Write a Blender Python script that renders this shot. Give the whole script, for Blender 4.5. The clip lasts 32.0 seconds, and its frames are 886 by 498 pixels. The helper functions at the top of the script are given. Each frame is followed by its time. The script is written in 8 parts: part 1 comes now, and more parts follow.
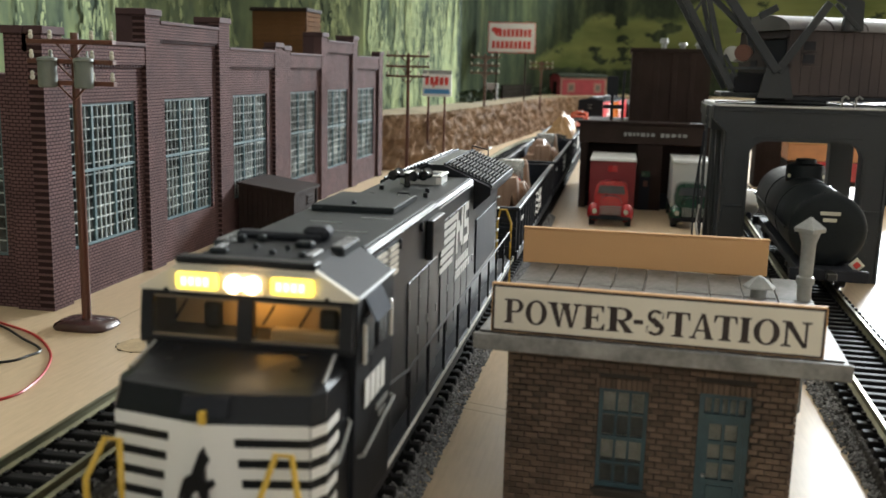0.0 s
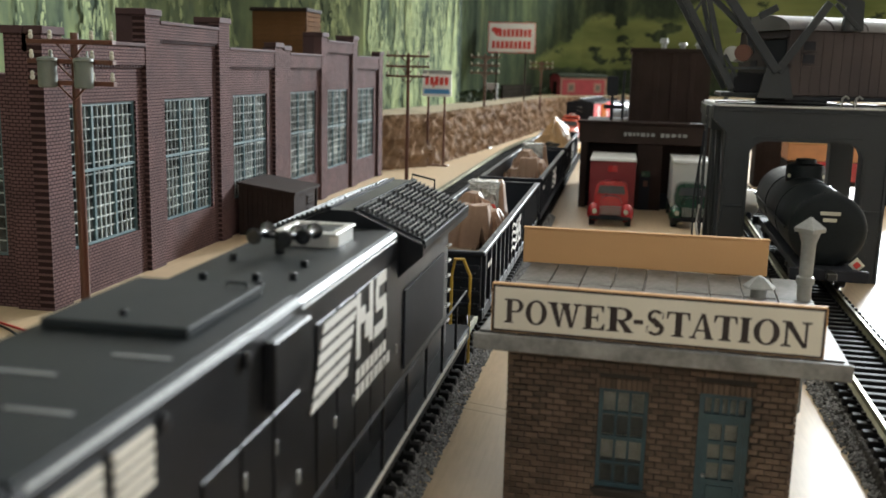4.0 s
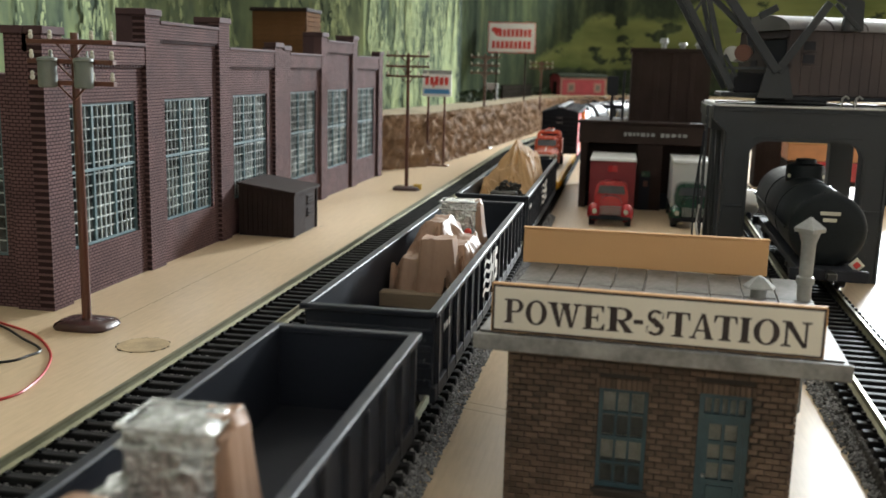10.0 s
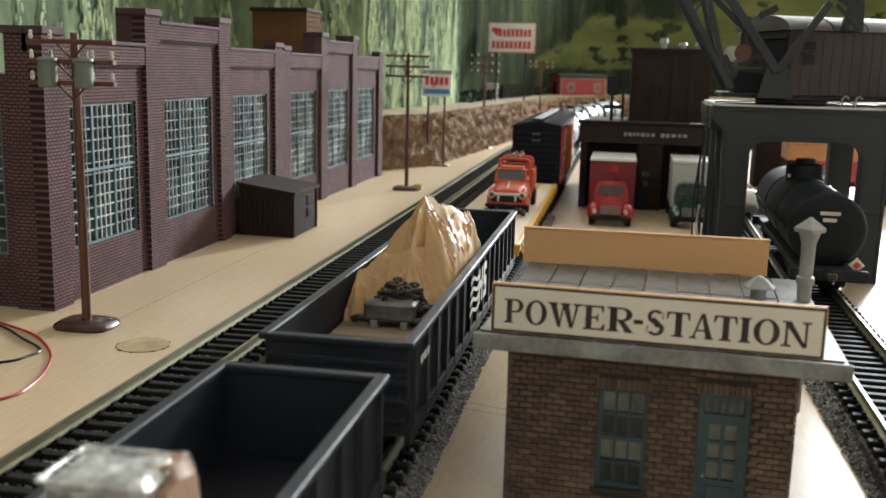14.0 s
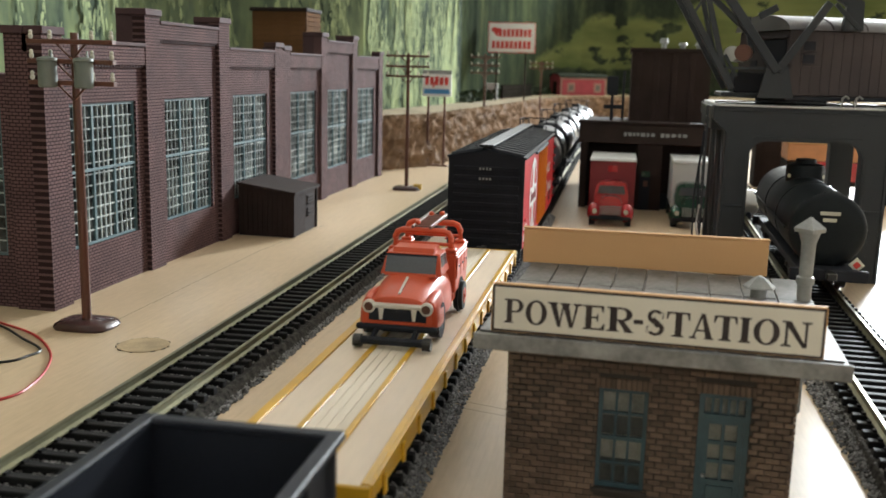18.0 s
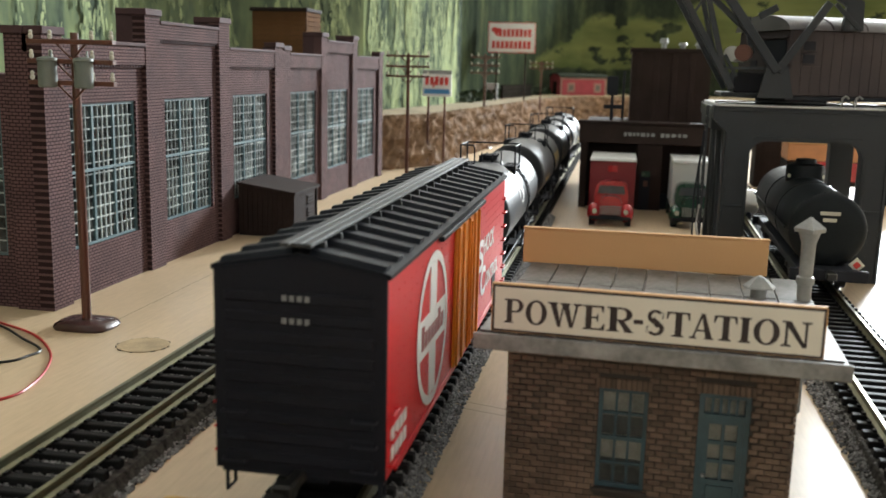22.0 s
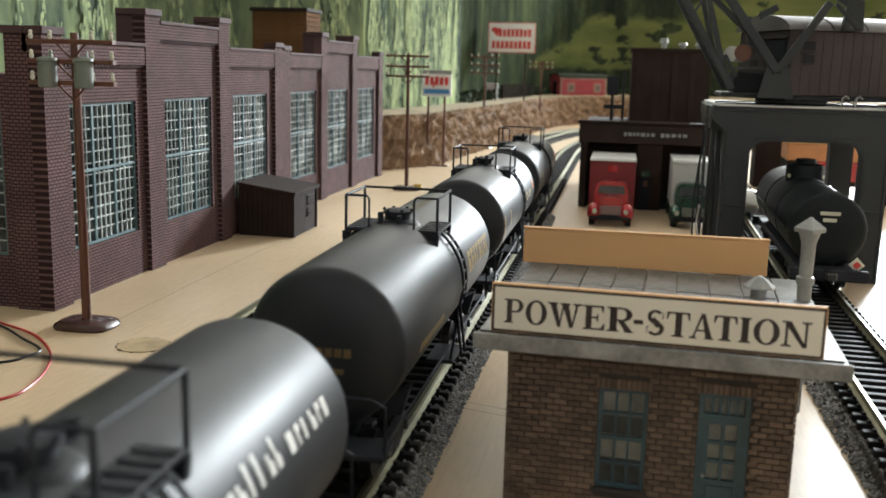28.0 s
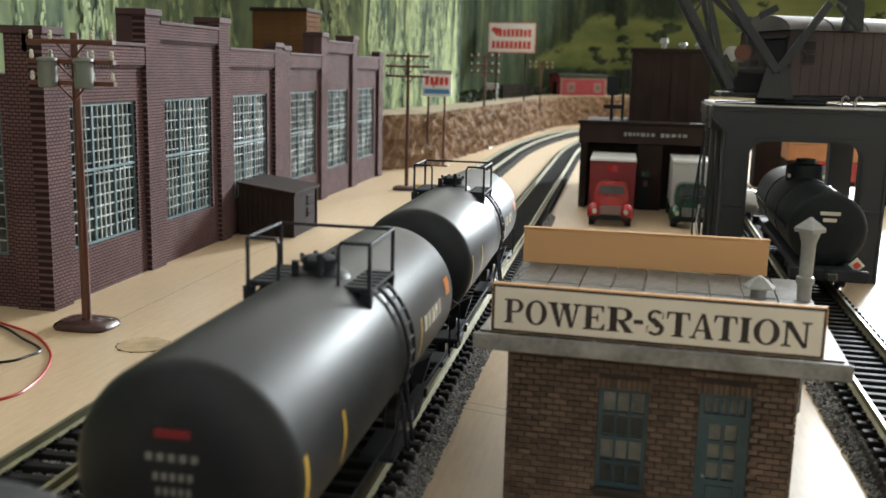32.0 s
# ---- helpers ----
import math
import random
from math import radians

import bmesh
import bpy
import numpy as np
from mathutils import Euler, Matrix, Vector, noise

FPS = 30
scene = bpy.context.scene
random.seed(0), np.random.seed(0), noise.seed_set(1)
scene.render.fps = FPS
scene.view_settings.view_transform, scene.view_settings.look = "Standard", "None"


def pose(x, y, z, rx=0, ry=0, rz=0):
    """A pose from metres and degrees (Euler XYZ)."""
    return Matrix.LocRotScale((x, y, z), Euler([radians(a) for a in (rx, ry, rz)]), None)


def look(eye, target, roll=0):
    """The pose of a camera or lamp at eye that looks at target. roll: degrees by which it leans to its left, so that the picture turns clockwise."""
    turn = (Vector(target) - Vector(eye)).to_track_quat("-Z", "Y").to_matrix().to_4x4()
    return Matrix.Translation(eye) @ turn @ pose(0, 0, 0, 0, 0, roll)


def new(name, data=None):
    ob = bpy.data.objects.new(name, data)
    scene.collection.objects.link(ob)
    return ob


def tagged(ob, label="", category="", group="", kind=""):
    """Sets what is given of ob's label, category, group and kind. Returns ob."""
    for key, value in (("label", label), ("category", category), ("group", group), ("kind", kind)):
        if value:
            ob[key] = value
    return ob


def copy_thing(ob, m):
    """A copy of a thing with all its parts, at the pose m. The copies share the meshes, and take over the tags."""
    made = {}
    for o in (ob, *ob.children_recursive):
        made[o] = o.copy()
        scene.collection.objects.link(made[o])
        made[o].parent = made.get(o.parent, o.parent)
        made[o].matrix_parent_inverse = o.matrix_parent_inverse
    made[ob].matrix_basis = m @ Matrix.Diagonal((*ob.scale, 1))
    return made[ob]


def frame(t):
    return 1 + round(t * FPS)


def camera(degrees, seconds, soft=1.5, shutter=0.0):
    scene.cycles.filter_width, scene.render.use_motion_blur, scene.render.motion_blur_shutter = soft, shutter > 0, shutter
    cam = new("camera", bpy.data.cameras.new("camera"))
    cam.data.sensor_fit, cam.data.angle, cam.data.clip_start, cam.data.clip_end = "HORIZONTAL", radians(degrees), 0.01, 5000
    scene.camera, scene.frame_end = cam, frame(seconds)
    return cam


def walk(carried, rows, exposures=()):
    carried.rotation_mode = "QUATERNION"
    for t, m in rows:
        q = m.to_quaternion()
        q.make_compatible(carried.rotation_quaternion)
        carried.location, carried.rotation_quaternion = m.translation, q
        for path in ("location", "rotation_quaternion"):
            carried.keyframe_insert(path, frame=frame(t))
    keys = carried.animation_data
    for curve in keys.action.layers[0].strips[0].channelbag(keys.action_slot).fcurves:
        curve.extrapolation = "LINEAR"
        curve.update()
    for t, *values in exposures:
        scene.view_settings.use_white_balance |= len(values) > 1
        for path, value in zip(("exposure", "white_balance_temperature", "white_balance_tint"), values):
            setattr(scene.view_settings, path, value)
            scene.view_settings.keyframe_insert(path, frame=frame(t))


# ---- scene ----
# The camera stands still on the layout's baseboard; one model millimetre is one millimetre.
cam = camera(49.46, 32.0, soft=1.6, shutter=0.4)
EYE = pose(0, 0, 0.09605, 0, 0, 10.263) @ pose(0, 0, 0, 90 - 10.603) @ pose(0, 0, 0, 0, 0, 1.451)
cam.data.dof.use_dof, cam.data.dof.focus_distance, cam.data.dof.aperture_fstop = True, 0.33, 33.0
walk(cam, [(0, EYE), (32, EYE)], exposures=[(0, 0.0), (13, 0.02), (19, 0.07), (32, 0.09)])

# ---- light: a room with one window in the end wall, above the backdrop ----
world = bpy.data.worlds.new("room_sky")
scene.world = world
world.use_nodes = True
sky = world.node_tree.nodes.new("ShaderNodeTexSky")
sky.sky_type, sky.sun_disc = "NISHITA", False
sky.sun_elevation, sky.sun_rotation = radians(40), radians(50)
world.node_tree.links.new(sky.outputs[0], world.node_tree.nodes["Background"].inputs[0])
world.node_tree.nodes["Background"].inputs[1].default_value = 0.1


def window_light(name, at, target, w, h, power, colour):
    lamp = bpy.data.lights.new(name, "AREA")
    lamp.shape, lamp.size, lamp.size_y, lamp.energy, lamp.color = "RECTANGLE", w, h, power, colour
    ob = new(name, lamp)
    ob.matrix_world = look(at, target)
    return ob


window_light("window_daylight", (1.40, 4.16, 1.06), (0.10, 0.4, 0.04), 0.50, 0.62, 288.0, (0.88, 0.96, 1.0))
# ---- helpers: all model dimensions below are in millimetres ----
MM = 0.001


def thing(name, x, y, z, turn=0.0, label="", category="", group="", kind=""):
    ob = new(name)
    ob.empty_display_size = 0.005
    ob.matrix_basis = pose(x * MM, y * MM, z * MM, 0, 0, turn)
    return tagged(ob, label, category, group, kind)


def part(name, bm, material, parent=None, label="", smooth=False):
    """One mesh object from a bmesh in millimetres, under a thing or a part."""
    me = bpy.data.meshes.new(name)
    bmesh.ops.scale(bm, vec=(MM, MM, MM), verts=bm.verts)
    bm.to_mesh(me)
    bm.free()
    for m in material if isinstance(material, (list, tuple)) else [material]:
        me.materials.append(m)
    if smooth:
        me.shade_smooth()
        me.set_sharp_from_angle(angle=radians(38))
    ob = new(name, me)
    if parent:
        ob.parent = parent
    return tagged(ob, label)


def again(ob, parent, m):
    """Another object on the same mesh, placed in its parent's space."""
    c = new(ob.name.split(".")[0], ob.data)
    c.parent = parent
    c.matrix_basis = m
    return c


def mm_at(x, y, z, rx=0, ry=0, rz=0):
    return pose(x * MM, y * MM, z * MM, rx, ry, rz)


def B():
    return bmesh.new()


def box(bm, x0, x1, y0, y1, z0, z1, bevel=0.0, mi=0):
    vs = [bm.verts.new((x, y, z)) for x in (x0, x1) for y in (y0, y1) for z in (z0, z1)]
    fs = [bm.faces.new([vs[i] for i in f]) for f in ((0, 1, 3, 2), (4, 6, 7, 5), (0, 4, 5, 1), (2, 3, 7, 6), (0, 2, 6, 4), (1, 5, 7, 3))]
    for f in fs:
        f.material_index = mi
    if bevel > 0:
        es = list({e for f in fs for e in f.edges})
        bmesh.ops.bevel(bm, geom=es, offset=bevel, segments=1, affect="EDGES", profile=0.6)
    return bm


def cyl(bm, p0, p1, r, r2=None, seg=12, mi=0):
    p0, p1 = Vector(p0), Vector(p1)
    d = p1 - p0
    q = d.to_track_quat("Z", "Y").to_matrix().to_4x4()
    n0 = len(bm.faces)
    got = bmesh.ops.create_cone(bm, cap_ends=True, segments=seg, radius1=r, radius2=r if r2 is None else r2, depth=d.length,
                                matrix=Matrix.Translation((p0 + p1) / 2) @ q)
    if mi:
        for v in got["verts"]:
            for f in v.link_faces:
                f.material_index = mi
    return bm


def ball(bm, c, r, sx=1, sy=1, sz=1, u=10, v=6):
    bmesh.ops.create_uvsphere(bm, u_segments=u, v_segments=v, radius=r, matrix=Matrix.Translation(c) @ Matrix.Diagonal((sx, sy, sz, 1)))
    return bm


def prism(bm, profile, axis, a, b, mi=0):
    """A closed profile pushed along an axis: the profile's pairs are the two other axes in order."""
    def place(p, t):
        return {"x": (t, p[0], p[1]), "y": (p[0], t, p[1]), "z": (p[0], p[1], t)}[axis]
    v0 = [bm.verts.new(place(p, a)) for p in profile]
    v1 = [bm.verts.new(place(p, b)) for p in profile]
    n = len(profile)
    fs = [bm.faces.new(v0[::-1]), bm.faces.new(v1)]
    fs += [bm.faces.new((v0[i], v0[(i + 1) % n], v1[(i + 1) % n], v1[i])) for i in range(n)]
    for f in fs:
        f.material_index = mi
    bmesh.ops.recalc_face_normals(bm, faces=fs)
    return bm


def tube(bm, pts, r, seg=8):
    """A round bar bent through points."""
    pts = [Vector(p) for p in pts]
    rings = []
    for i, p in enumerate(pts):
        d = (pts[min(i + 1, len(pts) - 1)] - pts[max(i - 1, 0)]).normalized()
        q = d.to_track_quat("Z", "Y")
        rings.append([bm.verts.new(p + q @ Vector((r * math.cos(2 * math.pi * k / seg), r * math.sin(2 * math.pi * k / seg), 0))) for k in range(seg)])
    for a, b in zip(rings, rings[1:]):
        for k in range(seg):
            bm.faces.new((a[k], a[(k + 1) % seg], b[(k + 1) % seg], b[k]))
    bm.faces.new(rings[0][::-1])
    bm.faces.new(rings[-1])
    return bm


def lathe(bm, prof, c=(0, 0, 0), axis="z", seg=24):
    """A profile of (radius, height) turned round an axis."""
    rings = []
    for r, h in prof:
        ring = []
        for k in range(seg):
            a = 2 * math.pi * k / seg
            u, v = r * math.cos(a), r * math.sin(a)
            p = {"z": (u, v, h), "y": (u, h, v), "x": (h, u, v)}[axis]
            ring.append(bm.verts.new(Vector(c) + Vector(p)))
        rings.append(ring)
    fs = []
    for a, b in zip(rings, rings[1:]):
        for k in range(seg):
            fs.append(bm.faces.new((a[k], a[(k + 1) % seg], b[(k + 1) % seg], b[k])))
    fs.append(bm.faces.new(rings[0][::-1]))
    fs.append(bm.faces.new(rings[-1]))
    bmesh.ops.recalc_face_normals(bm, faces=fs)
    return bm


def lettering(name, words, size, depth, material, parent, m, label="", bold=0.0, stretch=1.0):
    """Raised letters as a mesh; size in millimetres, centred."""
    cu = bpy.data.curves.new(name, "FONT")
    cu.body, cu.size, cu.extrude, cu.offset, cu.align_x, cu.align_y = words, size * MM, depth * MM, bold * MM, "CENTER", "CENTER"
    tmp = bpy.data.objects.new(name, cu)
    scene.collection.objects.link(tmp)
    bpy.context.view_layer.update()
    me = bpy.data.meshes.new_from_object(tmp.evaluated_get(bpy.context.evaluated_depsgraph_get()))
    bpy.data.objects.remove(tmp)
    me.transform(Matrix.Diagonal((stretch, 1, 1, 1)))
    me.materials.clear()
    me.materials.append(material)
    ob = new(name, me)
    ob.parent = parent
    ob.matrix_basis = m
    return tagged(ob, label)


# ---- materials ----
def mat(name, base, rough=0.6, metal=0.0, spread=0.25, scale=900.0, fine=6000.0, bump=0.1, dark=None, coat=0.0, per_piece=0.0, spec=0.5, stretch=(1, 1, 1), bump_size=0.0002):
    """A surface with coarse stains and fine grain in base colour, gloss and relief; scales are per metre."""
    m = bpy.data.materials.new(name)
    m.use_nodes = True
    nt = m.node_tree
    p = nt.nodes["Principled BSDF"]
    N, L = nt.nodes.new, nt.links.new
    co = N("ShaderNodeTexCoord")
    mp = N("ShaderNodeMapping")
    mp.inputs["Scale"].default_value = stretch
    L(co.outputs["Object"], mp.inputs["Vector"])
    n1, n2 = N("ShaderNodeTexNoise"), N("ShaderNodeTexNoise")
    n1.inputs["Scale"].default_value, n2.inputs["Scale"].default_value = scale * 0.12, fine * 0.25
    n1.inputs["Detail"].default_value, n2.inputs["Detail"].default_value = 5, 3
    L(mp.outputs[0], n1.inputs["Vector"]), L(mp.outputs[0], n2.inputs["Vector"])
    r = N("ShaderNodeValToRGB")
    d = dark or tuple(c * (1 - spread) for c in base)
    r.color_ramp.elements[0].position, r.color_ramp.elements[1].position = 0.3, 0.7
    r.color_ramp.elements[0].color, r.color_ramp.elements[1].color = (*d, 1), (*base, 1)
    mix = N("ShaderNodeMath")
    mix.operation = "MULTIPLY_ADD"
    L(n2.outputs[0], mix.inputs[0])
    mix.inputs[1].default_value = 0.35
    sub = N("ShaderNodeMath")
    sub.operation = "MULTIPLY_ADD"
    sub.inputs[1].default_value, sub.inputs[2].default_value = 0.9, -0.13
    L(n1.outputs[0], sub.inputs[0])
    L(sub.outputs[0], mix.inputs[2])
    L(mix.outputs[0], r.inputs[0])
    out = r.outputs[0]
    if per_piece:
        oi = N("ShaderNodeObjectInfo")
        hs = N("ShaderNodeHueSaturation")
        mr = N("ShaderNodeMapRange")
        mr.inputs[3].default_value, mr.inputs[4].default_value = 1 - per_piece, 1 + per_piece
        L(oi.outputs["Random"], mr.inputs[0]), L(mr.outputs[0], hs.inputs["Value"]), L(out, hs.inputs["Color"])
        out = hs.outputs[0]
    L(out, p.inputs["Base Color"])
    rr = N("ShaderNodeMapRange")
    rr.inputs[3].default_value, rr.inputs[4].default_value = max(rough - 0.1, 0.02), min(rough + 0.12, 1)
    L(n1.outputs[0], rr.inputs[0]), L(rr.outputs[0], p.inputs["Roughness"])
    p.inputs["Metallic"].default_value = metal
    p.inputs["Specular IOR Level"].default_value = spec
    if coat:
        p.inputs["Coat Weight"].default_value, p.inputs["Coat Roughness"].default_value = coat, 0.15
    if bump:
        b = N("ShaderNodeBump")
        b.inputs["Strength"].default_value, b.inputs["Distance"].default_value = bump, bump_size
        L(n2.outputs[0], b.inputs["Height"]), L(b.outputs[0], p.inputs["Normal"])
    return m


def glow(name, colour, power):
    m = bpy.data.materials.new(name)
    m.use_nodes = True
    p = m.node_tree.nodes["Principled BSDF"]
    p.inputs["Base Color"].default_value = (*colour, 1)
    p.inputs["Emission Color"].default_value = (*colour, 1)
    p.inputs["Emission Strength"].default_value = power
    return m


def glass(name, colour=(0.9, 0.95, 0.95), rough=0.05):
    m = bpy.data.materials.new(name)
    m.use_nodes = True
    p = m.node_tree.nodes["Principled BSDF"]
    p.inputs["Base Color"].default_value = (*colour, 1)
    p.inputs["Roughness"].default_value = rough
    p.inputs["Transmission Weight"].default_value = 1.0
    p.inputs["IOR"].default_value = 1.2
    return m
M_BOARD = mat("painted_baseboard", (0.66, 0.50, 0.32), 0.42, spread=0.24, scale=110, fine=2500, bump=0.12, stretch=(1, 0.22, 1))
_nt = M_BOARD.node_tree
_p = _nt.nodes["Principled BSDF"]
_co, _mp, _wv, _rp, _mx = (_nt.nodes.new("ShaderNode" + k) for k in ("TexCoord", "Mapping", "TexNoise", "ValToRGB", "Mix"))
_mp.inputs["Scale"].default_value = (1, 0.035, 1)
_wv.inputs["Scale"].default_value, _wv.inputs["Detail"].default_value = 900.0, 6
_rp.color_ramp.elements[0].position, _rp.color_ramp.elements[1].position = 0.33, 0.52
_rp.color_ramp.elements[0].color, _rp.color_ramp.elements[1].color = (0.84, 0.81, 0.77, 1), (1, 1, 1, 1)
_mx.data_type, _mx.blend_type = "RGBA", "MULTIPLY"
_mx.inputs[0].default_value = 0.45
_nt.links.new(_co.outputs["Object"], _mp.inputs["Vector"])
_nt.links.new(_mp.outputs[0], _wv.inputs["Vector"])
_nt.links.new(_wv.outputs[0], _rp.inputs[0])
_nt.links.new(_p.inputs["Base Color"].links[0].from_socket, _mx.inputs[6])
_nt.links.new(_rp.outputs[0], _mx.inputs[7])
_nt.links.new(_mx.outputs[2], _p.inputs["Base Color"])
M_WOODFLOOR = mat("room_floor_wood", (0.24, 0.16, 0.10), 0.5, spread=0.3, scale=30, fine=500, stretch=(1, 0.2, 1))
M_PLASTER = mat("white_plaster", (0.86, 0.84, 0.81), 0.85, spread=0.05, scale=40, fine=900)
M_PANELLING = mat("tan_panelling", (0.66, 0.635, 0.60), 0.8, spread=0.1, scale=40, fine=900)
M_BRICKDARK = mat("factory_trim", (0.088, 0.050, 0.051), 0.75, spec=0.2, spread=0.25, scale=500, fine=5000)
M_MULLION = mat("blue_grey_window_bar", (0.085, 0.15, 0.165), 0.45, spread=0.2, scale=900)
M_BALLAST = mat("dark_ballast", (0.105, 0.098, 0.088), 1.0, spec=0.02, spread=0.85, scale=4000, fine=9000, bump=0.6, bump_size=0.0006)
M_TIE = mat("black_plastic_tie", (0.017, 0.016, 0.016), 0.7, spec=0.15, spread=0.35, scale=900, fine=5000, per_piece=0.25)
M_RAIL = mat("nickel_rail", (0.24, 0.228, 0.145), 0.45, metal=0.9, spread=0.35, scale=700, fine=4000, bump=0.03)
M_BLACK = mat("satin_black_paint", (0.019, 0.022, 0.031), 0.46, spec=0.2, spread=0.35, scale=300, fine=5000, bump=0.04)
M_LOCOBLACK = mat("gloss_worn_black", (0.010, 0.011, 0.014), 0.36, spec=0.22, spread=0.35, scale=300, fine=5000, bump=0.05)
M_BLACKMATT = mat("weathered_black", (0.021, 0.023, 0.030), 0.6, spec=0.2, spread=0.4, scale=300, fine=5000, bump=0.1)
M_LOCOTOP = mat("dusty_black_roof", (0.022, 0.027, 0.030), 0.55, spec=0.15, spread=0.3, scale=300, fine=5000, bump=0.06)
M_WHITE = mat("white_lettering", (0.78, 0.78, 0.76), 0.5, spread=0.06)
M_YELLOW = mat("yellow_handrail", (0.62, 0.40, 0.05), 0.4, spread=0.15)
M_SILVER = mat("bare_aluminium", (0.62, 0.62, 0.60), 0.35, metal=0.6, spread=0.15)
M_STEEL = mat("blackened_wheel_steel", (0.05, 0.048, 0.046), 0.4, metal=0.7, spread=0.3)
M_RED = mat("boxcar_red", (0.60, 0.014, 0.018), 0.40, spec=0.25, spread=0.08, scale=200, fine=5000, bump=0.03)
M_ORANGE = mat("door_orange", (0.80, 0.25, 0.02), 0.4, spread=0.12, scale=300)
M_BROWNKRAFT = mat("crumpled_brown_wrap", (0.35, 0.21, 0.135), 0.5, spread=0.2, scale=500, fine=3000, bump=0.15)
M_TANWRAP = mat("tan_tarpaulin", (0.56, 0.33, 0.14), 0.40, spread=0.2, scale=500, fine=3000, bump=0.1)
M_ROOFTILE = mat("grey_roof_sheet", (0.34, 0.33, 0.31), 0.6, spread=0.65, scale=900, fine=3000, bump=0.1)
M_CREAM = mat("cream_signboard", (0.72, 0.67, 0.56), 0.6, spread=0.08, scale=200)
M_CREAMDIM = mat("tan_rubber_gasket", (0.20, 0.16, 0.11), 0.6, spread=0.2)
M_SIGNINK = mat("dark_sign_ink", (0.035, 0.022, 0.02), 0.6, spread=0.2)
M_SANDCARD = mat("bare_orange_board", (0.66, 0.38, 0.17), 0.6, spread=0.08, scale=200, fine=7000)
M_PSBRICK = mat("brown_brick", (0.168, 0.112, 0.076), 0.8, spread=0.55, scale=900, fine=6000, bump=0.2, per_piece=0.35)
M_PSMORTAR = mat("grey_brown_mortar", (0.050, 0.040, 0.032), 0.9, spread=0.25, scale=900)
M_TEAL = mat("teal_joinery", (0.040, 0.085, 0.100), 0.45, spread=0.5, scale=900)
M_CURTAIN = mat("pale_blind", (0.36, 0.32, 0.27), 0.8, spread=0.55, scale=1500)
M_POLE = mat("brown_plastic_pole", (0.13, 0.045, 0.026), 0.36, spread=0.35, scale=600, fine=3000, stretch=(1, 1, 0.3))
M_INSUL = mat("pale_insulator", (0.62, 0.60, 0.50), 0.25, spread=0.1)
M_TRANSF = mat("grey_green_transformer", (0.17, 0.19, 0.16), 0.5, spread=0.2)
M_ROCK = mat("carved_brown_rock", (0.33, 0.212, 0.132), 0.85, spec=0.2, spread=0.55, scale=500, fine=3000, bump=0.4)
M_TURF = mat("sandy_turf", (0.30, 0.23, 0.12), 0.9, spread=0.35, scale=300, fine=4000, bump=0.5)
M_DARKBROWN = mat("dark_brown_boards", (0.036, 0.024, 0.021), 0.75, spec=0.12, spread=0.35, scale=400, fine=3000)
M_WAREHOUSE = mat("dark_brick_brown", (0.044, 0.029, 0.025), 0.8, spec=0.12, spread=0.35, scale=500, fine=4000, bump=0.2)
M_GANTRY = mat("dark_grey_gantry", (0.034, 0.039, 0.044), 0.5, spec=0.3, spread=0.3, scale=300)
M_CABGREY = mat("purple_grey_cab", (0.062, 0.050, 0.050), 0.65, spec=0.25, spread=0.2, scale=400)
M_TRUCKRED = mat("truck_red", (0.50, 0.025, 0.032), 0.25, spread=0.1, coat=0.5)
M_VANRED = mat("van_dark_red", (0.22, 0.016, 0.022), 0.4, spread=0.15)
M_TRUCKGREEN = mat("truck_green", (0.020, 0.075, 0.045), 0.25, spread=0.15, coat=0.5)
M_VANWHITE = mat("van_white", (0.62, 0.62, 0.60), 0.5, spread=0.08)
M_TRUCKORANGE = mat("truck_orange", (0.60, 0.088, 0.032), 0.42, spec=0.3, spread=0.1, scale=200, coat=0.1)
M_GREYGLASS = mat("dark_cab_glass", (0.10, 0.11, 0.12), 0.12, spread=0.3, scale=200)
M_RUBBER = mat("black_rubber", (0.012, 0.012, 0.012), 0.7, spread=0.3)
M_CHROMEWHITE = mat("off_white_grille", (0.68, 0.64, 0.56), 0.35, spread=0.1)
M_DECKWOOD = mat("pale_bare_deck", (0.74, 0.60, 0.45), 0.45, spread=0.16, scale=300, fine=3000, stretch=(1, 0.15, 1))
M_DECKYELLOW = mat("ochre_yellow_frame", (0.72, 0.40, 0.02), 0.35, spread=0.3, scale=500)
M_SIGNRED = mat("sign_red", (0.62, 0.05, 0.04), 0.5, spread=0.1)
M_SIGNBLUE = mat("sign_blue", (0.06, 0.24, 0.50), 0.5, spread=0.1)
M_WIRERED = mat("red_wire_sleeve", (0.45, 0.02, 0.02), 0.4, spread=0.1)
M_WIREBLACK = mat("black_wire_sleeve", (0.015, 0.015, 0.015), 0.4, spread=0.1)
M_HUTRED = mat("faded_hut_red", (0.46, 0.085, 0.10), 0.7, spec=0.2, spread=0.2)
M_FENCE = mat("sooty_fence_board", (0.028, 0.024, 0.020), 1.0, spec=0.0, spread=0.4, scale=300)
M_HUTROOF = mat("dark_green_roofing", (0.045, 0.055, 0.042), 0.85, spec=0.1, spread=0.3)
M_HUTTRIM = mat("pinkish_hut_trim", (0.42, 0.24, 0.20), 0.7, spec=0.2, spread=0.2)
M_PANEDARK = mat("grey_hut_pane", (0.16, 0.14, 0.12), 0.5, spread=0.3)
M_LEAD = mat("dull_lead_grey", (0.33, 0.34, 0.33), 0.45, metal=0.2, spread=0.35, scale=800, fine=4000, bump=0.1)
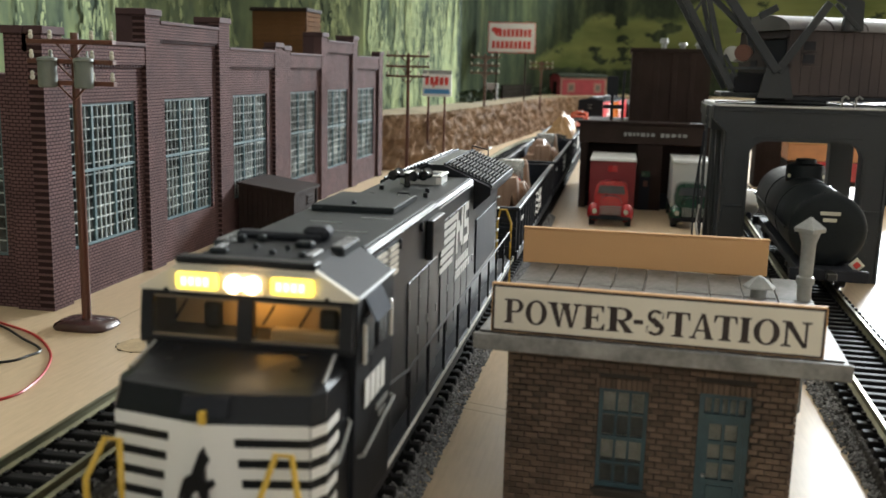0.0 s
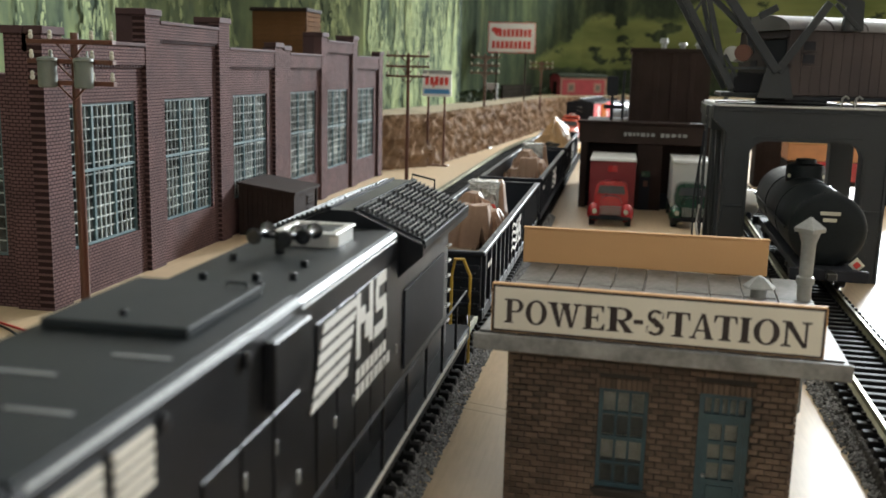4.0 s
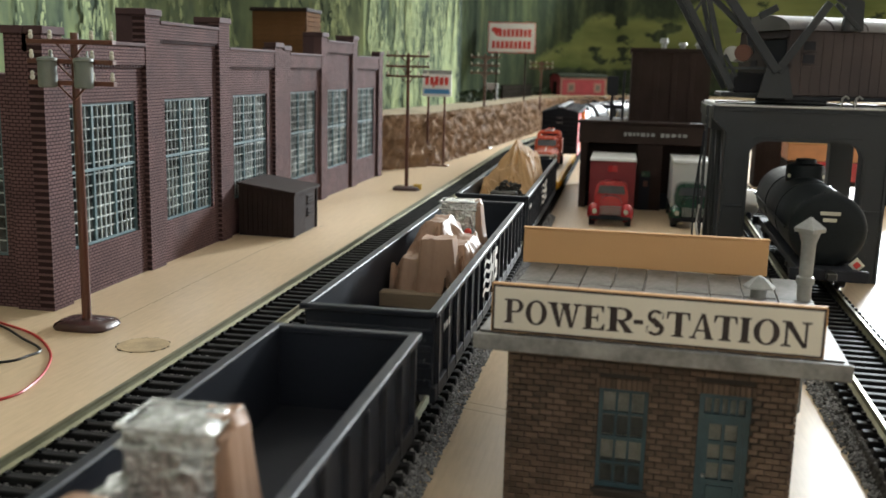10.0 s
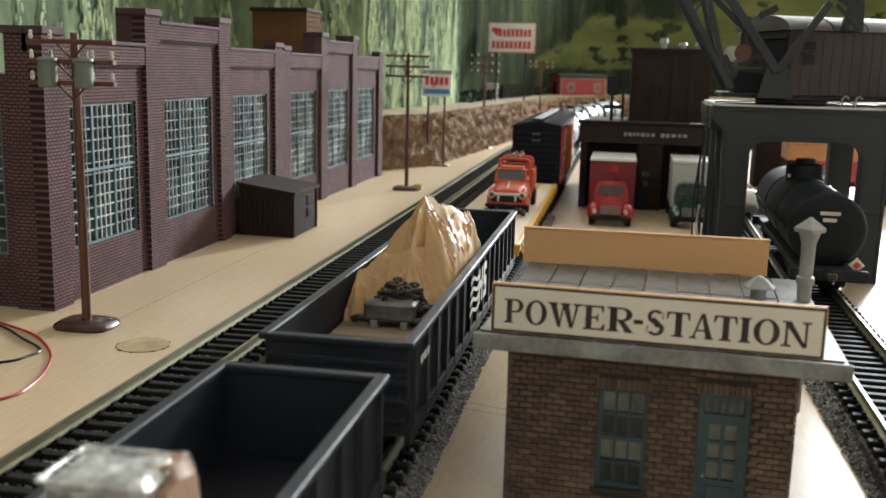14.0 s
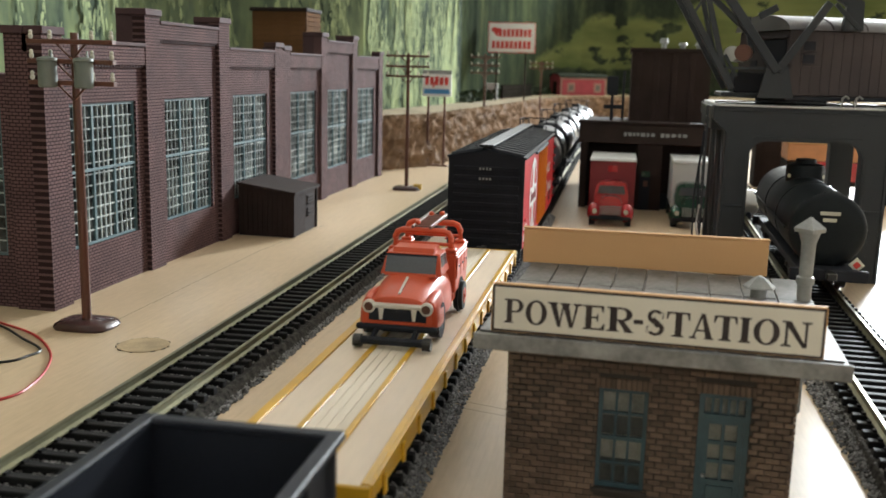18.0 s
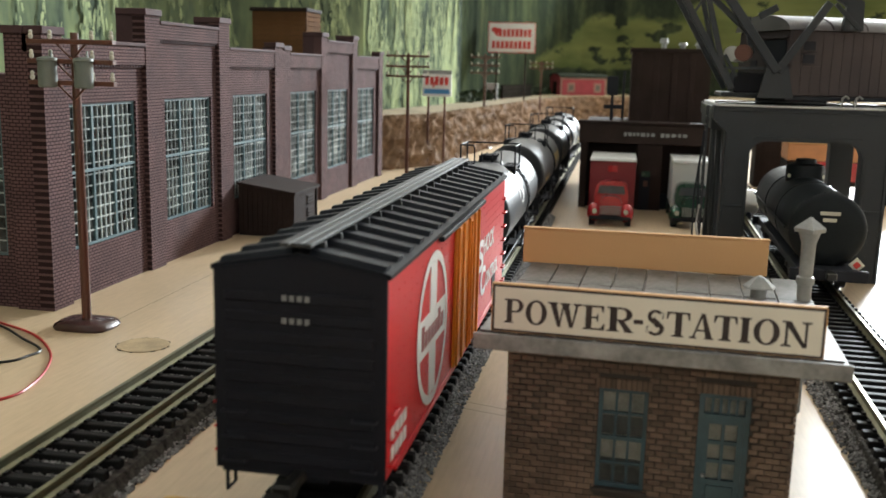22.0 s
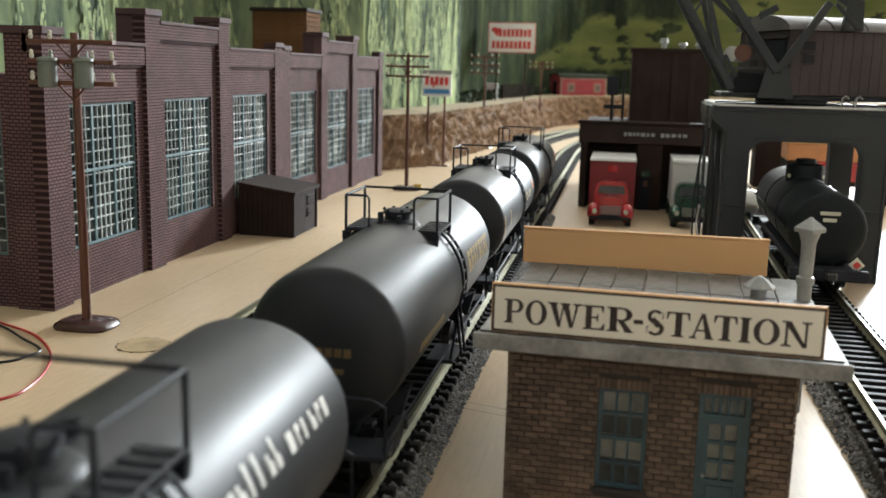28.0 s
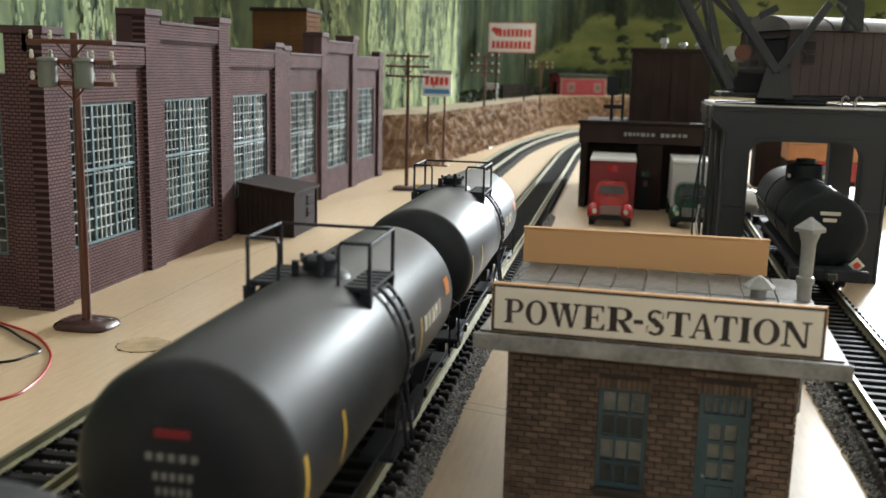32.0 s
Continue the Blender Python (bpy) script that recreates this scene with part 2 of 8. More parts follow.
M_HEADLAMP = glow("lit_headlamp", (1.0, 0.72, 0.40), 14.0)
M_NUMBERLIGHT = glow("lit_number_board", (1.0, 0.78, 0.10), 2.2)
M_LITDIGIT = glow("pale_lit_digit", (1.0, 0.9, 0.55), 2.6)
G_CLEAR = glass("clear_glazing")


def printed_backdrop(name, seed, meadow):
    """A printed landscape sheet: tall light conifers, or a dark wood below a green meadow with hedges."""
    m = bpy.data.materials.new(name)
    m.use_nodes = True
    nt = m.node_tree
    N, L = nt.nodes.new, nt.links.new
    p = nt.nodes["Principled BSDF"]
    p.inputs["Roughness"].default_value = 1.0
    p.inputs["Specular IOR Level"].default_value = 0.0
    co = N("ShaderNodeTexCoord")

    def noise_of(sc, stretch, detail=5):
        mp = N("ShaderNodeMapping")
        mp.inputs["Scale"].default_value = stretch
        mp.inputs["Location"].default_value = (seed, seed * 0.7, 0)
        n = N("ShaderNodeTexNoise")
        n.inputs["Scale"].default_value, n.inputs["Detail"].default_value = sc, detail
        L(co.outputs["Object"], mp.inputs["Vector"]), L(mp.outputs[0], n.inputs["Vector"])
        return n.outputs[0]

    def ramp(x, stops):
        r = N("ShaderNodeValToRGB")
        e = r.color_ramp.elements
        e[0].position, e[0].color = stops[0][0], (*stops[0][1], 1)
        e[1].position, e[1].color = stops[-1][0], (*stops[-1][1], 1)
        for q, c in stops[1:-1]:
            k = e.new(q)
            k.color = (*c, 1)
        L(x, r.inputs[0])
        return r.outputs[0]

    def blend(f, a, b):
        x = N("ShaderNodeMix")
        x.data_type = "RGBA"
        L(f, x.inputs[0]), L(a, x.inputs[6]), L(b, x.inputs[7])
        return x.outputs[2]
    crowns = noise_of(17.0 if meadow else 38.0, (1, 1, 0.30 if meadow else 0.16), 7)
    twigs = noise_of(120.0, (1, 1, 0.45), 4)
    add = N("ShaderNodeMath")
    add.operation = "MULTIPLY_ADD"
    add.inputs[1].default_value = 0.35
    L(twigs, add.inputs[0]), L(crowns, add.inputs[2])

    def edge(x, lo, hi, wobble, amount):
        """A soft ragged border in one coordinate."""
        sh = N("ShaderNodeMath")
        sh.operation = "MULTIPLY_ADD"
        sh.inputs[1].default_value = amount
        L(wobble, sh.inputs[0]), L(x, sh.inputs[2])
        mr = N("ShaderNodeMapRange")
        mr.inputs[1].default_value, mr.inputs[2].default_value = lo, hi
        L(sh.outputs[0], mr.inputs[0])
        return mr.outputs[0]

    def times(a, b):
        x = N("ShaderNodeMath")
        x.operation = "MULTIPLY"
        L(a, x.inputs[0]), L(b, x.inputs[1])
        return x.outputs[0]
    if meadow:
        xyz = N("ShaderNodeSeparateXYZ")
        L(co.outputs["Object"], xyz.inputs[0])
        rag = noise_of(30.0, (1, 1, 1.5), 5)
        wood = ramp(add.outputs[0], [(0.45, (0.014, 0.018, 0.014)), (0.65, (0.027, 0.034, 0.022)), (0.85, (0.055, 0.068, 0.034))])
        def lin(kx, kz):
            """kx times the way along the sheet plus kz times the height."""
            m1, m2 = N("ShaderNodeMath"), N("ShaderNodeMath")
            m1.operation, m2.operation = "MULTIPLY", "MULTIPLY_ADD"
            m1.inputs[1].default_value, m2.inputs[1].default_value = kx, kz
            L(xyz.outputs[0], m1.inputs[0]), L(xyz.outputs[2], m2.inputs[0]), L(m1.outputs[0], m2.inputs[2])
            return m2.outputs[0]

        def either(a, b):
            x = N("ShaderNodeMath")
            x.operation = "MAXIMUM"
            L(a, x.inputs[0]), L(b, x.inputs[1])
            return x.outputs[0]
        right_of = edge(lin(1.0, -0.95), -0.275, -0.262, rag, 0.03)
        low = edge(xyz.outputs[2], 0.250, 0.236, rag, 0.05)
        far_right = edge(lin(1.0, -0.9), -0.07, -0.05, rag, 0.04)
        clumps = ramp(noise_of(14.0, (1, 1, 2.0), 5), [(0.37, (0, 0, 0)), (0.40, (1, 1, 1)), (0.62, (1, 1, 1))])
        hedge_line = edge(xyz.outputs[2], 0.112, 0.118, rag, 0.02)
        field = ramp(noise_of(5.0, (1, 1, 5), 4), [(0.35, (0.070, 0.086, 0.030)), (0.65, (0.138, 0.15, 0.055))])
        col = blend(times(times(right_of, either(low, far_right)), times(clumps, hedge_line)), wood, field)
    else:
        col = ramp(add.outputs[0], [(0.50, (0.062, 0.080, 0.064)), (0.60, (0.105, 0.135, 0.090)), (0.70, (0.155, 0.19, 0.11)), (0.90, (0.24, 0.29, 0.14))])
    L(col, p.inputs["Base Color"])
    return m
# ---- the room that holds the layout: unseen walls and ceiling added to bounce light ----
FLOOR_Z, CEIL_Z, LEFT_X, RIGHT_X, FAR_Y, NEAR_Y, END_Y = -900, 1800, -420, 2300, 2300, -1500, 4200


def slab(name, x0, x1, y0, y1, z0, z1, material, label):
    return tagged(part(name, box(B(), x0, x1, y0, y1, z0, z1), material), label, "", "", "structure")


slab("floor", LEFT_X - 60, RIGHT_X + 60, NEAR_Y - 60, END_Y + 60, FLOOR_Z - 40, FLOOR_Z, M_WOODFLOOR, "unseen brown wooden floor of the hobby room")
slab("ceiling", LEFT_X - 60, RIGHT_X + 60, NEAR_Y - 60, END_Y + 60, CEIL_Z, CEIL_Z + 40, M_PANELLING, "unseen tan ceiling added to bounce the window light")
slab("wall_west", LEFT_X - 60, LEFT_X, NEAR_Y, END_Y, FLOOR_Z, CEIL_Z, M_PANELLING, "unseen plain tan wall behind the printed backdrop")
slab("wall_south", LEFT_X - 60, RIGHT_X + 60, NEAR_Y - 60, NEAR_Y, FLOOR_Z, CEIL_Z, M_PANELLING, "unseen plain tan wall behind the viewer, added to bounce light")
WZ0, WZ1 = 730, 1390
bm = B()
for x0, x1 in ((LEFT_X - 60, 1130), (1670, RIGHT_X + 60)):
    box(bm, x0, x1, END_Y, END_Y + 60, FLOOR_Z, CEIL_Z)
box(bm, 1130, 1670, END_Y, END_Y + 60, FLOOR_Z, WZ0)
box(bm, 1130, 1670, END_Y, END_Y + 60, WZ1, CEIL_Z)
tagged(part("wall_north", bm, M_PLASTER), "unseen off-white end wall with one window opening", "", "", "structure")
slab("wall_east", RIGHT_X, RIGHT_X + 60, NEAR_Y, END_Y, FLOOR_Z, CEIL_Z, M_PANELLING, "unseen plain tan wall beside the layout, added to bounce light")
slab("ground", LEFT_X, 1020, -900, FAR_Y, -18, 0, M_BOARD, "tan painted plywood baseboard with faint scuffs")

# printed scenery sheets standing behind the rock wall and along the edge of the board
def sheet(pts, height, material, label):
    bm = B()
    rows = []
    for i, (x, y) in enumerate(pts):
        xa, ya = pts[max(i - 1, 0)]
        xb, yb = pts[min(i + 1, len(pts) - 1)]
        d = math.hypot(xb - xa, yb - ya)
        nx, ny = (yb - ya) / d, -(xb - xa) / d
        rows.append([bm.verts.new((x + nx * o, y + ny * o, z)) for o, z in ((0.8, 0.3), (0.8, height), (-0.8, height), (-0.8, 0.3))])
    for a, b in zip(rows, rows[1:]):
        for k in range(4):
            bm.faces.new((a[k], a[(k + 1) % 4], b[(k + 1) % 4], b[k]))
    bm.faces.new(rows[0]), bm.faces.new(rows[-1][::-1])
    bmesh.ops.recalc_face_normals(bm, faces=bm.faces[:])
    return tagged(part("backdrop", bm, material), label, "", "", "structure")


sheet([(-414, -360), (-414, 500), (-413, 800), (-390, 866), (-330, 905), (-275, 1010), (-246, 1170), (-227, 1335)], 350, printed_backdrop("printed_forest", 2.3, False), "printed backdrop sheet of light green conifers")
sheet([(-229, 1337), (-224, 1500), (-212, 1700), (-188, 1880), (-150, 2040), (-95, 2160), (-20, 2240), (90, 2280), (260, 2287), (420, 2288), (575, 2288)], 292, printed_backdrop("printed_meadow", 5.1, True), "printed backdrop sheet of dark wood and green meadow")


def printed_conifers():
    """The print's many conifers: hanging strokes in three greens, the nearer trees over the farther ones."""
    rr = random.Random(17)
    path = [(-413, 300), (-413, 800), (-390, 866), (-330, 905), (-275, 1010), (-246, 1170), (-227, 1335)]
    run = [0.0]
    for (xa, ya), (xb, yb) in zip(path, path[1:]):
        run.append(run[-1] + math.hypot(xb - xa, yb - ya))

    def spot(d):
        d = max(0.0, min(d, run[-1] - 0.01))
        k = max(i for i in range(len(path) - 1) if run[i] <= d)
        (xa, ya), (xb, yb) = path[k], path[k + 1]
        u, n = (d - run[k]) / (run[k + 1] - run[k]), run[k + 1] - run[k]
        return xa + (xb - xa) * u, ya + (yb - ya) * u, (yb - ya) / n, -(xb - xa) / n
    trees = []
    for k in range(330):
        d = rr.uniform(0, run[-1])
        big = 0.75 + 1.1 * max(0.0, (d - 560) / 560)
        trees.append((rr.uniform(40, 330), d, rr.uniform(7, 12) * big, rr.uniform(60, 110) * big, rr.choice((0, 0, 0, 1, 1) if d < 900 else (0, 0, 1, 1, 2))))
    for k in range(16):
        trees.append((rr.uniform(36, 62), run[-1] - rr.uniform(2, 330), rr.uniform(12, 20), rr.uniform(60, 130), rr.choice((0, 0, 1))))
    trees.append((40, run[-1] - 26, 24, 150, 0))
    trees.append((40, run[-1] - 4, 16, 330, 2))
    trees.sort(key=lambda q: -q[0])
    verts, faces, slots = [], [], []
    for i, (base, d0, half, tall, tone) in enumerate(trees):
        rows = max(5, int(tall / 7.0))
        for r in range(rows):
            v = 1 - r / rows
            reach = half * (1 - v) ** 0.8
            for q in range(max(2, int(reach * 0.75))):
                u = rr.uniform(-1, 1)
                x, y, nx, ny = spot(d0 + u * reach)
                off = 0.9 + i * 0.006 + rr.random() * 0.004
                z = base + tall * v + rr.uniform(-2, 3)
                w, h = rr.uniform(0.7, 1.9) * (1 + half / 30), rr.uniform(5, 15) * (0.6 + half / 25)
                tx, ty = -ny, nx
                n = len(verts)
                x, y = x + nx * off, y + ny * off
                lean = rr.uniform(-0.6, 0.6) + u * 1.5
                for a, b in ((-w * 0.5, 0), (w * 0.5, 0), (w * 0.8 + lean, -h * 0.6), (lean, -h), (-w * 0.7 + lean, -h * 0.55)):
                    zz = max(0.5, min(348.0, z + b))
                    verts.append(((x + tx * a) * MM, (y + ty * a) * MM, zz * MM))
                faces.append((n, n + 1, n + 2, n + 3, n + 4))
                slots.append(min(2, max(0, tone + (1 if u > 0.35 and rr.random() < 0.6 else 0) - (1 if u < -0.2 and rr.random() < 0.3 else 0))))
    me = bpy.data.meshes.new("backdrop")
    me.from_pydata(verts, [], faces)
    for light, shade in (((0.40, 0.46, 0.235), (0.20, 0.25, 0.145)), ((0.20, 0.25, 0.14), (0.10, 0.13, 0.085)), ((0.065, 0.088, 0.062), (0.022, 0.034, 0.029))):
        m = bpy.data.materials.new("printed_green")
        m.use_nodes = True
        nt = m.node_tree
        geo, rp = nt.nodes.new("ShaderNodeNewGeometry"), nt.nodes.new("ShaderNodeValToRGB")
        rp.color_ramp.elements[0].color, rp.color_ramp.elements[1].color = (*shade, 1), (*light, 1)
        nt.links.new(geo.outputs["Random Per Island"], rp.inputs[0])
        nt.links.new(rp.outputs[0], nt.nodes["Principled BSDF"].inputs["Base Color"])
        nt.nodes["Principled BSDF"].inputs["Roughness"].default_value = 1.0
        nt.nodes["Principled BSDF"].inputs["Specular IOR Level"].default_value = 0.05
        me.materials.append(m)
    me.polygons.foreach_set("material_index", slots)
    tagged(new("backdrop", me), "printed conifers in light and dark green on the backdrop sheet", "", "", "structure")


printed_conifers()

# ---- tracks ----
RAIL_TOP = 8.5
MAIN_X, SIDE_X, RIGHT_TRACK_X = -57.6, -122.5, 80.0
BEND = 1050.0


def line_at(s, x0):
    """Place and heading, in mm and radians, on a track that runs straight and then bends to the right."""
    shift = x0 - MAIN_X
    if s <= BEND:
        return x0, s, 0.0
    u, h, x, y = s - BEND, 0.0, MAIN_X, BEND
    step, done = 10.0, 0.0
    while done < u - 1e-6:
        d = min(step, u - done)
        k = 1 / 2400.0 if done < 380 else 1 / 480.0
        if h > math.pi / 2:
            k = 0.0
        x, y, h, done = x + d * math.sin(h + k * d / 2), y + d * math.cos(h + k * d / 2), h + k * d, done + d
    return x + shift * math.cos(h), y - shift * math.sin(h), h


def track(name, x0, s0, s1, label, ballast, tie_from, tie_to, bend=True):
    t = thing(name, 0, 0, 0, 0, label, "track", "", "structure")
    place = (lambda s: line_at(s, x0)) if bend else (lambda s: (x0, s, 0.0))
    n = int((s1 - s0) / 25)
    ss = [s0 + (s1 - s0) * i / n for i in range(n + 1)]

    def sweep(prof, material, pname):
        bm = B()
        rows = []
        for s in ss:
            x, y, h = place(s)
            rows.append([bm.verts.new((x + a * math.cos(h), y - a * math.sin(h), z)) for a, z in prof])
        m = len(prof)
        for a, b in zip(rows, rows[1:]):
            for k in range(m):
                bm.faces.new((a[k], a[(k + 1) % m], b[(k + 1) % m], b[k]))
        bm.faces.new(rows[0]), bm.faces.new(rows[-1][::-1])
        bmesh.ops.recalc_face_normals(bm, faces=bm.faces[:])
        return part(pname, bm, material, t)
    l, r = ballast
    sweep([(-l, -0.5), (-l + 2.5, 3.6), (r - 2.5, 3.6), (r, -0.5)], M_BALLAST, "roadbed")
    for side in (-1, 1):
        c = side * 8.6
        sweep([(c - 1.4, 5.6), (c - 1.4, 6.1), (c - 0.35, 6.5), (c - 0.35, 7.4), (c - 0.55, 7.7), (c - 0.55, RAIL_TOP),
               (c + 0.55, RAIL_TOP), (c + 0.55, 7.7), (c + 0.35, 7.4), (c + 0.35, 6.5), (c + 1.4, 6.1), (c + 1.4, 5.6)], M_RAIL, "rail")
    first = None
    s = tie_from
    rest = B()
    while s < s1 - 4:
        x, y, h = place(s)
        m = mm_at(x, y, 0, 0, 0, -math.degrees(h))
        if s < tie_to:
            if first is None:
                bm = box(B(), -13.5, 13.5, -1.3, 1.3, 3.2, 5.6, 0.25)
                for c in (-8.6, 8.6):
                    for e in (-1.9, 1.9):
                        box(bm, c + e - 0.5, c + e + 0.5, -0.9, 0.9, 5.6, 6.2)
                first = part("tie", bm, M_TIE, t)
                first.matrix_basis = m
            else:
                again(first, t, m)
        else:
            got = box(B(), -13.5, 13.5, -1.3, 1.3, 3.2, 5.6)
            bmesh.ops.transform(got, matrix=Matrix.Translation((x, y, 0)) @ Matrix.Rotation(-h, 4, "Z"), verts=got.verts)
            tmp = bpy.data.meshes.new("t")
            got.to_mesh(tmp)
            rest.from_mesh(tmp)
            bpy.data.meshes.remove(tmp)
            got.free()
        s += 6.6
    if rest.verts:
        tagged(part("far_ties", rest, M_TIE, t), "", "", "", "stuff")
    else:
        rest.free()
    return t


track("track_main", MAIN_X, -400, 2750, "main line track with black ties in dark ballast", (13.5, 13.5), 120, 900)
track("track_side", SIDE_X, -200, 2750, "empty siding track with bright nickel rails", (13.5, 17.5), 120, 1100)
track("track_right", RIGHT_TRACK_X, -100, 1250, "straight side track under the gantry crane", (17.0, 17.0), 150, 620, bend=False).matrix_basis = Matrix.Translation((RIGHT_TRACK_X * MM, 0.25, 0)) @ pose(0, 0, 0, 0, 0, -1.5) @ Matrix.Translation((-RIGHT_TRACK_X * MM, -0.25, 0))
# ---- brick factory: two wall sets of three bays ----
def brick_mat(name, base, mortar, w, h, plane):
    """Small moulded bricks as colour and relief; plane says which object axes carry the courses."""
    m = mat(name, base, 0.85, spec=0.12, spread=0.42, scale=520, fine=2600, bump=0.0)
    nt = m.node_tree
    N, L = nt.nodes.new, nt.links.new
    p = nt.nodes["Principled BSDF"]
    co, sp, cb = N("ShaderNodeTexCoord"), N("ShaderNodeSeparateXYZ"), N("ShaderNodeCombineXYZ")
    L(co.outputs["Object"], sp.inputs[0]), L(sp.outputs[plane], cb.inputs[0]), L(sp.outputs[2], cb.inputs[1])
    bt = N("ShaderNodeTexBrick")
    bt.inputs["Scale"].default_value = 1.0
    bt.inputs["Brick Width"].default_value, bt.inputs["Row Height"].default_value = w * MM, h * MM
    bt.inputs["Mortar Size"].default_value, bt.inputs["Mortar Smooth"].default_value = 0.21 * MM, 0.25
    L(cb.outputs[0], bt.inputs["Vector"])
    mx = N("ShaderNodeMix")
    mx.data_type = "RGBA"
    old = p.inputs["Base Color"].links[0].from_socket
    L(bt.outputs["Fac"], mx.inputs[0]), L(old, mx.inputs[6])
    mx.inputs[7].default_value = (*mortar, 1)
    L(mx.outputs[2], p.inputs["Base Color"])
    b = N("ShaderNodeBump")
    b.invert = True
    b.inputs["Strength"].default_value, b.inputs["Distance"].default_value = 1.0, 0.0006
    L(bt.outputs["Fac"], b.inputs["Height"]), L(b.outputs[0], p.inputs["Normal"])
    return m


M_FBRICK = brick_mat("factory_brick_front", (0.172, 0.100, 0.098), (0.036, 0.019, 0.019), 2.7, 1.36, 1)
M_FBRICKEND = brick_mat("factory_brick_end", (0.170, 0.098, 0.098), (0.036, 0.019, 0.019), 2.7, 1.36, 0)
# light and dark patches in the pane colour imitate broken reflections
M_PANE = mat("dusty_window_pane", (0.10, 0.115, 0.115), 0.16, spread=0.75, scale=420, fine=1800, bump=0.25, dark=(0.012, 0.015, 0.018), bump_size=0.0004)

FX, FY = -211.5, 328.5
factory = thing("factory", FX, FY, 0, 0, "long purple-brown brick factory with tall steel-sash windows", "building")
MOD = 259.0
PIL = ((0, 13.5, 108), (79.5, 94, 119.3), (160.5, 174.5, 119.8), (244.5, 259.0, 109.5))
BAYS = ((13.5, 79.5, 94.5, 104.0), (94, 160.5, 106, 114.6), (174.5, 244.5, 94.5, 104.8))
WIN_W, WIN_Z0, WIN_Z1 = 53.0, 20.3, 78.6


def sash_window(parent, m):
    """A steel window: frame with two heavy mullions and a transom, three glazed sections of small panes."""
    w = thing("window", 0, 0, 0)
    w.parent = parent
    w.matrix_basis = m
    h = WIN_Z1 - WIN_Z0
    bm = B()
    for y in (0, WIN_W - 1.2):
        box(bm, -1.0, 0.4, y, y + 1.2, 0, h)
    for z in (0, h - 1.1):
        box(bm, -1.0, 0.4, 1.2, WIN_W - 1.2, z, z + 1.1)
    part("window_frame", bm, M_MULLION, w)
    t = (WIN_W - 2.4) / 3
    for k in (1, 2):
        part("mullion", box(B(), -0.9, 0.5, 1.2 + t * k - 0.8, 1.2 + t * k + 0.8, 1.1, h - 1.1, 0.15), M_MULLION, w)
    part("transom", box(B(), -0.8, 0.6, 1.2, WIN_W - 1.2, h * 0.52, h * 0.52 + 1.3, 0.15), M_MULLION, w)
    part("sill", box(B(), -0.6, 1.2, -0.8, WIN_W + 0.8, -1.4, 0.0, 0.2), M_BRICKDARK, w)
    for k in range(3):
        y0 = 1.2 + t * k + (0.8 if k else 0)
        y1 = 1.2 + t * (k + 1) - (0.8 if k < 2 else 0)
        bm = B()
        for i in range(1, 4):
            y = y0 + (y1 - y0) * i / 4
            box(bm, -0.5, 0.15, y - 0.28, y + 0.28, 1.1, h - 1.1)
        for j in range(1, 12):
            z = 1.1 + (h - 2.2) * j / 12
            box(bm, -0.45, 0.1, y0, y1, z - 0.28, z + 0.28)
        part("sash", bm, M_SASH, w)
        part("pane", box(B(), -1.2, -0.6, y0, y1, 1.1, h - 1.1), M_PANE, w)
    return w


# pale bars, their colour brightened in patches to stand for glints
M_SASH = mat("worn_pale_sash", (0.58, 0.64, 0.63), 0.25, spread=0.72, scale=420, fine=2500)
first_window = None
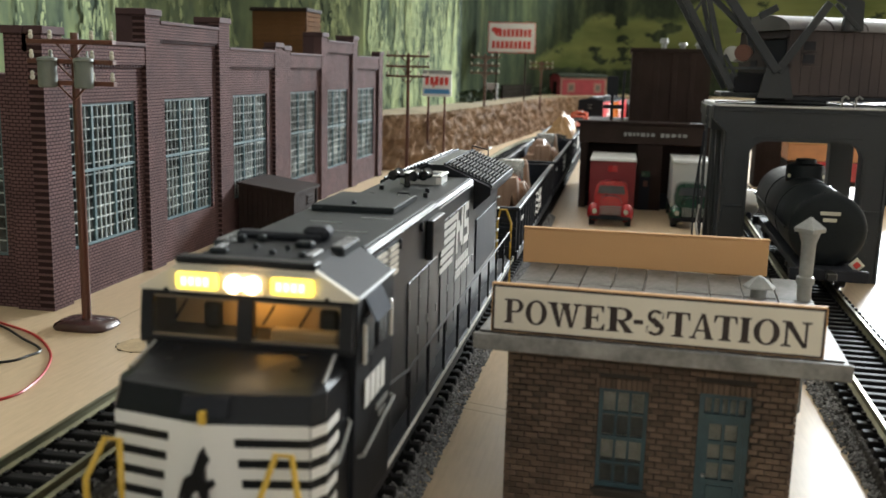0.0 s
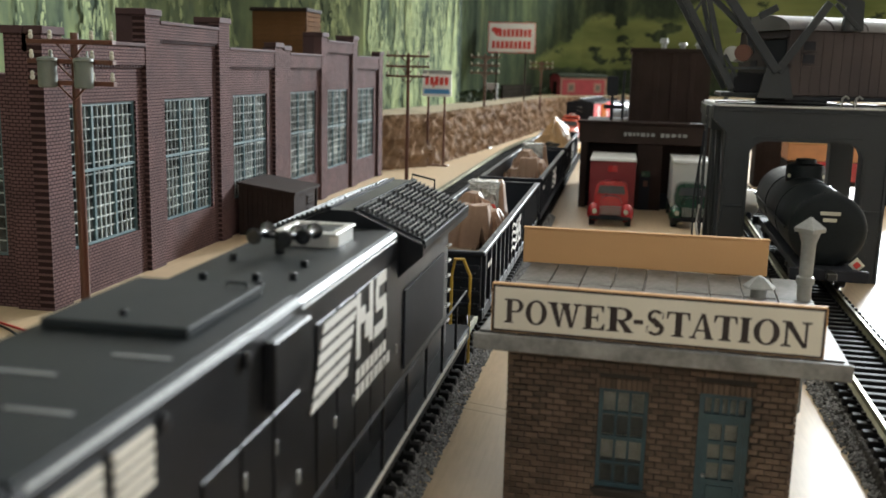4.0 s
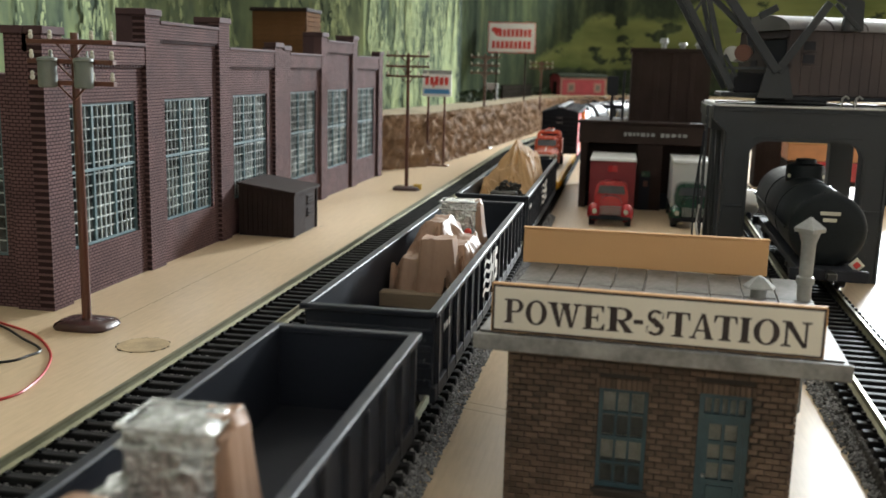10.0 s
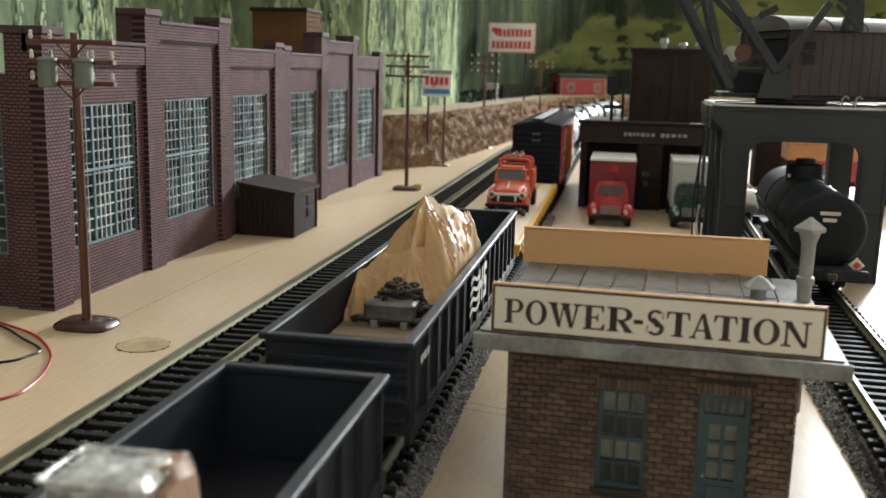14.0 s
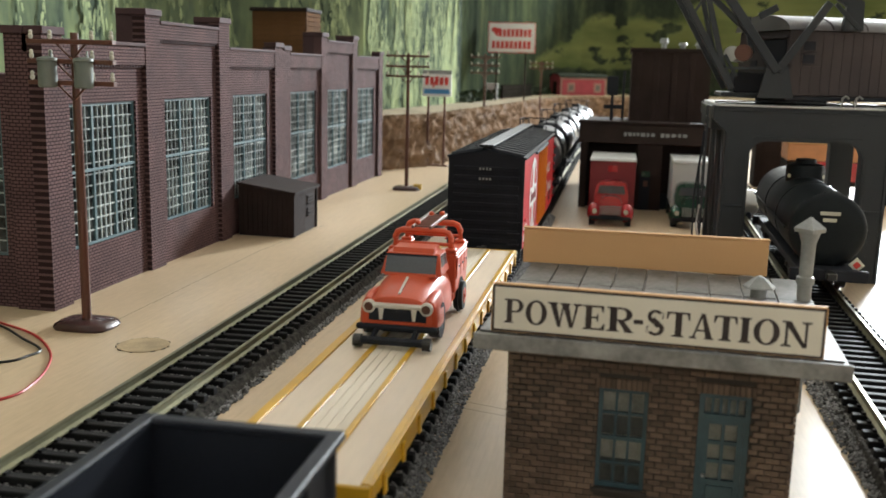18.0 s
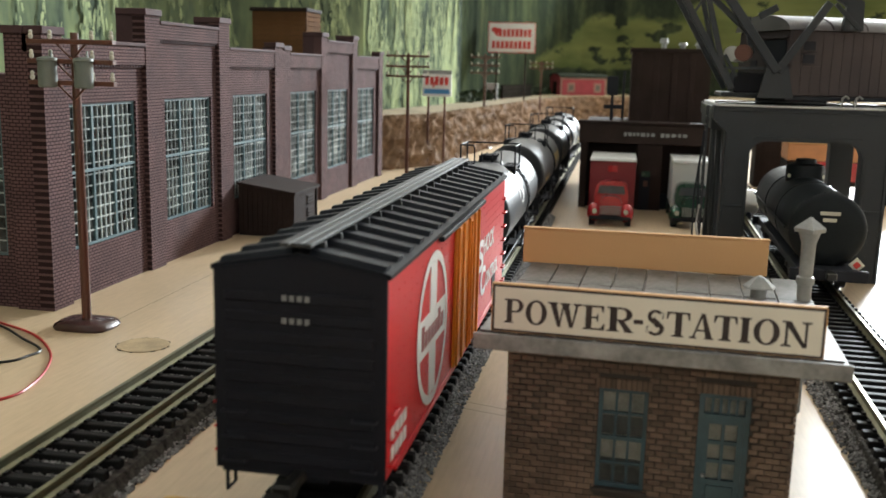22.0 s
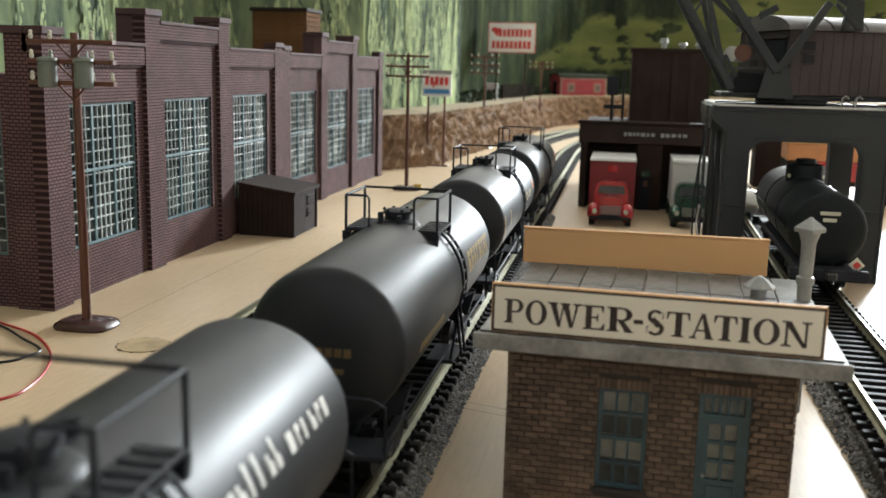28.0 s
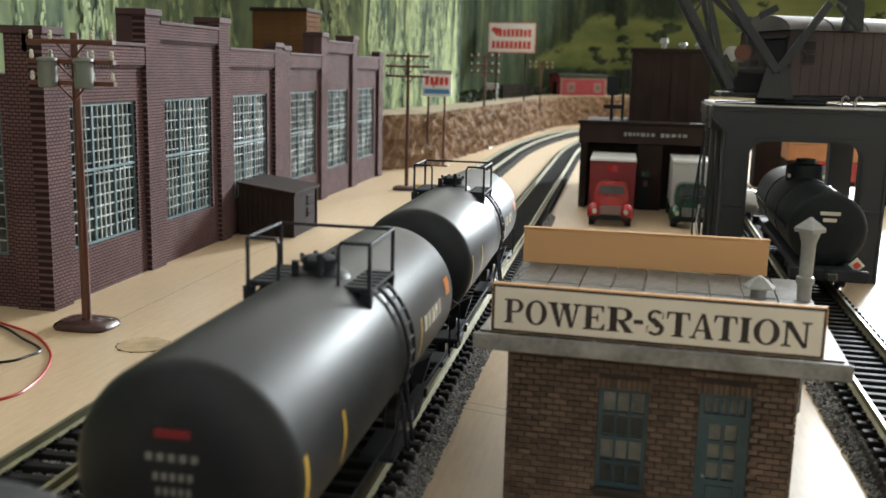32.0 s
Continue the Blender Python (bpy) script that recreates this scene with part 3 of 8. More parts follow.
for mod in (0, 1):
    o = mod * MOD
    for a, b, top in PIL:
        bm = box(B(), -6, 0, o + a, o + b - 0.02, 0, top - 3.0)
        pil = part("pilaster", bm, M_FBRICK, factory)
        part("cap", box(B(), -14 if top > 115 else -7, 0.9, o + a - 0.8 + (0.85 if a == 0 and mod else 0), o + b + 0.8 - (0.85 if b == 259 and not mod else 0), top - 3.0, top, 0.3), M_BRICKDARK, pil)
        part("back_pier", box(B(), -14 if top > 115 else -8, -6, o + a, o + b - 0.02, 98.5, top - 3.0), M_BRICKDARK, pil)
    for a, b, rec, top in BAYS:
        c = (a + b) / 2
        w0, w1 = o + c - WIN_W / 2, o + c + WIN_W / 2
        ring = [(o + a, 0), (o + b, 0), (o + b, rec), (o + a, rec)]
        hole = [(w0, WIN_Z0), (w1, WIN_Z0), (w1, WIN_Z1), (w0, WIN_Z1)]
        bm = B()
        rim = [[[bm.verts.new((x, y, z)) for y, z in pts] for pts in (ring, hole)] for x in (-5, -2.2)]
        for k in range(4):
            q = (k + 1) % 4
            bm.faces.new((rim[1][0][k], rim[1][0][q], rim[1][1][q], rim[1][1][k]))
            bm.faces.new((rim[0][0][k], rim[0][1][k], rim[0][1][q], rim[0][0][q]))
            bm.faces.new((rim[0][0][k], rim[0][0][q], rim[1][0][q], rim[1][0][k]))
            bm.faces.new((rim[0][1][k], rim[1][1][k], rim[1][1][q], rim[0][1][q]))
        bmesh.ops.recalc_face_normals(bm, faces=bm.faces[:])
        wall = part("wall_panel", bm, M_FBRICK, factory)
        bm = box(B(), -5, -0.3, o + a, o + b, rec, top - 1.6)
        part("parapet", bm, M_FBRICK, factory)
        bm = B()
        n = int((b - a) / 2.4)
        for i in range(n):
            y = o + a + (b - a) * (i + 0.25) / n
            box(bm, -2.2, -1.0, y, y + 1.2, rec - 1.2, rec - 0.01)
        tagged(part("dentil_course", bm, M_BRICKDARK, factory), "", "", "", "stuff")
        part("coping", box(B(), -6, 0.5, o + a, o + b, top - 1.6, top, 0.25), M_BRICKDARK, factory)
        m = mm_at(-3.6, w0, WIN_Z0)
        if first_window is None:
            first_window = sash_window(factory, m)
        else:
            win = copy_thing(first_window, m)
            win.parent = factory
# end wall, back wall and roof
DEEP = 125
bm = B()
box(bm, -15.5, -6.05, 0.0, 8, 0, 105.0)
part("pilaster", bm, M_FBRICKEND, factory)
part("cap", box(B(), -16.3, -7.1, -0.9, 9, 105.0, 108, 0.3), M_BRICKDARK, factory)
for x0, x1, z0, z1 in ((-DEEP, -15.5, 0, WIN_Z0), (-20, -15.5, WIN_Z0, WIN_Z1), (-DEEP, -20 - WIN_W, WIN_Z0, WIN_Z1), (-DEEP, -15.5, WIN_Z1, 88)):
    part("end_wall", box(B(), x0, x1, 2.2, 5, z0, z1), M_FBRICKEND, factory)
win = copy_thing(first_window, mm_at(-20 - WIN_W, 3.6, WIN_Z0, 0, 0, -90))
win.parent = factory
part("parapet", box(B(), -DEEP, -15.5, 2.2, 6, 88, 90, 0.3), M_BRICKDARK, factory)
part("back_wall", box(B(), -DEEP - 3, -DEEP, 2.2, 518, 0, 88), M_FBRICK, factory)
part("end_wall", box(B(), -DEEP, -6, 515, 518, 0, 88), M_FBRICKEND, factory)
part("roof", box(B(), -DEEP, -5.05, 5.05, 514.9, 83, 87), M_DARKBROWN, factory)

# rooftop crate house
crate = thing("rooftop_shed", -274, 770, 87, 0, "small brown plank shed on the factory roof", "shed")
part("body", box(B(), -22, 22, -18.5, 18.5, 0, 51), M_DARKBROWN, crate)
M_PLANKLIT = mat("tan_plank_siding", (0.15, 0.075, 0.033), 0.9, spec=0.05, spread=0.3, scale=600, fine=2500, per_piece=0.2)
pl = None
for i in range(13):
    m = mm_at(22, 0, 2 + i * 3.8)
    if pl is None:
        pl = part("plank", prism(B(), [(0, 0), (1.3, 0), (0.6, 3.7), (0, 3.7)], "y", -18.5, 18.5), M_PLANKLIT, crate)
        pl.matrix_basis = m
    else:
        again(pl, crate, m)
ml = None
for i in range(13):
    m = mm_at(0, -18.5, 2 + i * 3.8)
    if ml is None:
        ml = part("plank", prism(B(), [(0, 0), (-1.3, 0), (-0.6, 3.7), (0, 3.7)], "x", -22, 22), M_PLANKLIT, crate)
        ml.matrix_basis = m
    else:
        again(ml, crate, m)
part("opening", box(B(), 22, 24.2, 2, 16, 8, 26), M_BLACKMATT, crate)
part("roof", box(B(), -24, 24, -20.5, 20.5, 51, 54, 0.5), M_DARKBROWN, crate)

# dark lean-to shed against the factory
shed = thing("lean_to_shed", -179, 512, 0, 0, "small dark brown lean-to shed against the factory", "shed")
part("body", prism(B(), [(-32.3, 0), (0, 0), (0, 24.5), (-32.3, 29.0)], "y", 0, 41), M_DARKBROWN, shed)
part("roof", prism(B(), [(-32.3, 29.0), (2.0, 24.3), (2.0, 25.9), (-32.3, 30.6)], "y", -2, 43), M_DARKBROWN, shed)
for k in range(2):
    v = part("hatch", box(B(), 0, 0.7, 22, 35, 8.6 + k * 7.2, 14.4 + k * 7.2, 0.15), M_DARKBROWN, shed)
    for i in range(3):
        part("louvre", box(B(), 0.7, 1.5, 22.6, 34.4, 9.2 + k * 7.2 + i * 1.8, 10.3 + k * 7.2 + i * 1.8, 0.2), M_DARKBROWN, v)
for i in range(11):
    part("plank", box(B(), -32.2 + i * 2.92, -29.6 + i * 2.92, -0.45, 0, 0.2, 28.0 - i * 0.38, 0.12), M_DARKBROWN, shed)
for i in range(7):
    part("plank", box(B(), 0, 0.5, 0.2 + i * 3.1, 3.0 + i * 3.1, 0.2, 23.8, 0.12), M_DARKBROWN, shed)
for y in (-0.6, 40.2):
    part("post", box(B(), -0.4, 0.9, y, y + 1.4, 0, 24.2, 0.15), M_DARKBROWN, shed)

# ---- power station kiosk in front ----
PS = thing("power_station", -21.7, 203.6, 0, -3.2, "small brown brick power station with grey sheet roof", "building")
PW, PD, PH = 61.0, 68.0, 37.2
WX0, WX1, WPZ0, WPZ1 = 20.3, 30.8, 6.2, 29.0
DX0, DX1, DZ1 = 41.4, 52.0, 30.0
front = thing("front_wall", 0, 0, 0)
front.parent = PS
for x0, x1, z0, z1 in ((0.3, WX0, 0, PH), (WX1, DX0, 0, PH), (DX1, PW - 0.3, 0, PH), (WX0, WX1, 0, WPZ0), (WX0, WX1, WPZ1, PH), (DX0, DX1, DZ1, PH), (DX0, DX1, 0, 1.0)):
    part("mortar_panel", box(B(), x0, x1, 0.3, 2.6, z0, z1), M_PSMORTAR, front)
M_PSBRICKEND = brick_mat("brown_brick_side", (0.120, 0.083, 0.058), (0.050, 0.040, 0.032), 3.0, 1.35, 1)
part("side_wall", box(B(), 0.0, 2.6, 2.6, PD, 0, PH), M_PSBRICKEND, PS)
part("side_wall", box(B(), PW - 2.6, PW, 2.6, PD, 0, PH), M_PSBRICKEND, PS)
part("back_wall", box(B(), 2.6, PW - 2.6, PD - 2.6, PD, 0, PH), M_PSMORTAR, PS)
part("floor_slab", box(B(), 2.6, PW - 2.6, 2.6, PD - 2.6, 0, 0.8), M_PSMORTAR, PS)
win = thing("window", 0, 0, 0)
win.parent = PS
bm = B()
for x in (WX0, WX1 - 0.9):
    box(bm, x, x + 0.9, 0.9, 1.9, WPZ0, WPZ1)
WMID = (WPZ0 + WPZ1) / 2
for z in (WPZ0, WPZ1 - 0.9, WMID - 0.45):
    box(bm, WX0 + 0.9, WX1 - 0.9, 0.9, 1.9, z, z + 0.9)
part("window_frame", bm, M_TEAL, win)
bm = B()
for i in (1, 2):
    x = WX0 + 0.9 + (WX1 - WX0 - 1.8) * i / 3
    box(bm, x - 0.28, x + 0.28, 1.05, 1.7, WPZ0 + 0.9, WMID - 0.45), box(bm, x - 0.28, x + 0.28, 1.05, 1.7, WMID + 0.45, WPZ1 - 0.9)
for z in ((WPZ0 + WMID) / 2, (WMID + WPZ1) / 2):
    box(bm, WX0 + 0.9, WX1 - 0.9, 1.0, 1.65, z - 0.28, z + 0.28)
part("glazing_grid", bm, M_TEAL, win)
part("pane", box(B(), WX0 + 0.5, WX1 - 0.5, 1.75, 1.95, WPZ0 + 0.4, WPZ1 - 0.4), G_CLEAR, win)
for z0, z1 in ((WPZ1 - 6.6, WPZ1 - 0.4), (WMID - 5.0, WMID + 0.4)):
    part("blind", box(B(), WX0 + 0.5, WX1 - 0.5, 2.2, 2.5, z0, z1), M_CURTAIN, win)
part("back_board", box(B(), WX0 + 0.3, WX1 - 0.3, 2.5, 2.62, WPZ0 + 0.2, WPZ1 - 0.2), mat("dim_room_card", (0.10, 0.095, 0.085), 0.8, spread=0.6, scale=900), win)
part("sill", box(B(), WX0 - 0.8, WX1 + 0.8, -0.7, 2.0, WPZ0 - 1.2, WPZ0, 0.2), M_PSMORTAR, win)
door = thing("door", 0, 0, 0)
door.parent = PS
bm = B()
for x in (DX0, DX1 - 1.1):
    box(bm, x, x + 1.1, 0.7, 2.1, 1.0, DZ1)
box(bm, DX0 + 1.1, DX1 - 1.1, 0.7, 2.1, DZ1 - 1.0, DZ1), box(bm, DX0 + 1.1, DX1 - 1.1, 0.7, 2.1, 24.4, 25.4)
part("door_frame", bm, M_TEAL, door)
lx0, lx1 = DX0 + 1.1, DX1 - 1.1
bm = B()
box(bm, lx0, lx1, 1.0, 1.9, 1.0, 10.6), box(bm, lx0, lx0 + 1.3, 1.0, 1.9, 10.6, 24.4), box(bm, lx1 - 1.3, lx1, 1.0, 1.9, 10.6, 24.4)
box(bm, lx0 + 1.3, lx1 - 1.3, 1.0, 1.9, 23.2, 24.4)
leaf = part("door_leaf", bm, M_TEAL, door)
bm = B()
for i in (1, 2, 3, 4):
    if i == 2:
        x = (lx0 + lx1) / 2
        box(bm, x - 0.35, x + 0.35, 1.1, 1.8, 10.6, 23.2)
    x = lx0 + (lx1 - lx0) * i / 5
    box(bm, x - 0.3, x + 0.3, 1.1, 1.8, 25.4, DZ1 - 1.0)
for j in (1, 2):
    z = 10.6 + 12.6 * j / 3
    box(bm, lx0 + 1.3, lx1 - 1.3, 1.1, 1.8, z - 0.4, z + 0.4)
part("glazing_grid", bm, M_TEAL, leaf)
part("pane", box(B(), lx0 + 0.6, lx1 - 0.6, 1.85, 2.0, 10.4, 29.2), G_CLEAR, leaf)
part("blind", box(B(), lx0 + 0.2, lx1 - 0.2, 2.25, 2.5, 10.4, 29.4), M_CURTAIN, leaf)
part("panel", box(B(), lx0 + 1.3, lx1 - 1.3, 0.7, 1.0, 2.5, 9.4, 0.2), M_TEAL, leaf)
part("door_knob", ball(B(), (lx0 + 0.7, 0.6, 11.5), 0.45), M_LEAD, leaf, "dull metal knob")
roof = part("roof", box(B(), -6.2, PW + 8.3, -6.3, PD + 8, PH, PH + 3.4, 0.3), M_ROOFTILE, PS)
rr = random.Random(4)
sheet = None
for i in range(9):
    for j in range(3):
        m = mm_at(-5.6 + i * 8.25, -5.0 + j * 26.4, PH + 3.38, rr.uniform(-0.3, 0.3), rr.uniform(-0.5, 0.5), rr.uniform(-0.4, 0.4))
        if sheet is None:
            sheet = part("roof_sheet", box(B(), 0, 7.9, 0, 26.0, 0, 0.55, 0.15), mat("weathered_roof_sheet", (0.25, 0.24, 0.225), 0.5, spread=0.8, scale=900, fine=4000, bump=0.15, per_piece=0.14), roof)
            sheet.matrix_basis = m
        else:
            again(sheet, roof, m)
part("gutter", box(B(), -6.6, PW + 8.7, -7.2, -6.3, PH + 0.2, PH + 3.7, 0.2), M_ROOFTILE, PS)

sign = thing("name_board", -24.9, 198.6, 40.7, -3.2, "cream signboard lettered power-station with a black border", "sign")
SW, SH0, SH1 = 67.0, 0.7, 11.3
part("board", box(B(), 0, SW, -1.2, 0.2, SH0, SH1, 0.15), M_SANDCARD, sign)
for x in (8, 57):
    part("foot", box(B(), x, x + 2, 0.2, 2.2, 0.3, SH0 + 4, 0.1), M_SANDCARD, sign)
part("border", box(B(), 0.25, SW - 0.25, -1.35, -1.21, SH0 + 0.2, SH1 - 0.35), M_SIGNINK, sign)
part("panel", box(B(), 0.75, SW - 0.75, -1.5, -1.36, SH0 + 0.7, SH1 - 0.8), M_CREAM, sign)


def fitted_words(name, words, width, height, material, parent, m, label=""):
    ob = lettering(name, words, 10, 0.03, material, parent, m, label, bold=0.3)
    xs = [v.co.x for v in ob.data.vertices]
    zs = [v.co.y for v in ob.data.vertices]
    ob.data.transform(Matrix.Translation((-(min(xs) + max(xs)) / 2, -(min(zs) + max(zs)) / 2, 0)))
    ob.data.transform(Matrix.Diagonal((width * MM / (max(xs) - min(xs)), height * MM / (max(zs) - min(zs)), 1, 1)))
    return ob


def capital(ch):
    """A roman capital as flat pieces in a box one wide and one high: thick and thin strokes with bracketed feet."""
    def rect(x0, x1, z0, z1):
        return [(x0, z0), (x1, z0), (x1, z1), (x0, z1)]

    def ring(cx, cz, rx, rz, tx, tz, a0, a1, n=14):
        an = [radians(a0 + (a1 - a0) * k / n) for k in range(n + 1)]
        return [[(cx + (rx - k * tx) * math.cos(a), cz + (rz - k * tz) * math.sin(a)) for k, a in ((0, a), (0, b), (1, b), (1, a))] for a, b in zip(an, an[1:])]

    def foot(c, w, z, up):
        d = 0.09 if up else -0.09
        return [(c - w, z), (c + w, z), (c + w, z + d * 0.55), (c + w * 0.45, z + d), (c - w * 0.45, z + d), (c - w, z + d * 0.55)]
    K = 0.28
    if ch == "O":
        return ring(0.5, 0.5, 0.5, 0.52, 0.24, 0.075, 0, 360, 30)
    if ch in "PR":
        out = [rect(0.12, 0.12 + K, 0, 1), foot(0.245, 0.25, 0, True), rect(0, 0.30, 0.93, 1)]
        out += [rect(0.3, 0.6, 0.925, 1), rect(0.3, 0.6, 0.44, 0.515)] + ring(0.58, 0.72, 0.40, 0.28, 0.23, 0.075, -90, 90)
        return out + ([[(0.42, 0.46), (0.66, 0.47), (0.98, 0.06), (0.98, 0.0), (0.74, 0.0)], foot(0.86, 0.17, 0, True)] if ch == "R" else [])
    if ch == "E":
        return [rect(0.12, 0.12 + K, 0, 1), foot(0.245, 0.25, 0, True), foot(0.245, 0.25, 1, False), rect(0.3, 0.92, 0.925, 1), rect(0.3, 0.97, 0, 0.075), rect(0.3, 0.68, 0.47, 0.545),
                [(0.92, 1), (0.80, 0.93), (0.86, 0.74), (0.93, 0.74)], [(0.99, 0.27), (0.93, 0.27), (0.80, 0.07), (0.97, 0.0)], rect(0.62, 0.69, 0.36, 0.65)]
    if ch == "T":
        return [rect(0.38, 0.38 + K, 0, 1), foot(0.505, 0.27, 0, True), rect(0.02, 0.98, 0.925, 1), [(0.02, 1), (0.14, 0.93), (0.06, 0.70), (0.0, 0.70)], [(0.98, 1), (0.86, 0.93), (0.94, 0.70), (1.0, 0.70)]]
    if ch == "I":
        return [rect(0.22, 0.78, 0, 1), foot(0.5, 0.5, 0, True), foot(0.5, 0.5, 1, False)]
    if ch == "A":
        return [[(0.45, 1.02), (0.60, 1.02), (0.94, 0.0), (0.66, 0.0)], [(0.45, 1.02), (0.52, 0.92), (0.17, 0.0), (0.09, 0.0)], rect(0.24, 0.72, 0.30, 0.37), foot(0.14, 0.16, 0, True), foot(0.80, 0.20, 0, True)]
    if ch == "N":
        return [rect(0.13, 0.22, 0, 1), rect(0.79, 0.88, 0, 1), [(0.05, 1), (0.31, 1), (0.88, 0.0), (0.80, -0.03), (0.72, 0.0)], foot(0.175, 0.17, 0, True), foot(0.84, 0.17, 1, False), rect(0.0, 0.28, 0.93, 1)]
    if ch == "W":
        return [[(0.06, 1), (0.25, 1), (0.40, 0.0), (0.30, 0.0)], [(0.44, 1), (0.50, 1), (0.38, 0.0), (0.33, 0.0)], [(0.41, 1), (0.60, 1), (0.75, 0.0), (0.65, 0.0)], [(0.83, 1), (0.90, 1), (0.75, 0.0), (0.69, 0.0)],
                foot(0.15, 0.15, 1, False), foot(0.51, 0.15, 1, False), foot(0.87, 0.13, 1, False)]
    if ch == "S":
        spine = ring(0.48, 0.745, 0.43, 0.275, 0.22, 0.10, 35, 270, 18) + ring(0.50, 0.265, 0.48, 0.285, 0.25, 0.10, 90, -145, 18)
        return spine + [[(0.14, 0.60), (0.44, 0.72), (0.92, 0.40), (0.58, 0.30)], [(0.92, 1.0), (0.84, 0.70), (0.92, 0.66)], [(0.03, 0.0), (0.12, 0.36), (0.03, 0.36)]]
    return [rect(0, 1, 0, 1)]


# letter, from, to
LET = (("P", 2.9, 7.0), ("O", 7.4, 11.9), ("W", 12.0, 19.2), ("E", 19.4, 24.0), ("R", 24.3, 29.6), ("-", 29.75, 31.7), ("S", 32.3, 36.0), ("T", 36.3, 41.0),
       ("A", 41.0, 45.8), ("T", 45.6, 50.2), ("I", 50.5, 52.9), ("O", 53.3, 58.3), ("N", 58.6, 64.2))
for ch, x0, x1 in LET:
    bm = B()
    h, z0 = (5.2, 2.9) if ch != "-" else (0.9, 4.9)
    for k, poly in enumerate(capital(ch)):
        prism(bm, [(x0 + (x1 - x0) * u, z0 + h * v) for u, v in poly], "y", -1.54 - 0.002 * (k % 17), -1.5)
    part("letter", bm, M_SIGNINK, sign)

board = thing("roof_backboard", -23.1, 276.0, 41.1, -0.6, "bare orange board standing along the roof edge", "board")
part("board", box(B(), -3.0, 65.4, 0, 2.0, 0, 10.0, 0.25), M_SANDCARD, board)
part("edge_strip", box(B(), -3.2, 65.6, -0.2, 2.2, 10.0, 10.5, 0.1), M_SANDCARD, board)
vent = thing("roof_vent", 36.6, 249, 41.0, 0, "grey cone-capped vent on the power station roof", "vent")
part("stem", cyl(B(), (0, 0, 0), (0, 0, 3.0), 2.0, seg=12), M_LEAD, vent, smooth=True)
part("cowl", lathe(B(), [(4.2, 2.6), (4.0, 3.0), (1.2, 5.2), (0.5, 5.6)], seg=8), M_LEAD, vent)
chim = thing("flue_pipe", 47.6, 249, 0, 0, "grey flue pipe with a flared four-sided cap", "pipe")
part("pipe", lathe(B(), [(1.7, 11.5), (1.75, 45), (2.2, 45.2), (2.2, 47.0), (1.65, 47.2), (1.75, 55.5), (2.6, 58.2), (2.6, 58.6)], seg=20), M_LEAD, chim, smooth=True)
part("cap", lathe(B(), [(3.7, 58.4), (3.9, 59.4), (0.5, 62.0), (0.2, 62.2)], seg=4), M_LEAD, chim)
part("bracket", box(B(), -6.2, 0, -0.7, 0.7, 30, 31.2, 0.1), M_LEAD, chim)

# ---- telegraph poles ----
M_PLINTH = mat("glossy_dark_foot", (0.060, 0.022, 0.018), 0.28, spread=0.35, scale=700, fine=3000, bump=0.2)
def telegraph_pole(x, y, top, arms, reach, transformers, r, label, turn=0.0, lean=0.0):
    t = thing("telegraph_pole", x, y, 0, turn, label, "pole", "telegraph poles along the line")
    foot = B()
    rings = []
    for wide, z in ((9.6, 0.0), (9.9, 0.8), (9.4, 2.0), (8.2, 2.7), (3.0, 3.0)):
        ring = []
        for k in range(28):
            a = 2 * math.pi * k / 28
            c, d = math.cos(a), math.sin(a)
            e = (abs(c) ** 4.5 + abs(d) ** 4.5) ** (1 / 4.5)
            q = wide * (1 + 0.05 * noise.noise(Vector((c * 1.3 + x, d * 1.3 + y, 0))))
            ring.append(foot.verts.new((q * 1.08 * c / e, q * 0.85 * d / e, z)))
        rings.append(ring)
    for lo, hi in zip(rings, rings[1:]):
        for k in range(28):
            foot.faces.new((lo[k], lo[(k + 1) % 28], hi[(k + 1) % 28], hi[k]))
    foot.faces.new(rings[-1]), foot.faces.new(rings[0][::-1])
    part("plinth", foot, M_PLINTH, t, "dark glossy foot", smooth=True)
    part("mast", cyl(B(), (0, 0, 2.4), (lean, 0, top), r, r * 0.82, seg=10), M_POLE, t, smooth=True)
    for z in arms:
        arm = part("crossarm", box(B(), -reach, reach, -1.7 * r - 0.9, -0.7 * r, z - 0.8, z + 0.8, 0.2), M_POLE, t)
        for s in (-1, 1):
            part("brace", tube(B(), [(s * 5.5, -1.3 * r, z - 0.6), (0, -r, z - 6.0)], 0.4, 6), M_POLE, arm)
            for u in (0.48, 0.93):
                c = s * reach * u
                part("insulator", lathe(B(), [(0.3, z + 0.8), (0.75, z + 1.2), (0.85, z + 2.2), (0.55, z + 2.6), (0.75, z + 3.4), (0.3, z + 4.0)], (c, -1.2 * r - 0.3, 0), seg=8), M_INSUL, arm)
    if transformers:
        for s in (-1, 1):
            can = part("transformer", lathe(B(), [(2.8, 86.4), (3.2, 86.8), (3.2, 95.2), (3.5, 95.5), (3.3, 96.4), (1.0, 97)], (s * 6.8 - 0.5, -5.6, 0), seg=14), M_TRANSF, t, "grey-green transformer can", smooth=True)
            part("bushing", cyl(B(), (s * 6.8 + 1.0, -5.6, 96.6), (s * 6.8 + 1.0, -5.6, 99.0), 0.45, 0.3, 6), M_TRANSF, can)
            part("hanger", box(B(), s * 6.8 - 1.2, s * 6.8 + 0.2, -3.0, -1.0, 90, 93), M_POLE, can)
    return t


telegraph_pole(-188.2, 312, 105.2, (102.0, 95.3, 88.0), 16.3, True, 1.75, "brown plastic telegraph pole with two grey transformers")
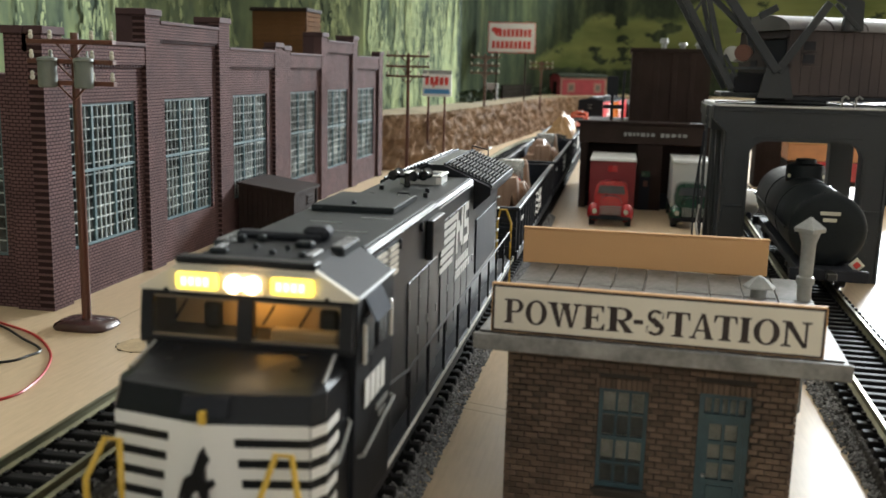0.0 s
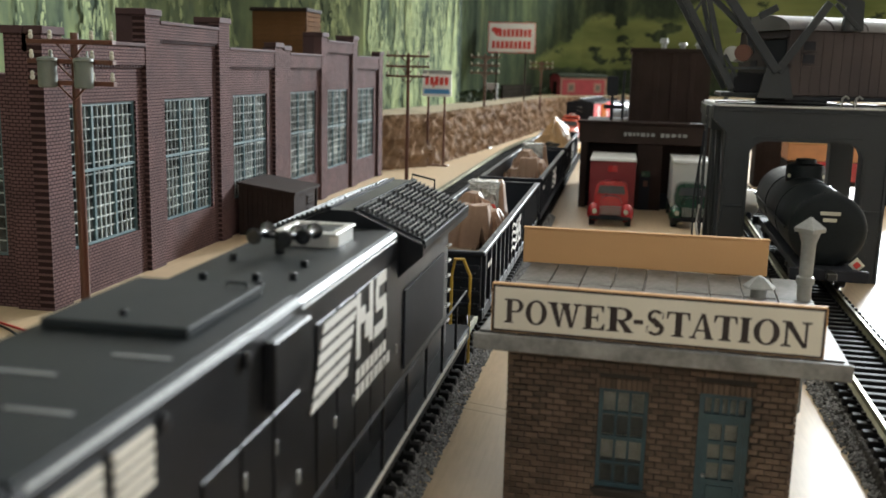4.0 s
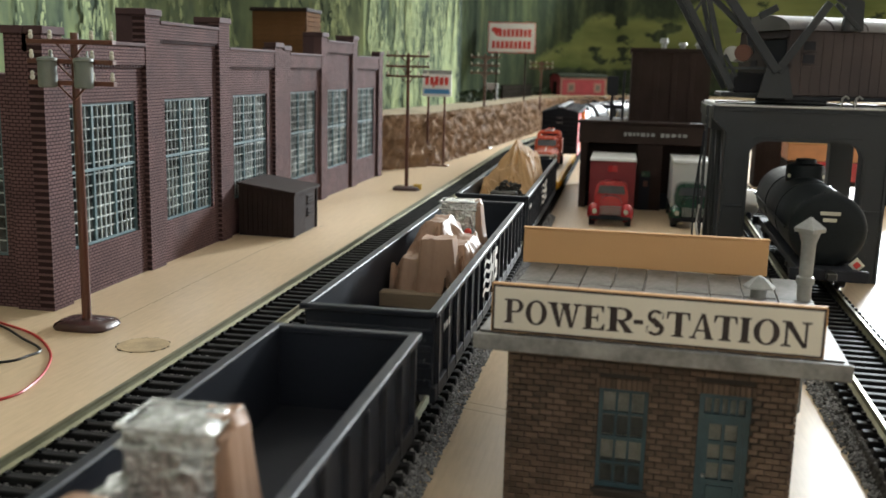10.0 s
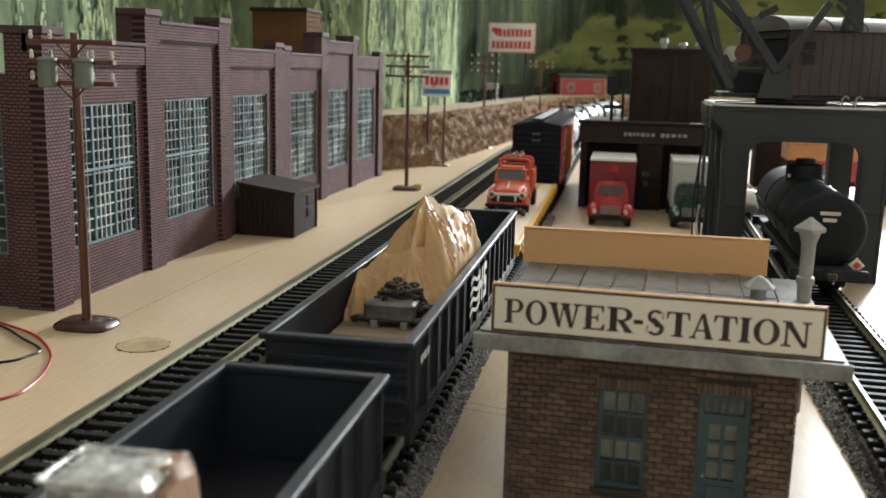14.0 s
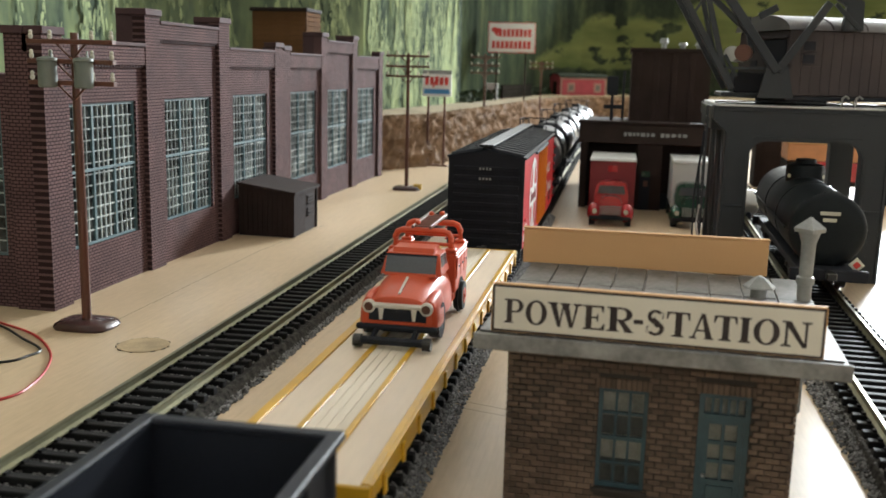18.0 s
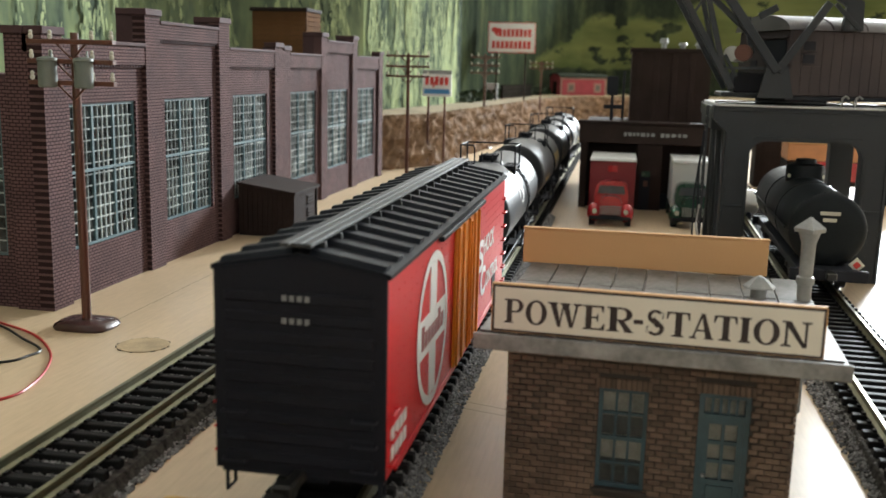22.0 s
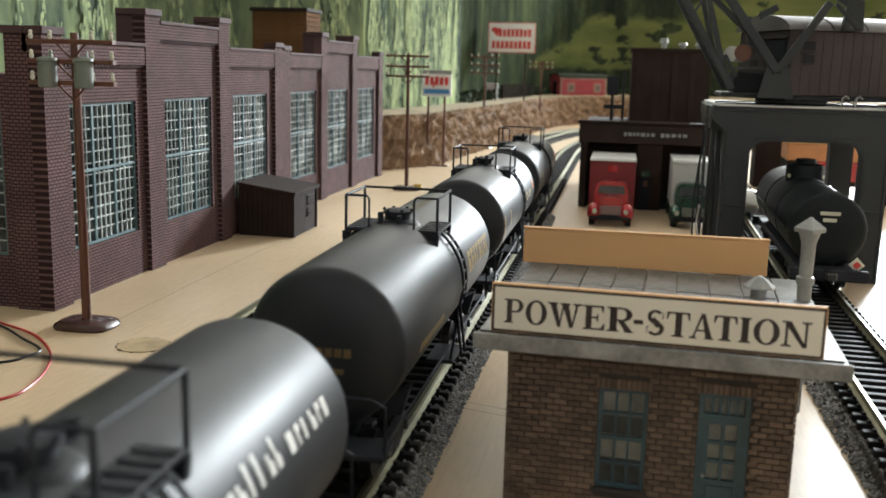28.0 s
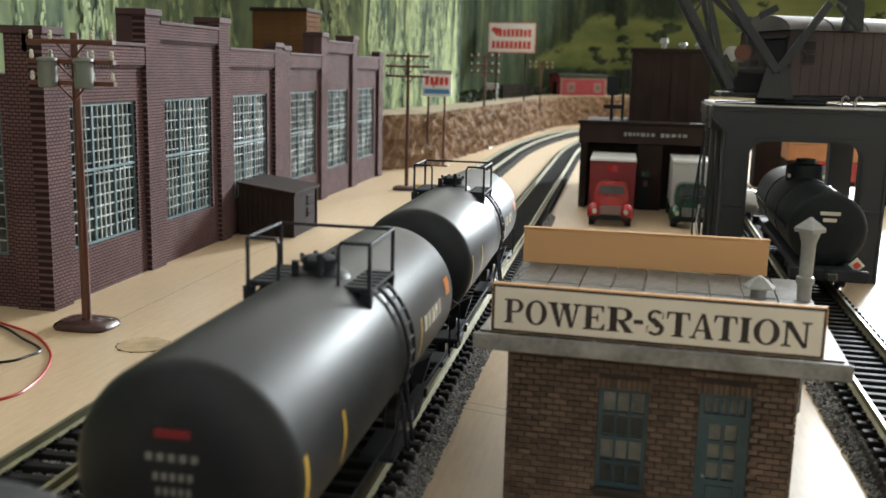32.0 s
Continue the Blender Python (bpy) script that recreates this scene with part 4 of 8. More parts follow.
telegraph_pole(-167, 750, 107.6, (105.2, 97.2, 89.7), 17.4, False, 1.5, "brown telegraph pole with three insulator crossarms")
telegraph_pole(-168.5, 1190, 115.0, (111.5, 101.5, 92.5), 18.0, False, 1.6, "brown telegraph pole before the rock wall")
telegraph_pole(-134, 1600, 112.0, (108.5, 101.0), 19.5, False, 1.6, "thin brown telegraph pole near the bend")
spool = thing("yellow_spool", -158, 752, 0, 0, "tiny yellow spool beside the telegraph pole", "spool")
part("drum", cyl(B(), (-3, 0, 2.4), (3, 0, 2.4), 2.4, seg=10), M_YELLOW, spool)

# ---- roadside signs ----
gas = thing("fuel_sign", -182, 950, 0, 0, "white fuel sign with red band and blue stripe on two posts", "sign")
for x in (-8.5, 8.0):
    part("post", box(B(), x - 1.0, x + 1.0, -1.0, 1.0, 0, 70, 0.2), M_POLE, gas)
part("plinth", box(B(), -13, 13, -5, 5, 0, 1.4, 0.4), M_POLE, gas)
pan = part("panel", box(B(), -14.6, 14.4, -1.8, 0.8, 69, 91, 0.2), M_WHITE, gas)
part("blue_stripe", box(B(), -13.2, 13.0, -2.1, -1.8, 71.5, 76.2), M_SIGNBLUE, pan)
for i in range(5):
    part("red_bar", box(B(), -11.8 + i * 4.9, -8.2 + i * 4.9, -2.1, -1.8, 80.2, 88.0, 0.1), M_SIGNRED, pan)
part("red_slash", prism(B(), [(-4.5, 77.5), (-3.0, 77.5), (1.5, 89.2), (0.0, 89.2)], "y", -2.3, -2.1), M_SIGNRED, pan)
part("top_rail", box(B(), -14.6, 14.4, -1.4, 0.4, 91, 94.5, 0.2), M_LEAD, gas)
mill = thing("billboard", -173, 1500, 48, 2.5, "white billboard with unreadable red lettering bars", "sign")
for x in (-22, 22):
    part("post", box(B(), x - 1.2, x + 1.2, 0.8, 3.0, 0, 90, 0.2), M_DARKBROWN, mill)
pan = part("panel", box(B(), -35, 35, -0.8, 0.8, 76, 119, 0.2), M_WHITE, mill)
part("red_frame", box(B(), -36, 36, -0.4, 1.2, 75, 120, 0.2), M_SIGNRED, mill)
rr = random.Random(8)
for z0, z1, n, x0, x1 in ((99, 111, 8, -20, 31), (81, 93, 9, -30, 31)):
    for i in range(n):
        a = x0 + (x1 - x0) * i / n
        part("red_bar", box(B(), a, a + (x1 - x0) / n * 0.72, -1.1, -0.8, z0, z1 - rr.uniform(0, 1.5)), M_SIGNRED, pan)
part("red_flash", prism(B(), [(-32, 109), (-22, 99), (-18, 111), (-28, 113)], "y", -1.1, -0.8), M_SIGNRED, pan)

# ---- rock-faced retaining wall and the ground above it ----
WALL = [(-408, 868), (-222, 889), (-190, 960), (-172, 1170), (-156, 1354), (-140, 1600), (-118, 1760), (-66, 1880), (20, 1945), (160, 1970), (500, 1975), (1000, 1975)]


def along(pts, step):
    out = []
    for (x0, y0), (x1, y1) in zip(pts, pts[1:]):
        d = math.hypot(x1 - x0, y1 - y0)
        n = max(1, int(d / step))
        for i in range(n):
            out.append((x0 + (x1 - x0) * i / n, y0 + (y1 - y0) * i / n))
    return out + [pts[-1]]


def smooth_line(pts, k):
    for _ in range(k):
        pts = [pts[0]] + [((a[0] + 2 * b[0] + c[0]) / 4, (a[1] + 2 * b[1] + c[1]) / 4) for a, b, c in zip(pts, pts[1:], pts[2:])] + [pts[-1]]
    return pts


line = smooth_line(along(WALL, 3.0), 60)
bm = B()
rows = []
HN = 16
for i, (x, y) in enumerate(line):
    xa, ya = line[max(i - 1, 0)]
    xb, yb = line[min(i + 1, len(line) - 1)]
    d = math.hypot(xb - xa, yb - ya)
    nx, ny = (yb - ya) / d, -(xb - xa) / d
    col = []
    s = i * 3.0
    for j in range(HN + 1):
        z = 52.0 * j / HN
        u = (s - z * 0.75) / 15.0
        slab_ = abs((u % 1.0) - 0.5) * 9.0 + 4.0 * noise.noise(Vector((math.floor(u) * 3.1, z * 0.05, 1)))
        out = slab_ + 4.5 * noise.noise(Vector((s * 0.07, z * 0.12, 0))) + 2.2 * noise.noise(Vector((s * 0.3, z * 0.3, 5)))
        out += (1 - j / HN) * 5.0
        if j == HN:
            out -= 2
        col.append(bm.verts.new((x + nx * out, y + ny * out, z - 0.5)))
    rows.append(col)
for a, b in zip(rows, rows[1:]):
    for j in range(HN):
        bm.faces.new((a[j], b[j], b[j + 1], a[j + 1]))
tagged(part("rock_wall", bm, M_ROCK), "brown carved rock retaining wall beside the line", "", "", "structure")
bm = B()
top = [bm.verts.new((x, y, 51.0 + 1.5 * noise.noise(Vector((x * 0.03, y * 0.03, 0))))) for x, y in line]
back = []
for i, (x, y) in enumerate(line):
    xa, ya = line[max(i - 1, 0)]
    xb, yb = line[min(i + 1, len(line) - 1)]
    d = math.hypot(xb - xa, yb - ya)
    w = 78 if y < 1700 else 78 + (y - 1700) * 0.85
    back.append(bm.verts.new((max(x - (yb - ya) / d * w, LEFT_X + 8), min(y + (xb - xa) / d * w, FAR_Y - 14), 50.0)))
for i in range(len(line) - 1):
    bm.faces.new((top[i], top[i + 1], back[i + 1], back[i]))
tagged(part("hill", bm, M_TURF), "sandy green turf above the rock wall", "", "", "structure")

# low dark hedge on the hill before the backdrop
bm = B()
rr = random.Random(12)
scrub = along([(-222, 1345), (-205, 1690), (-180, 1870), (-140, 2030), (-85, 2150), (-10, 2230), (100, 2270), (500, 2276)], 3.0)
for i in range(420):
    x, y = scrub[rr.randrange(len(scrub))]
    c = Vector((x + rr.uniform(-2, 6), y - rr.uniform(0, 8), 46 + rr.uniform(0, 6)))
    for k in range(5):
        o = Vector((rr.uniform(-8, 8), rr.uniform(-6, 6), rr.uniform(0, 12)))
        q = Euler((rr.uniform(0, 6), rr.uniform(0, 6), rr.uniform(0, 6))).to_matrix()
        vs = [bm.verts.new(c + o + q @ Vector(v)) for v in ((-4, -3, 0), (4, -3, 0.5), (4.5, 3, 0), (-3.5, 3.2, 0.6))]
        bm.faces.new(vs)
M_HEDGE = mat("dark_green_foam", (0.035, 0.06, 0.022), 0.9, spread=0.5, scale=900, bump=0.4)
tagged(part("hedge", bm, M_HEDGE), "dark green foam scrub along the backdrop", "hedge", "", "stuff")

# relay box and a low fence by the backdrop
relay = thing("relay_box", -206, 1545, 50, 4, "pale grey relay box on the hill above the rock wall", "box")
part("body", box(B(), -8, 8, -6, 6, 0, 23, 0.5), M_VANWHITE, relay)
part("lid", box(B(), -9, 9, -7, 7, 23, 25, 0.5), M_VANWHITE, relay)
part("door", box(B(), -6, 6, -6.6, -6, 2, 21, 0.2), M_VANWHITE, relay)
fence = thing("low_fence", -195, 1575, 49, math.degrees(math.atan2(215, 26)), "low dark board fence along the backdrop", "fence")
for i in range(10):
    part("post", box(B(), i * 23.6, i * 23.6 + 3, -1.5, 1.5, 0, 24, 0.3), M_FENCE, fence)
for i in range(3):
    part("board", box(B(), -2, 218, -2.4, -1.5, 2 + i * 7.2, 8.4 + i * 7.2, 0.2), M_FENCE, fence)

# red trackside hut on the hill
hut = thing("trackside_hut", -92, 2010, 46, 32, "faded red trackside hut with dark curved roof on the hill", "hut")
arc = [(21.5 * math.cos(math.radians(a)), 39 + 6.5 * math.sin(math.radians(a))) for a in range(0, 181, 15)]
part("body", prism(B(), [(-21.5, 0)] + [(21.5, 0)] + arc, "x", -53, 53), M_HUTRED, hut, smooth=False)
part("roof", prism(B(), [(y * 1.12, z + 2.2) for y, z in arc] + [(y * 1.12, z + 0.2) for y, z in reversed(arc)], "x", -56, 56), M_HUTROOF, hut)
part("end_door", box(B(), -53.5, -53, -8, 8, 1, 31, 0.3), M_DARKBROWN, hut)
for x in (-53.2, 48.6):
    part("corner_board", box(B(), x, x + 4.6, -22.3, -21.5, 0, 39, 0.2), M_HUTTRIM, hut)
part("eaves_board", box(B(), -48.6, 48.6, -22.2, -21.5, 35.5, 39, 0.2), M_HUTTRIM, hut)
for x in (-36, 25):
    w = part("window", box(B(), x - 1, x + 16, -22.6, -21.5, 10, 29, 0.3), M_HUTTRIM, hut)
    part("pane", box(B(), x + 3, x + 12, -22.9, -22.6, 14, 25), M_PANEDARK, w)
for i in range(14):
    part("batten", box(B(), -46 + i * 6.9, -45.2 + i * 6.9, -21.9, -21.5, 0.5, 9.5 if 0 < i < 4 or 9 < i < 13 else 35, 0.1), M_HUTRED, hut)

# ---- goods warehouse with trucks at its dock ----
wh = thing("warehouse", -28, 700, 0, 0.0, "dark brown two-storey warehouse with loading docks", "building")
part("ground_floor", box(B(), 0, 92, 14, 170, 0, 52), M_WAREHOUSE, wh)
for x0, x1 in ((0, 5), (40, 58), (87, 92)):
    part("pier", box(B(), x0, x1, 0, 14, 0, 47, 0.3), M_WAREHOUSE, wh)
fas = part("fascia", box(B(), -1.5, 93.5, -1.5, 14, 47, 60.5, 0.4), M_WAREHOUSE, wh)
part("coping", box(B(), -2.5, 94.5, -2.5, 16, 60.5, 62.5, 0.4), M_DARKBROWN, wh)
part("roof", box(B(), 0, 92, 16, 170, 52, 58), M_DARKBROWN, wh)
rr = random.Random(3)
x = 30.0
while x < 72:
    w = rr.uniform(1.6, 3.2)
    if not 50 < x < 54:
        part("lettering_bar", box(B(), x, x + w, -1.8, -1.5, 52.0 + rr.uniform(0, 0.8), 55.0, 0.1), M_LEAD, fas)
    x += w + rr.uniform(0.7, 1.4)
part("dock_edge", box(B(), 5, 87, 8, 14, 0, 11, 0.3), M_BLACKMATT, wh)
dd = part("office_door", box(B(), 42.5, 50, -0.6, 0, 0, 26, 0.2), M_BLACKMATT, wh)
part("small_notice", box(B(), 44, 50, -1.0, -0.6, 24, 28, 0.1), M_TRUCKGREEN, dd)
part("lamp_plate", box(B(), 45.5, 48.5, -1.0, -0.6, 17, 21, 0.1), M_POLE, dd)
up = part("upper_floor", box(B(), 33, 90, 40, 150, 58, 112), M_WAREHOUSE, wh)
part("cornice", box(B(), 31.5, 91.5, 38.5, 151.5, 112, 115, 0.4), M_DARKBROWN, wh)
for x in (36, 49, 62, 75):
    part("pier", box(B(), x, x + 4, 38.6, 40, 58, 112, 0.2), M_WAREHOUSE, up)
for x, h in ((56, 8), (70, 5), (82, 5)):
    v = part("roof_vent", lathe(B(), [(2.0, 115), (2.0, 115 + h * 0.5), (3.6, 115 + h * 0.55), (2.6, 115 + h)], (x, 60, 0), seg=10), M_LEAD, wh)
# dark water column on the warehouse roof edge
wc = thing("signal_post", -8, 735, 58, 0, "dark signal post on the warehouse roof", "signal")
part("mast", cyl(B(), (0, 0, 0), (0, 0, 30), 1.3, 1.0), M_BLACKMATT, wc)
part("head", box(B(), -4, 4, -2, 2, 22, 36, 0.5), M_BLACKMATT, wc)
part("arm", box(B(), -6, 7, -1, 1, 12, 15, 0.3), M_BLACKMATT, wc)
part("mast", cyl(B(), (8, 4, 0), (8, 4, 40), 1.0), M_BLACKMATT, wc)
part("platform", box(B(), -8, 12, -5, 7, 0, 2.0, 0.3), M_BLACKMATT, wc)


def delivery_truck(x, y, cabm, vanm, roofm, label, w=27.0):
    """A delivery truck of the fifties that faces the viewer, with a tall van body."""
    t = thing("delivery_truck", x, y, 0, 0, label, "truck", "trucks at the loading dock")
    hw = w / 2
    van = part("van_body", box(B(), -hw - 0.7, hw + 0.7, 31, 86, 8.5, 38.8, 0.4), vanm, t)
    part("van_roof", box(B(), -hw - 0.9, hw + 0.9, 30.6, 86.4, 38.8, 40.6, 0.5), roofm, van)
    part("van_roof_front", prism(B(), [(30.6, 38.8), (30.6, 40.6), (29.4, 39.1)], "x", -hw - 0.7, hw + 0.7), roofm, van)
    bm = prism(B(), [(-10.4, 9), (10.4, 9), (11.0, 18.5), (9.6, 25.4), (6.4, 27.0), (-6.4, 27.0), (-9.6, 25.4), (-11.0, 18.5)], "y", 14, 29)
    bmesh.ops.bevel(bm, geom=bm.edges[:], offset=0.5, segments=2, affect="EDGES")
    cabp = part("cab", bm, cabm, t, smooth=True)
    part("windscreen", prism(B(), [(-8.8, 19.4), (8.8, 19.4), (7.8, 24.6), (-7.8, 24.6)], "y", 13.4, 14.2), M_GREYGLASS, cabp)
    bm = prism(B(), [(-7.0, 7), (7.0, 7), (7.4, 13), (5.4, 18.2), (0, 19.2), (-5.4, 18.2), (-7.4, 13)], "y", 1.5, 15)
    bmesh.ops.bevel(bm, geom=bm.edges[:], offset=0.9, segments=2, affect="EDGES")
    hood = part("hood", bm, cabm, t, smooth=True)
    for k in range(5):
        part("grille_bar", box(B(), -6.8, 6.8, 0.7, 1.6, 7.6 + k * 1.2, 8.2 + k * 1.2, 0.1), M_LEAD, hood)
    for s in (-1, 1):
        bm = B()
        bmesh.ops.create_uvsphere(bm, u_segments=12, v_segments=8, radius=1, matrix=Matrix.Translation((s * 10.4, 7.0, 8.0)) @ Matrix.Diagonal((4.6, 7.0, 6.4, 1)))
        f = part("fender", bm, cabm, t, smooth=True)
        part("headlight", cyl(B(), (s * 9.8, -0.2, 9.6), (s * 9.8, 2.0, 9.6), 1.5), M_INSUL, f)
        for yy in (7, 68):
            wh_ = part("wheel", cyl(B(), (s * 9.4, yy, 5.2), (s * 13.2, yy, 5.2), 5.2, seg=18), M_RUBBER, t)
            part("hub", cyl(B(), (s * 13.1, yy, 5.2), (s * 13.5, yy, 5.2), 2.4, seg=10), cabm, wh_)
    part("bumper", box(B(), -13, 13, -0.8, 0.6, 4.4, 6.6, 0.3), M_BLACKMATT, t)
    part("chassis", box(B(), -6, 6, 3, 84, 5, 8.5), M_BLACKMATT, t)
    return t


rt = delivery_truck(-4.0, 614, M_TRUCKRED, M_VANRED, M_VANWHITE, "red delivery truck with dark red van body", 28.5)
part("van_mark", box(B(), -3.0, 3.0, 30.2, 31.0, 32, 36, 0.1), M_TRUCKRED, rt)
delivery_truck(47.5, 622, M_TRUCKGREEN, M_VANWHITE, M_VANWHITE, "dark green delivery truck with white van body", 23.0)
# ---- portal crane over the side track ----
crane = thing("portal_crane", 86, 480, 0, 0, "dark grey portal crane with lattice boom and grey house", "crane")


def portal_frame(y):
    """One end frame: two legs and a beam with rounded inner corners."""
    out = [(-37, 0), (-37, 70), (-43, 76), (-43, 82), (47, 82), (47, 76), (38, 70), (38, 0), (26, 0), (26, 60)]
    arc = [(26 - 7 + 7 * math.cos(a), 59 + 7 * math.sin(a)) for a in [math.pi / 2 * k / 5 for k in range(1, 6)]]
    arc2 = [(-25 + 7 - 7 * math.cos(a), 59 + 7 * math.sin(a)) for a in [math.pi / 2 * (5 - k) / 5 for k in range(0, 5)]]
    prof = out + arc + arc2 + [(-25, 60), (-25, 0)]
    return prism(B(), prof, "y", y, y + 9)


part("end_frame", portal_frame(0), M_GANTRY, crane)
part("end_frame", portal_frame(72), M_GANTRY, crane)
for x0, x1, z0, z1 in ((-36.6, -35.4, 1, 70), (-26.6, -25.4, 1, 60), (26.4, 27.6, 1, 60), (36.4, 37.6, 1, 70), (-41, 45, 79.6, 80.8), (-24, 25, 67.2, 68.4), (-36, -26, 34, 35), (27, 37, 34, 35)):
    part("edge_strip", box(B(), x0, x1, -0.6, 0, z0, z1, 0.15), M_GANTRY, crane)
for s_ in (-1, 1):
    for k in range(9):
        part("rivet", ball(B(), (s_ * 31 + 0.5, -0.1, 6 + k * 7), 0.5, 1, 0.6, 1, 6, 4), M_GANTRY, crane)
for k in range(12):
    part("rivet", ball(B(), (-38 + k * 7, -0.1, 74.5), 0.5, 1, 0.6, 1, 6, 4), M_GANTRY, crane)
for x, z0, z1 in ((-48.5, 4, 70), (-47, 30, 76)):
    part("hose", tube(B(), [(x, 4, z0), (x - 0.8, 3, (z0 + z1) / 2), (x + 2, 3, z1)], 0.5, 6), M_BLACKMATT, crane)
part("hose", tube(B(), [(-46.5, 1, 34), (-47.6, 0.5, 24), (-45.2, 0.5, 14), (-46.4, 1, 6)], 0.6, 6), M_SILVER, crane, "bright metal hose")
part("deck", box(B(), -43, 47, 9, 72, 70, 82, 0.8), M_GANTRY, crane)
part("deck_plate", box(B(), -41.5, 47, -0.6, 81.6, 82, 83.0, 0.3), mat("pale_deck_plate", (0.70, 0.71, 0.71), 0.35, spread=0.3, scale=400), crane)
for x in (-31, 32):
    part("side_beam", box(B(), x - 5, x + 5, 9, 72, 0, 8, 0.5), M_GANTRY, crane)
    for y in (14, 60):
        part("travel_wheel", cyl(B(), (x - 3, y, 3.5), (x + 3, y, 3.5), 3.5), M_STEEL, crane)
ladder = part("ladder", box(box(B(), -46, -45, 2, 3, 6, 82), -46, -45, 8, 9, 6, 82), M_GANTRY, crane)
for k in range(18):
    part("rung", cyl(B(), (-45.5, 2.5, 9 + 4 * k), (-45.5, 8.5, 9 + 4 * k), 0.35, seg=6), M_SILVER, ladder)
for k in range(4):
    part("side_brace", tube(B(), [(-37, 9 + 16 * k, 70 if k % 2 else 8), (-37, 25 + 16 * k, 8 if k % 2 else 70)], 1.2, 6), M_GANTRY, crane)
part("hand_rail", tube(B(), [(-43, -0.2, 84), (-20, -0.2, 84.8), (12, -0.2, 84.4), (16, -0.6, 86), (20, -0.6, 84.4), (46, -0.2, 84)], 0.35, 6), M_GANTRY, crane)
for x in (14, 20, 34, 38):
    part("pipe_bend", tube(B(), [(x, -2, 83), (x, -2, 87), (x + 1.5, -2, 88.2), (x + 3, -2, 87)], 0.6, 6), M_LEAD, crane)
turn = part("turntable", lathe(B(), [(17, 83), (17, 86), (15, 86.5), (15, 88.5)], (-4, 28, 0), seg=24), M_BLACKMATT, crane)
house = part("house", box(B(), 0, 74, 0, 48, 87.5, 118, 0.5), M_CABGREY, crane, "purple-grey crane house")
house.matrix_basis = mm_at(-11, -2, 0, 0, 0, 22)
prof = [(-1.5, 118)] + [(24 - 25.5 * math.cos(math.pi * k / 12), 118 + 7.5 * math.sin(math.pi * k / 12)) for k in range(13)] + [(49.5, 118)]
part("house_roof", prism(B(), prof, "x", -2, 76), mat("grey_roof_paint", (0.16, 0.152, 0.152), 0.42, spread=0.4, scale=500), house, smooth=True)
part("house_skirt", box(B(), -1, 75, -0.8, 48.8, 85.5, 87.5, 0.3), M_BLACKMATT, house)
for z in (102.2, 108.2):
    w = part("window", box(B(), 5.6, 13.0, -0.7, 0.0, z, z + 5.2, 0.1), M_CABGREY, house)
    part("pane", box(B(), 6.3, 12.3, -1.0, -0.7, z + 0.6, z + 4.6), M_BLACKMATT, w)
part("end_opening", box(B(), -0.6, 0, 3, 23, 103.5, 113.6, 0.1), M_BLACKMATT, house)
part("end_ledge", box(B(), -1.4, 0, 2, 40, 114.2, 115.2, 0.1), M_CABGREY, house)
part("end_opening", box(B(), -0.5, 0, 29, 35, 100.5, 104, 0.1), M_BLACKMATT, house)
for k in range(14):
    part("house_board", box(B(), 1.0 + k * 5.2, 5.9 + k * 5.2, -0.3, 0, 88.2, 101.6 if 4 < k * 5.2 + 1 < 14 else 117.6, 0.1), M_CABGREY, house)
for x in (20, 38):
    part("roof_rib", prism(B(), [(p[0], p[1] + 0.35) for p in prof], "x", x, x + 0.8), M_CABGREY, house)
part("front_platform", box(B(), -40, -9, 4, 40, 86.5, 88.5, 0.4), M_GANTRY, crane)
part("winch_housing", box(B(), -34, -18, 8, 30, 88.5, 98, 0.6), M_BLACKMATT, crane)
part("winch_drum", cyl(B(), (-37, 2, 106.5), (-30, 20, 106.5), 3.6, seg=16), M_SILVER, crane)
part("sheave", cyl(B(), (-32, -1.5, 107), (-31, 2.0, 107), 4.0, seg=18), M_POLE, crane, "rusty brown sheave wheel")


def bar(x0, z0, x1, z1, w, y, name="strut", y2=None):
    """A square steel bar between two places."""
    d = Vector((x1 - x0, (y if y2 is None else y2) - y, z1 - z0))
    bm = box(B(), -w, w, -w, w, 0, d.length, w * 0.15)
    bmesh.ops.transform(bm, matrix=Matrix.Translation((x0, y, z0)) @ d.to_track_quat("Z", "Y").to_matrix().to_4x4(), verts=bm.verts)
    return part(name, bm, M_GANTRY, crane)


HX, HZ = -16.6, 98.5
bar(HX, 88.0, HX, HZ + 4, 2.6, -4, "hinge_post")
part("hinge_plate", prism(B(), [(HX - 8, 86.5), (HX + 8, 86.5), (HX + 4.5, HZ + 3), (HX - 4.5, HZ + 3)], "y", -6.8, -4.8), M_GANTRY, crane)
bar(HX, HZ, -46.5, 140, 2.0, -6, "frame_leg")
bar(HX, HZ, 4, 130, 1.7, -6, "frame_leg")
bar(HX - 13, HZ + 17, -50, 134, 1.3, -3, "frame_brace")
bar(-36, 90, -64, 138, 1.5, -2, "boom_chord")
bar(-41, 101, -50, 134, 1.3, -2, "boom_chord")
bar(-36, 90, -64, 138, 1.5, 30, "boom_chord")
bar(-41, 101, -50, 134, 1.1, 30, "boom_chord")
for k in range(4):
    a, b = k / 4, (k + 1) / 4
    bar(-36 - 26 * a, 92 + 44 * a, -41 - 9 * b, 101 + 33 * b, 0.6, -2, "lacing")
    bar(-36 - 26 * a, 92 + 44 * a, -36 - 26 * b, 92 + 44 * b, 0.5, -2, "lacing", 30)
bar(-40, 99.8, -19, 100.0, 0.7, -3, "cross_bar")
bar(-62, 136.5, 18, 136.5, 1.3, -4, "top_bar")
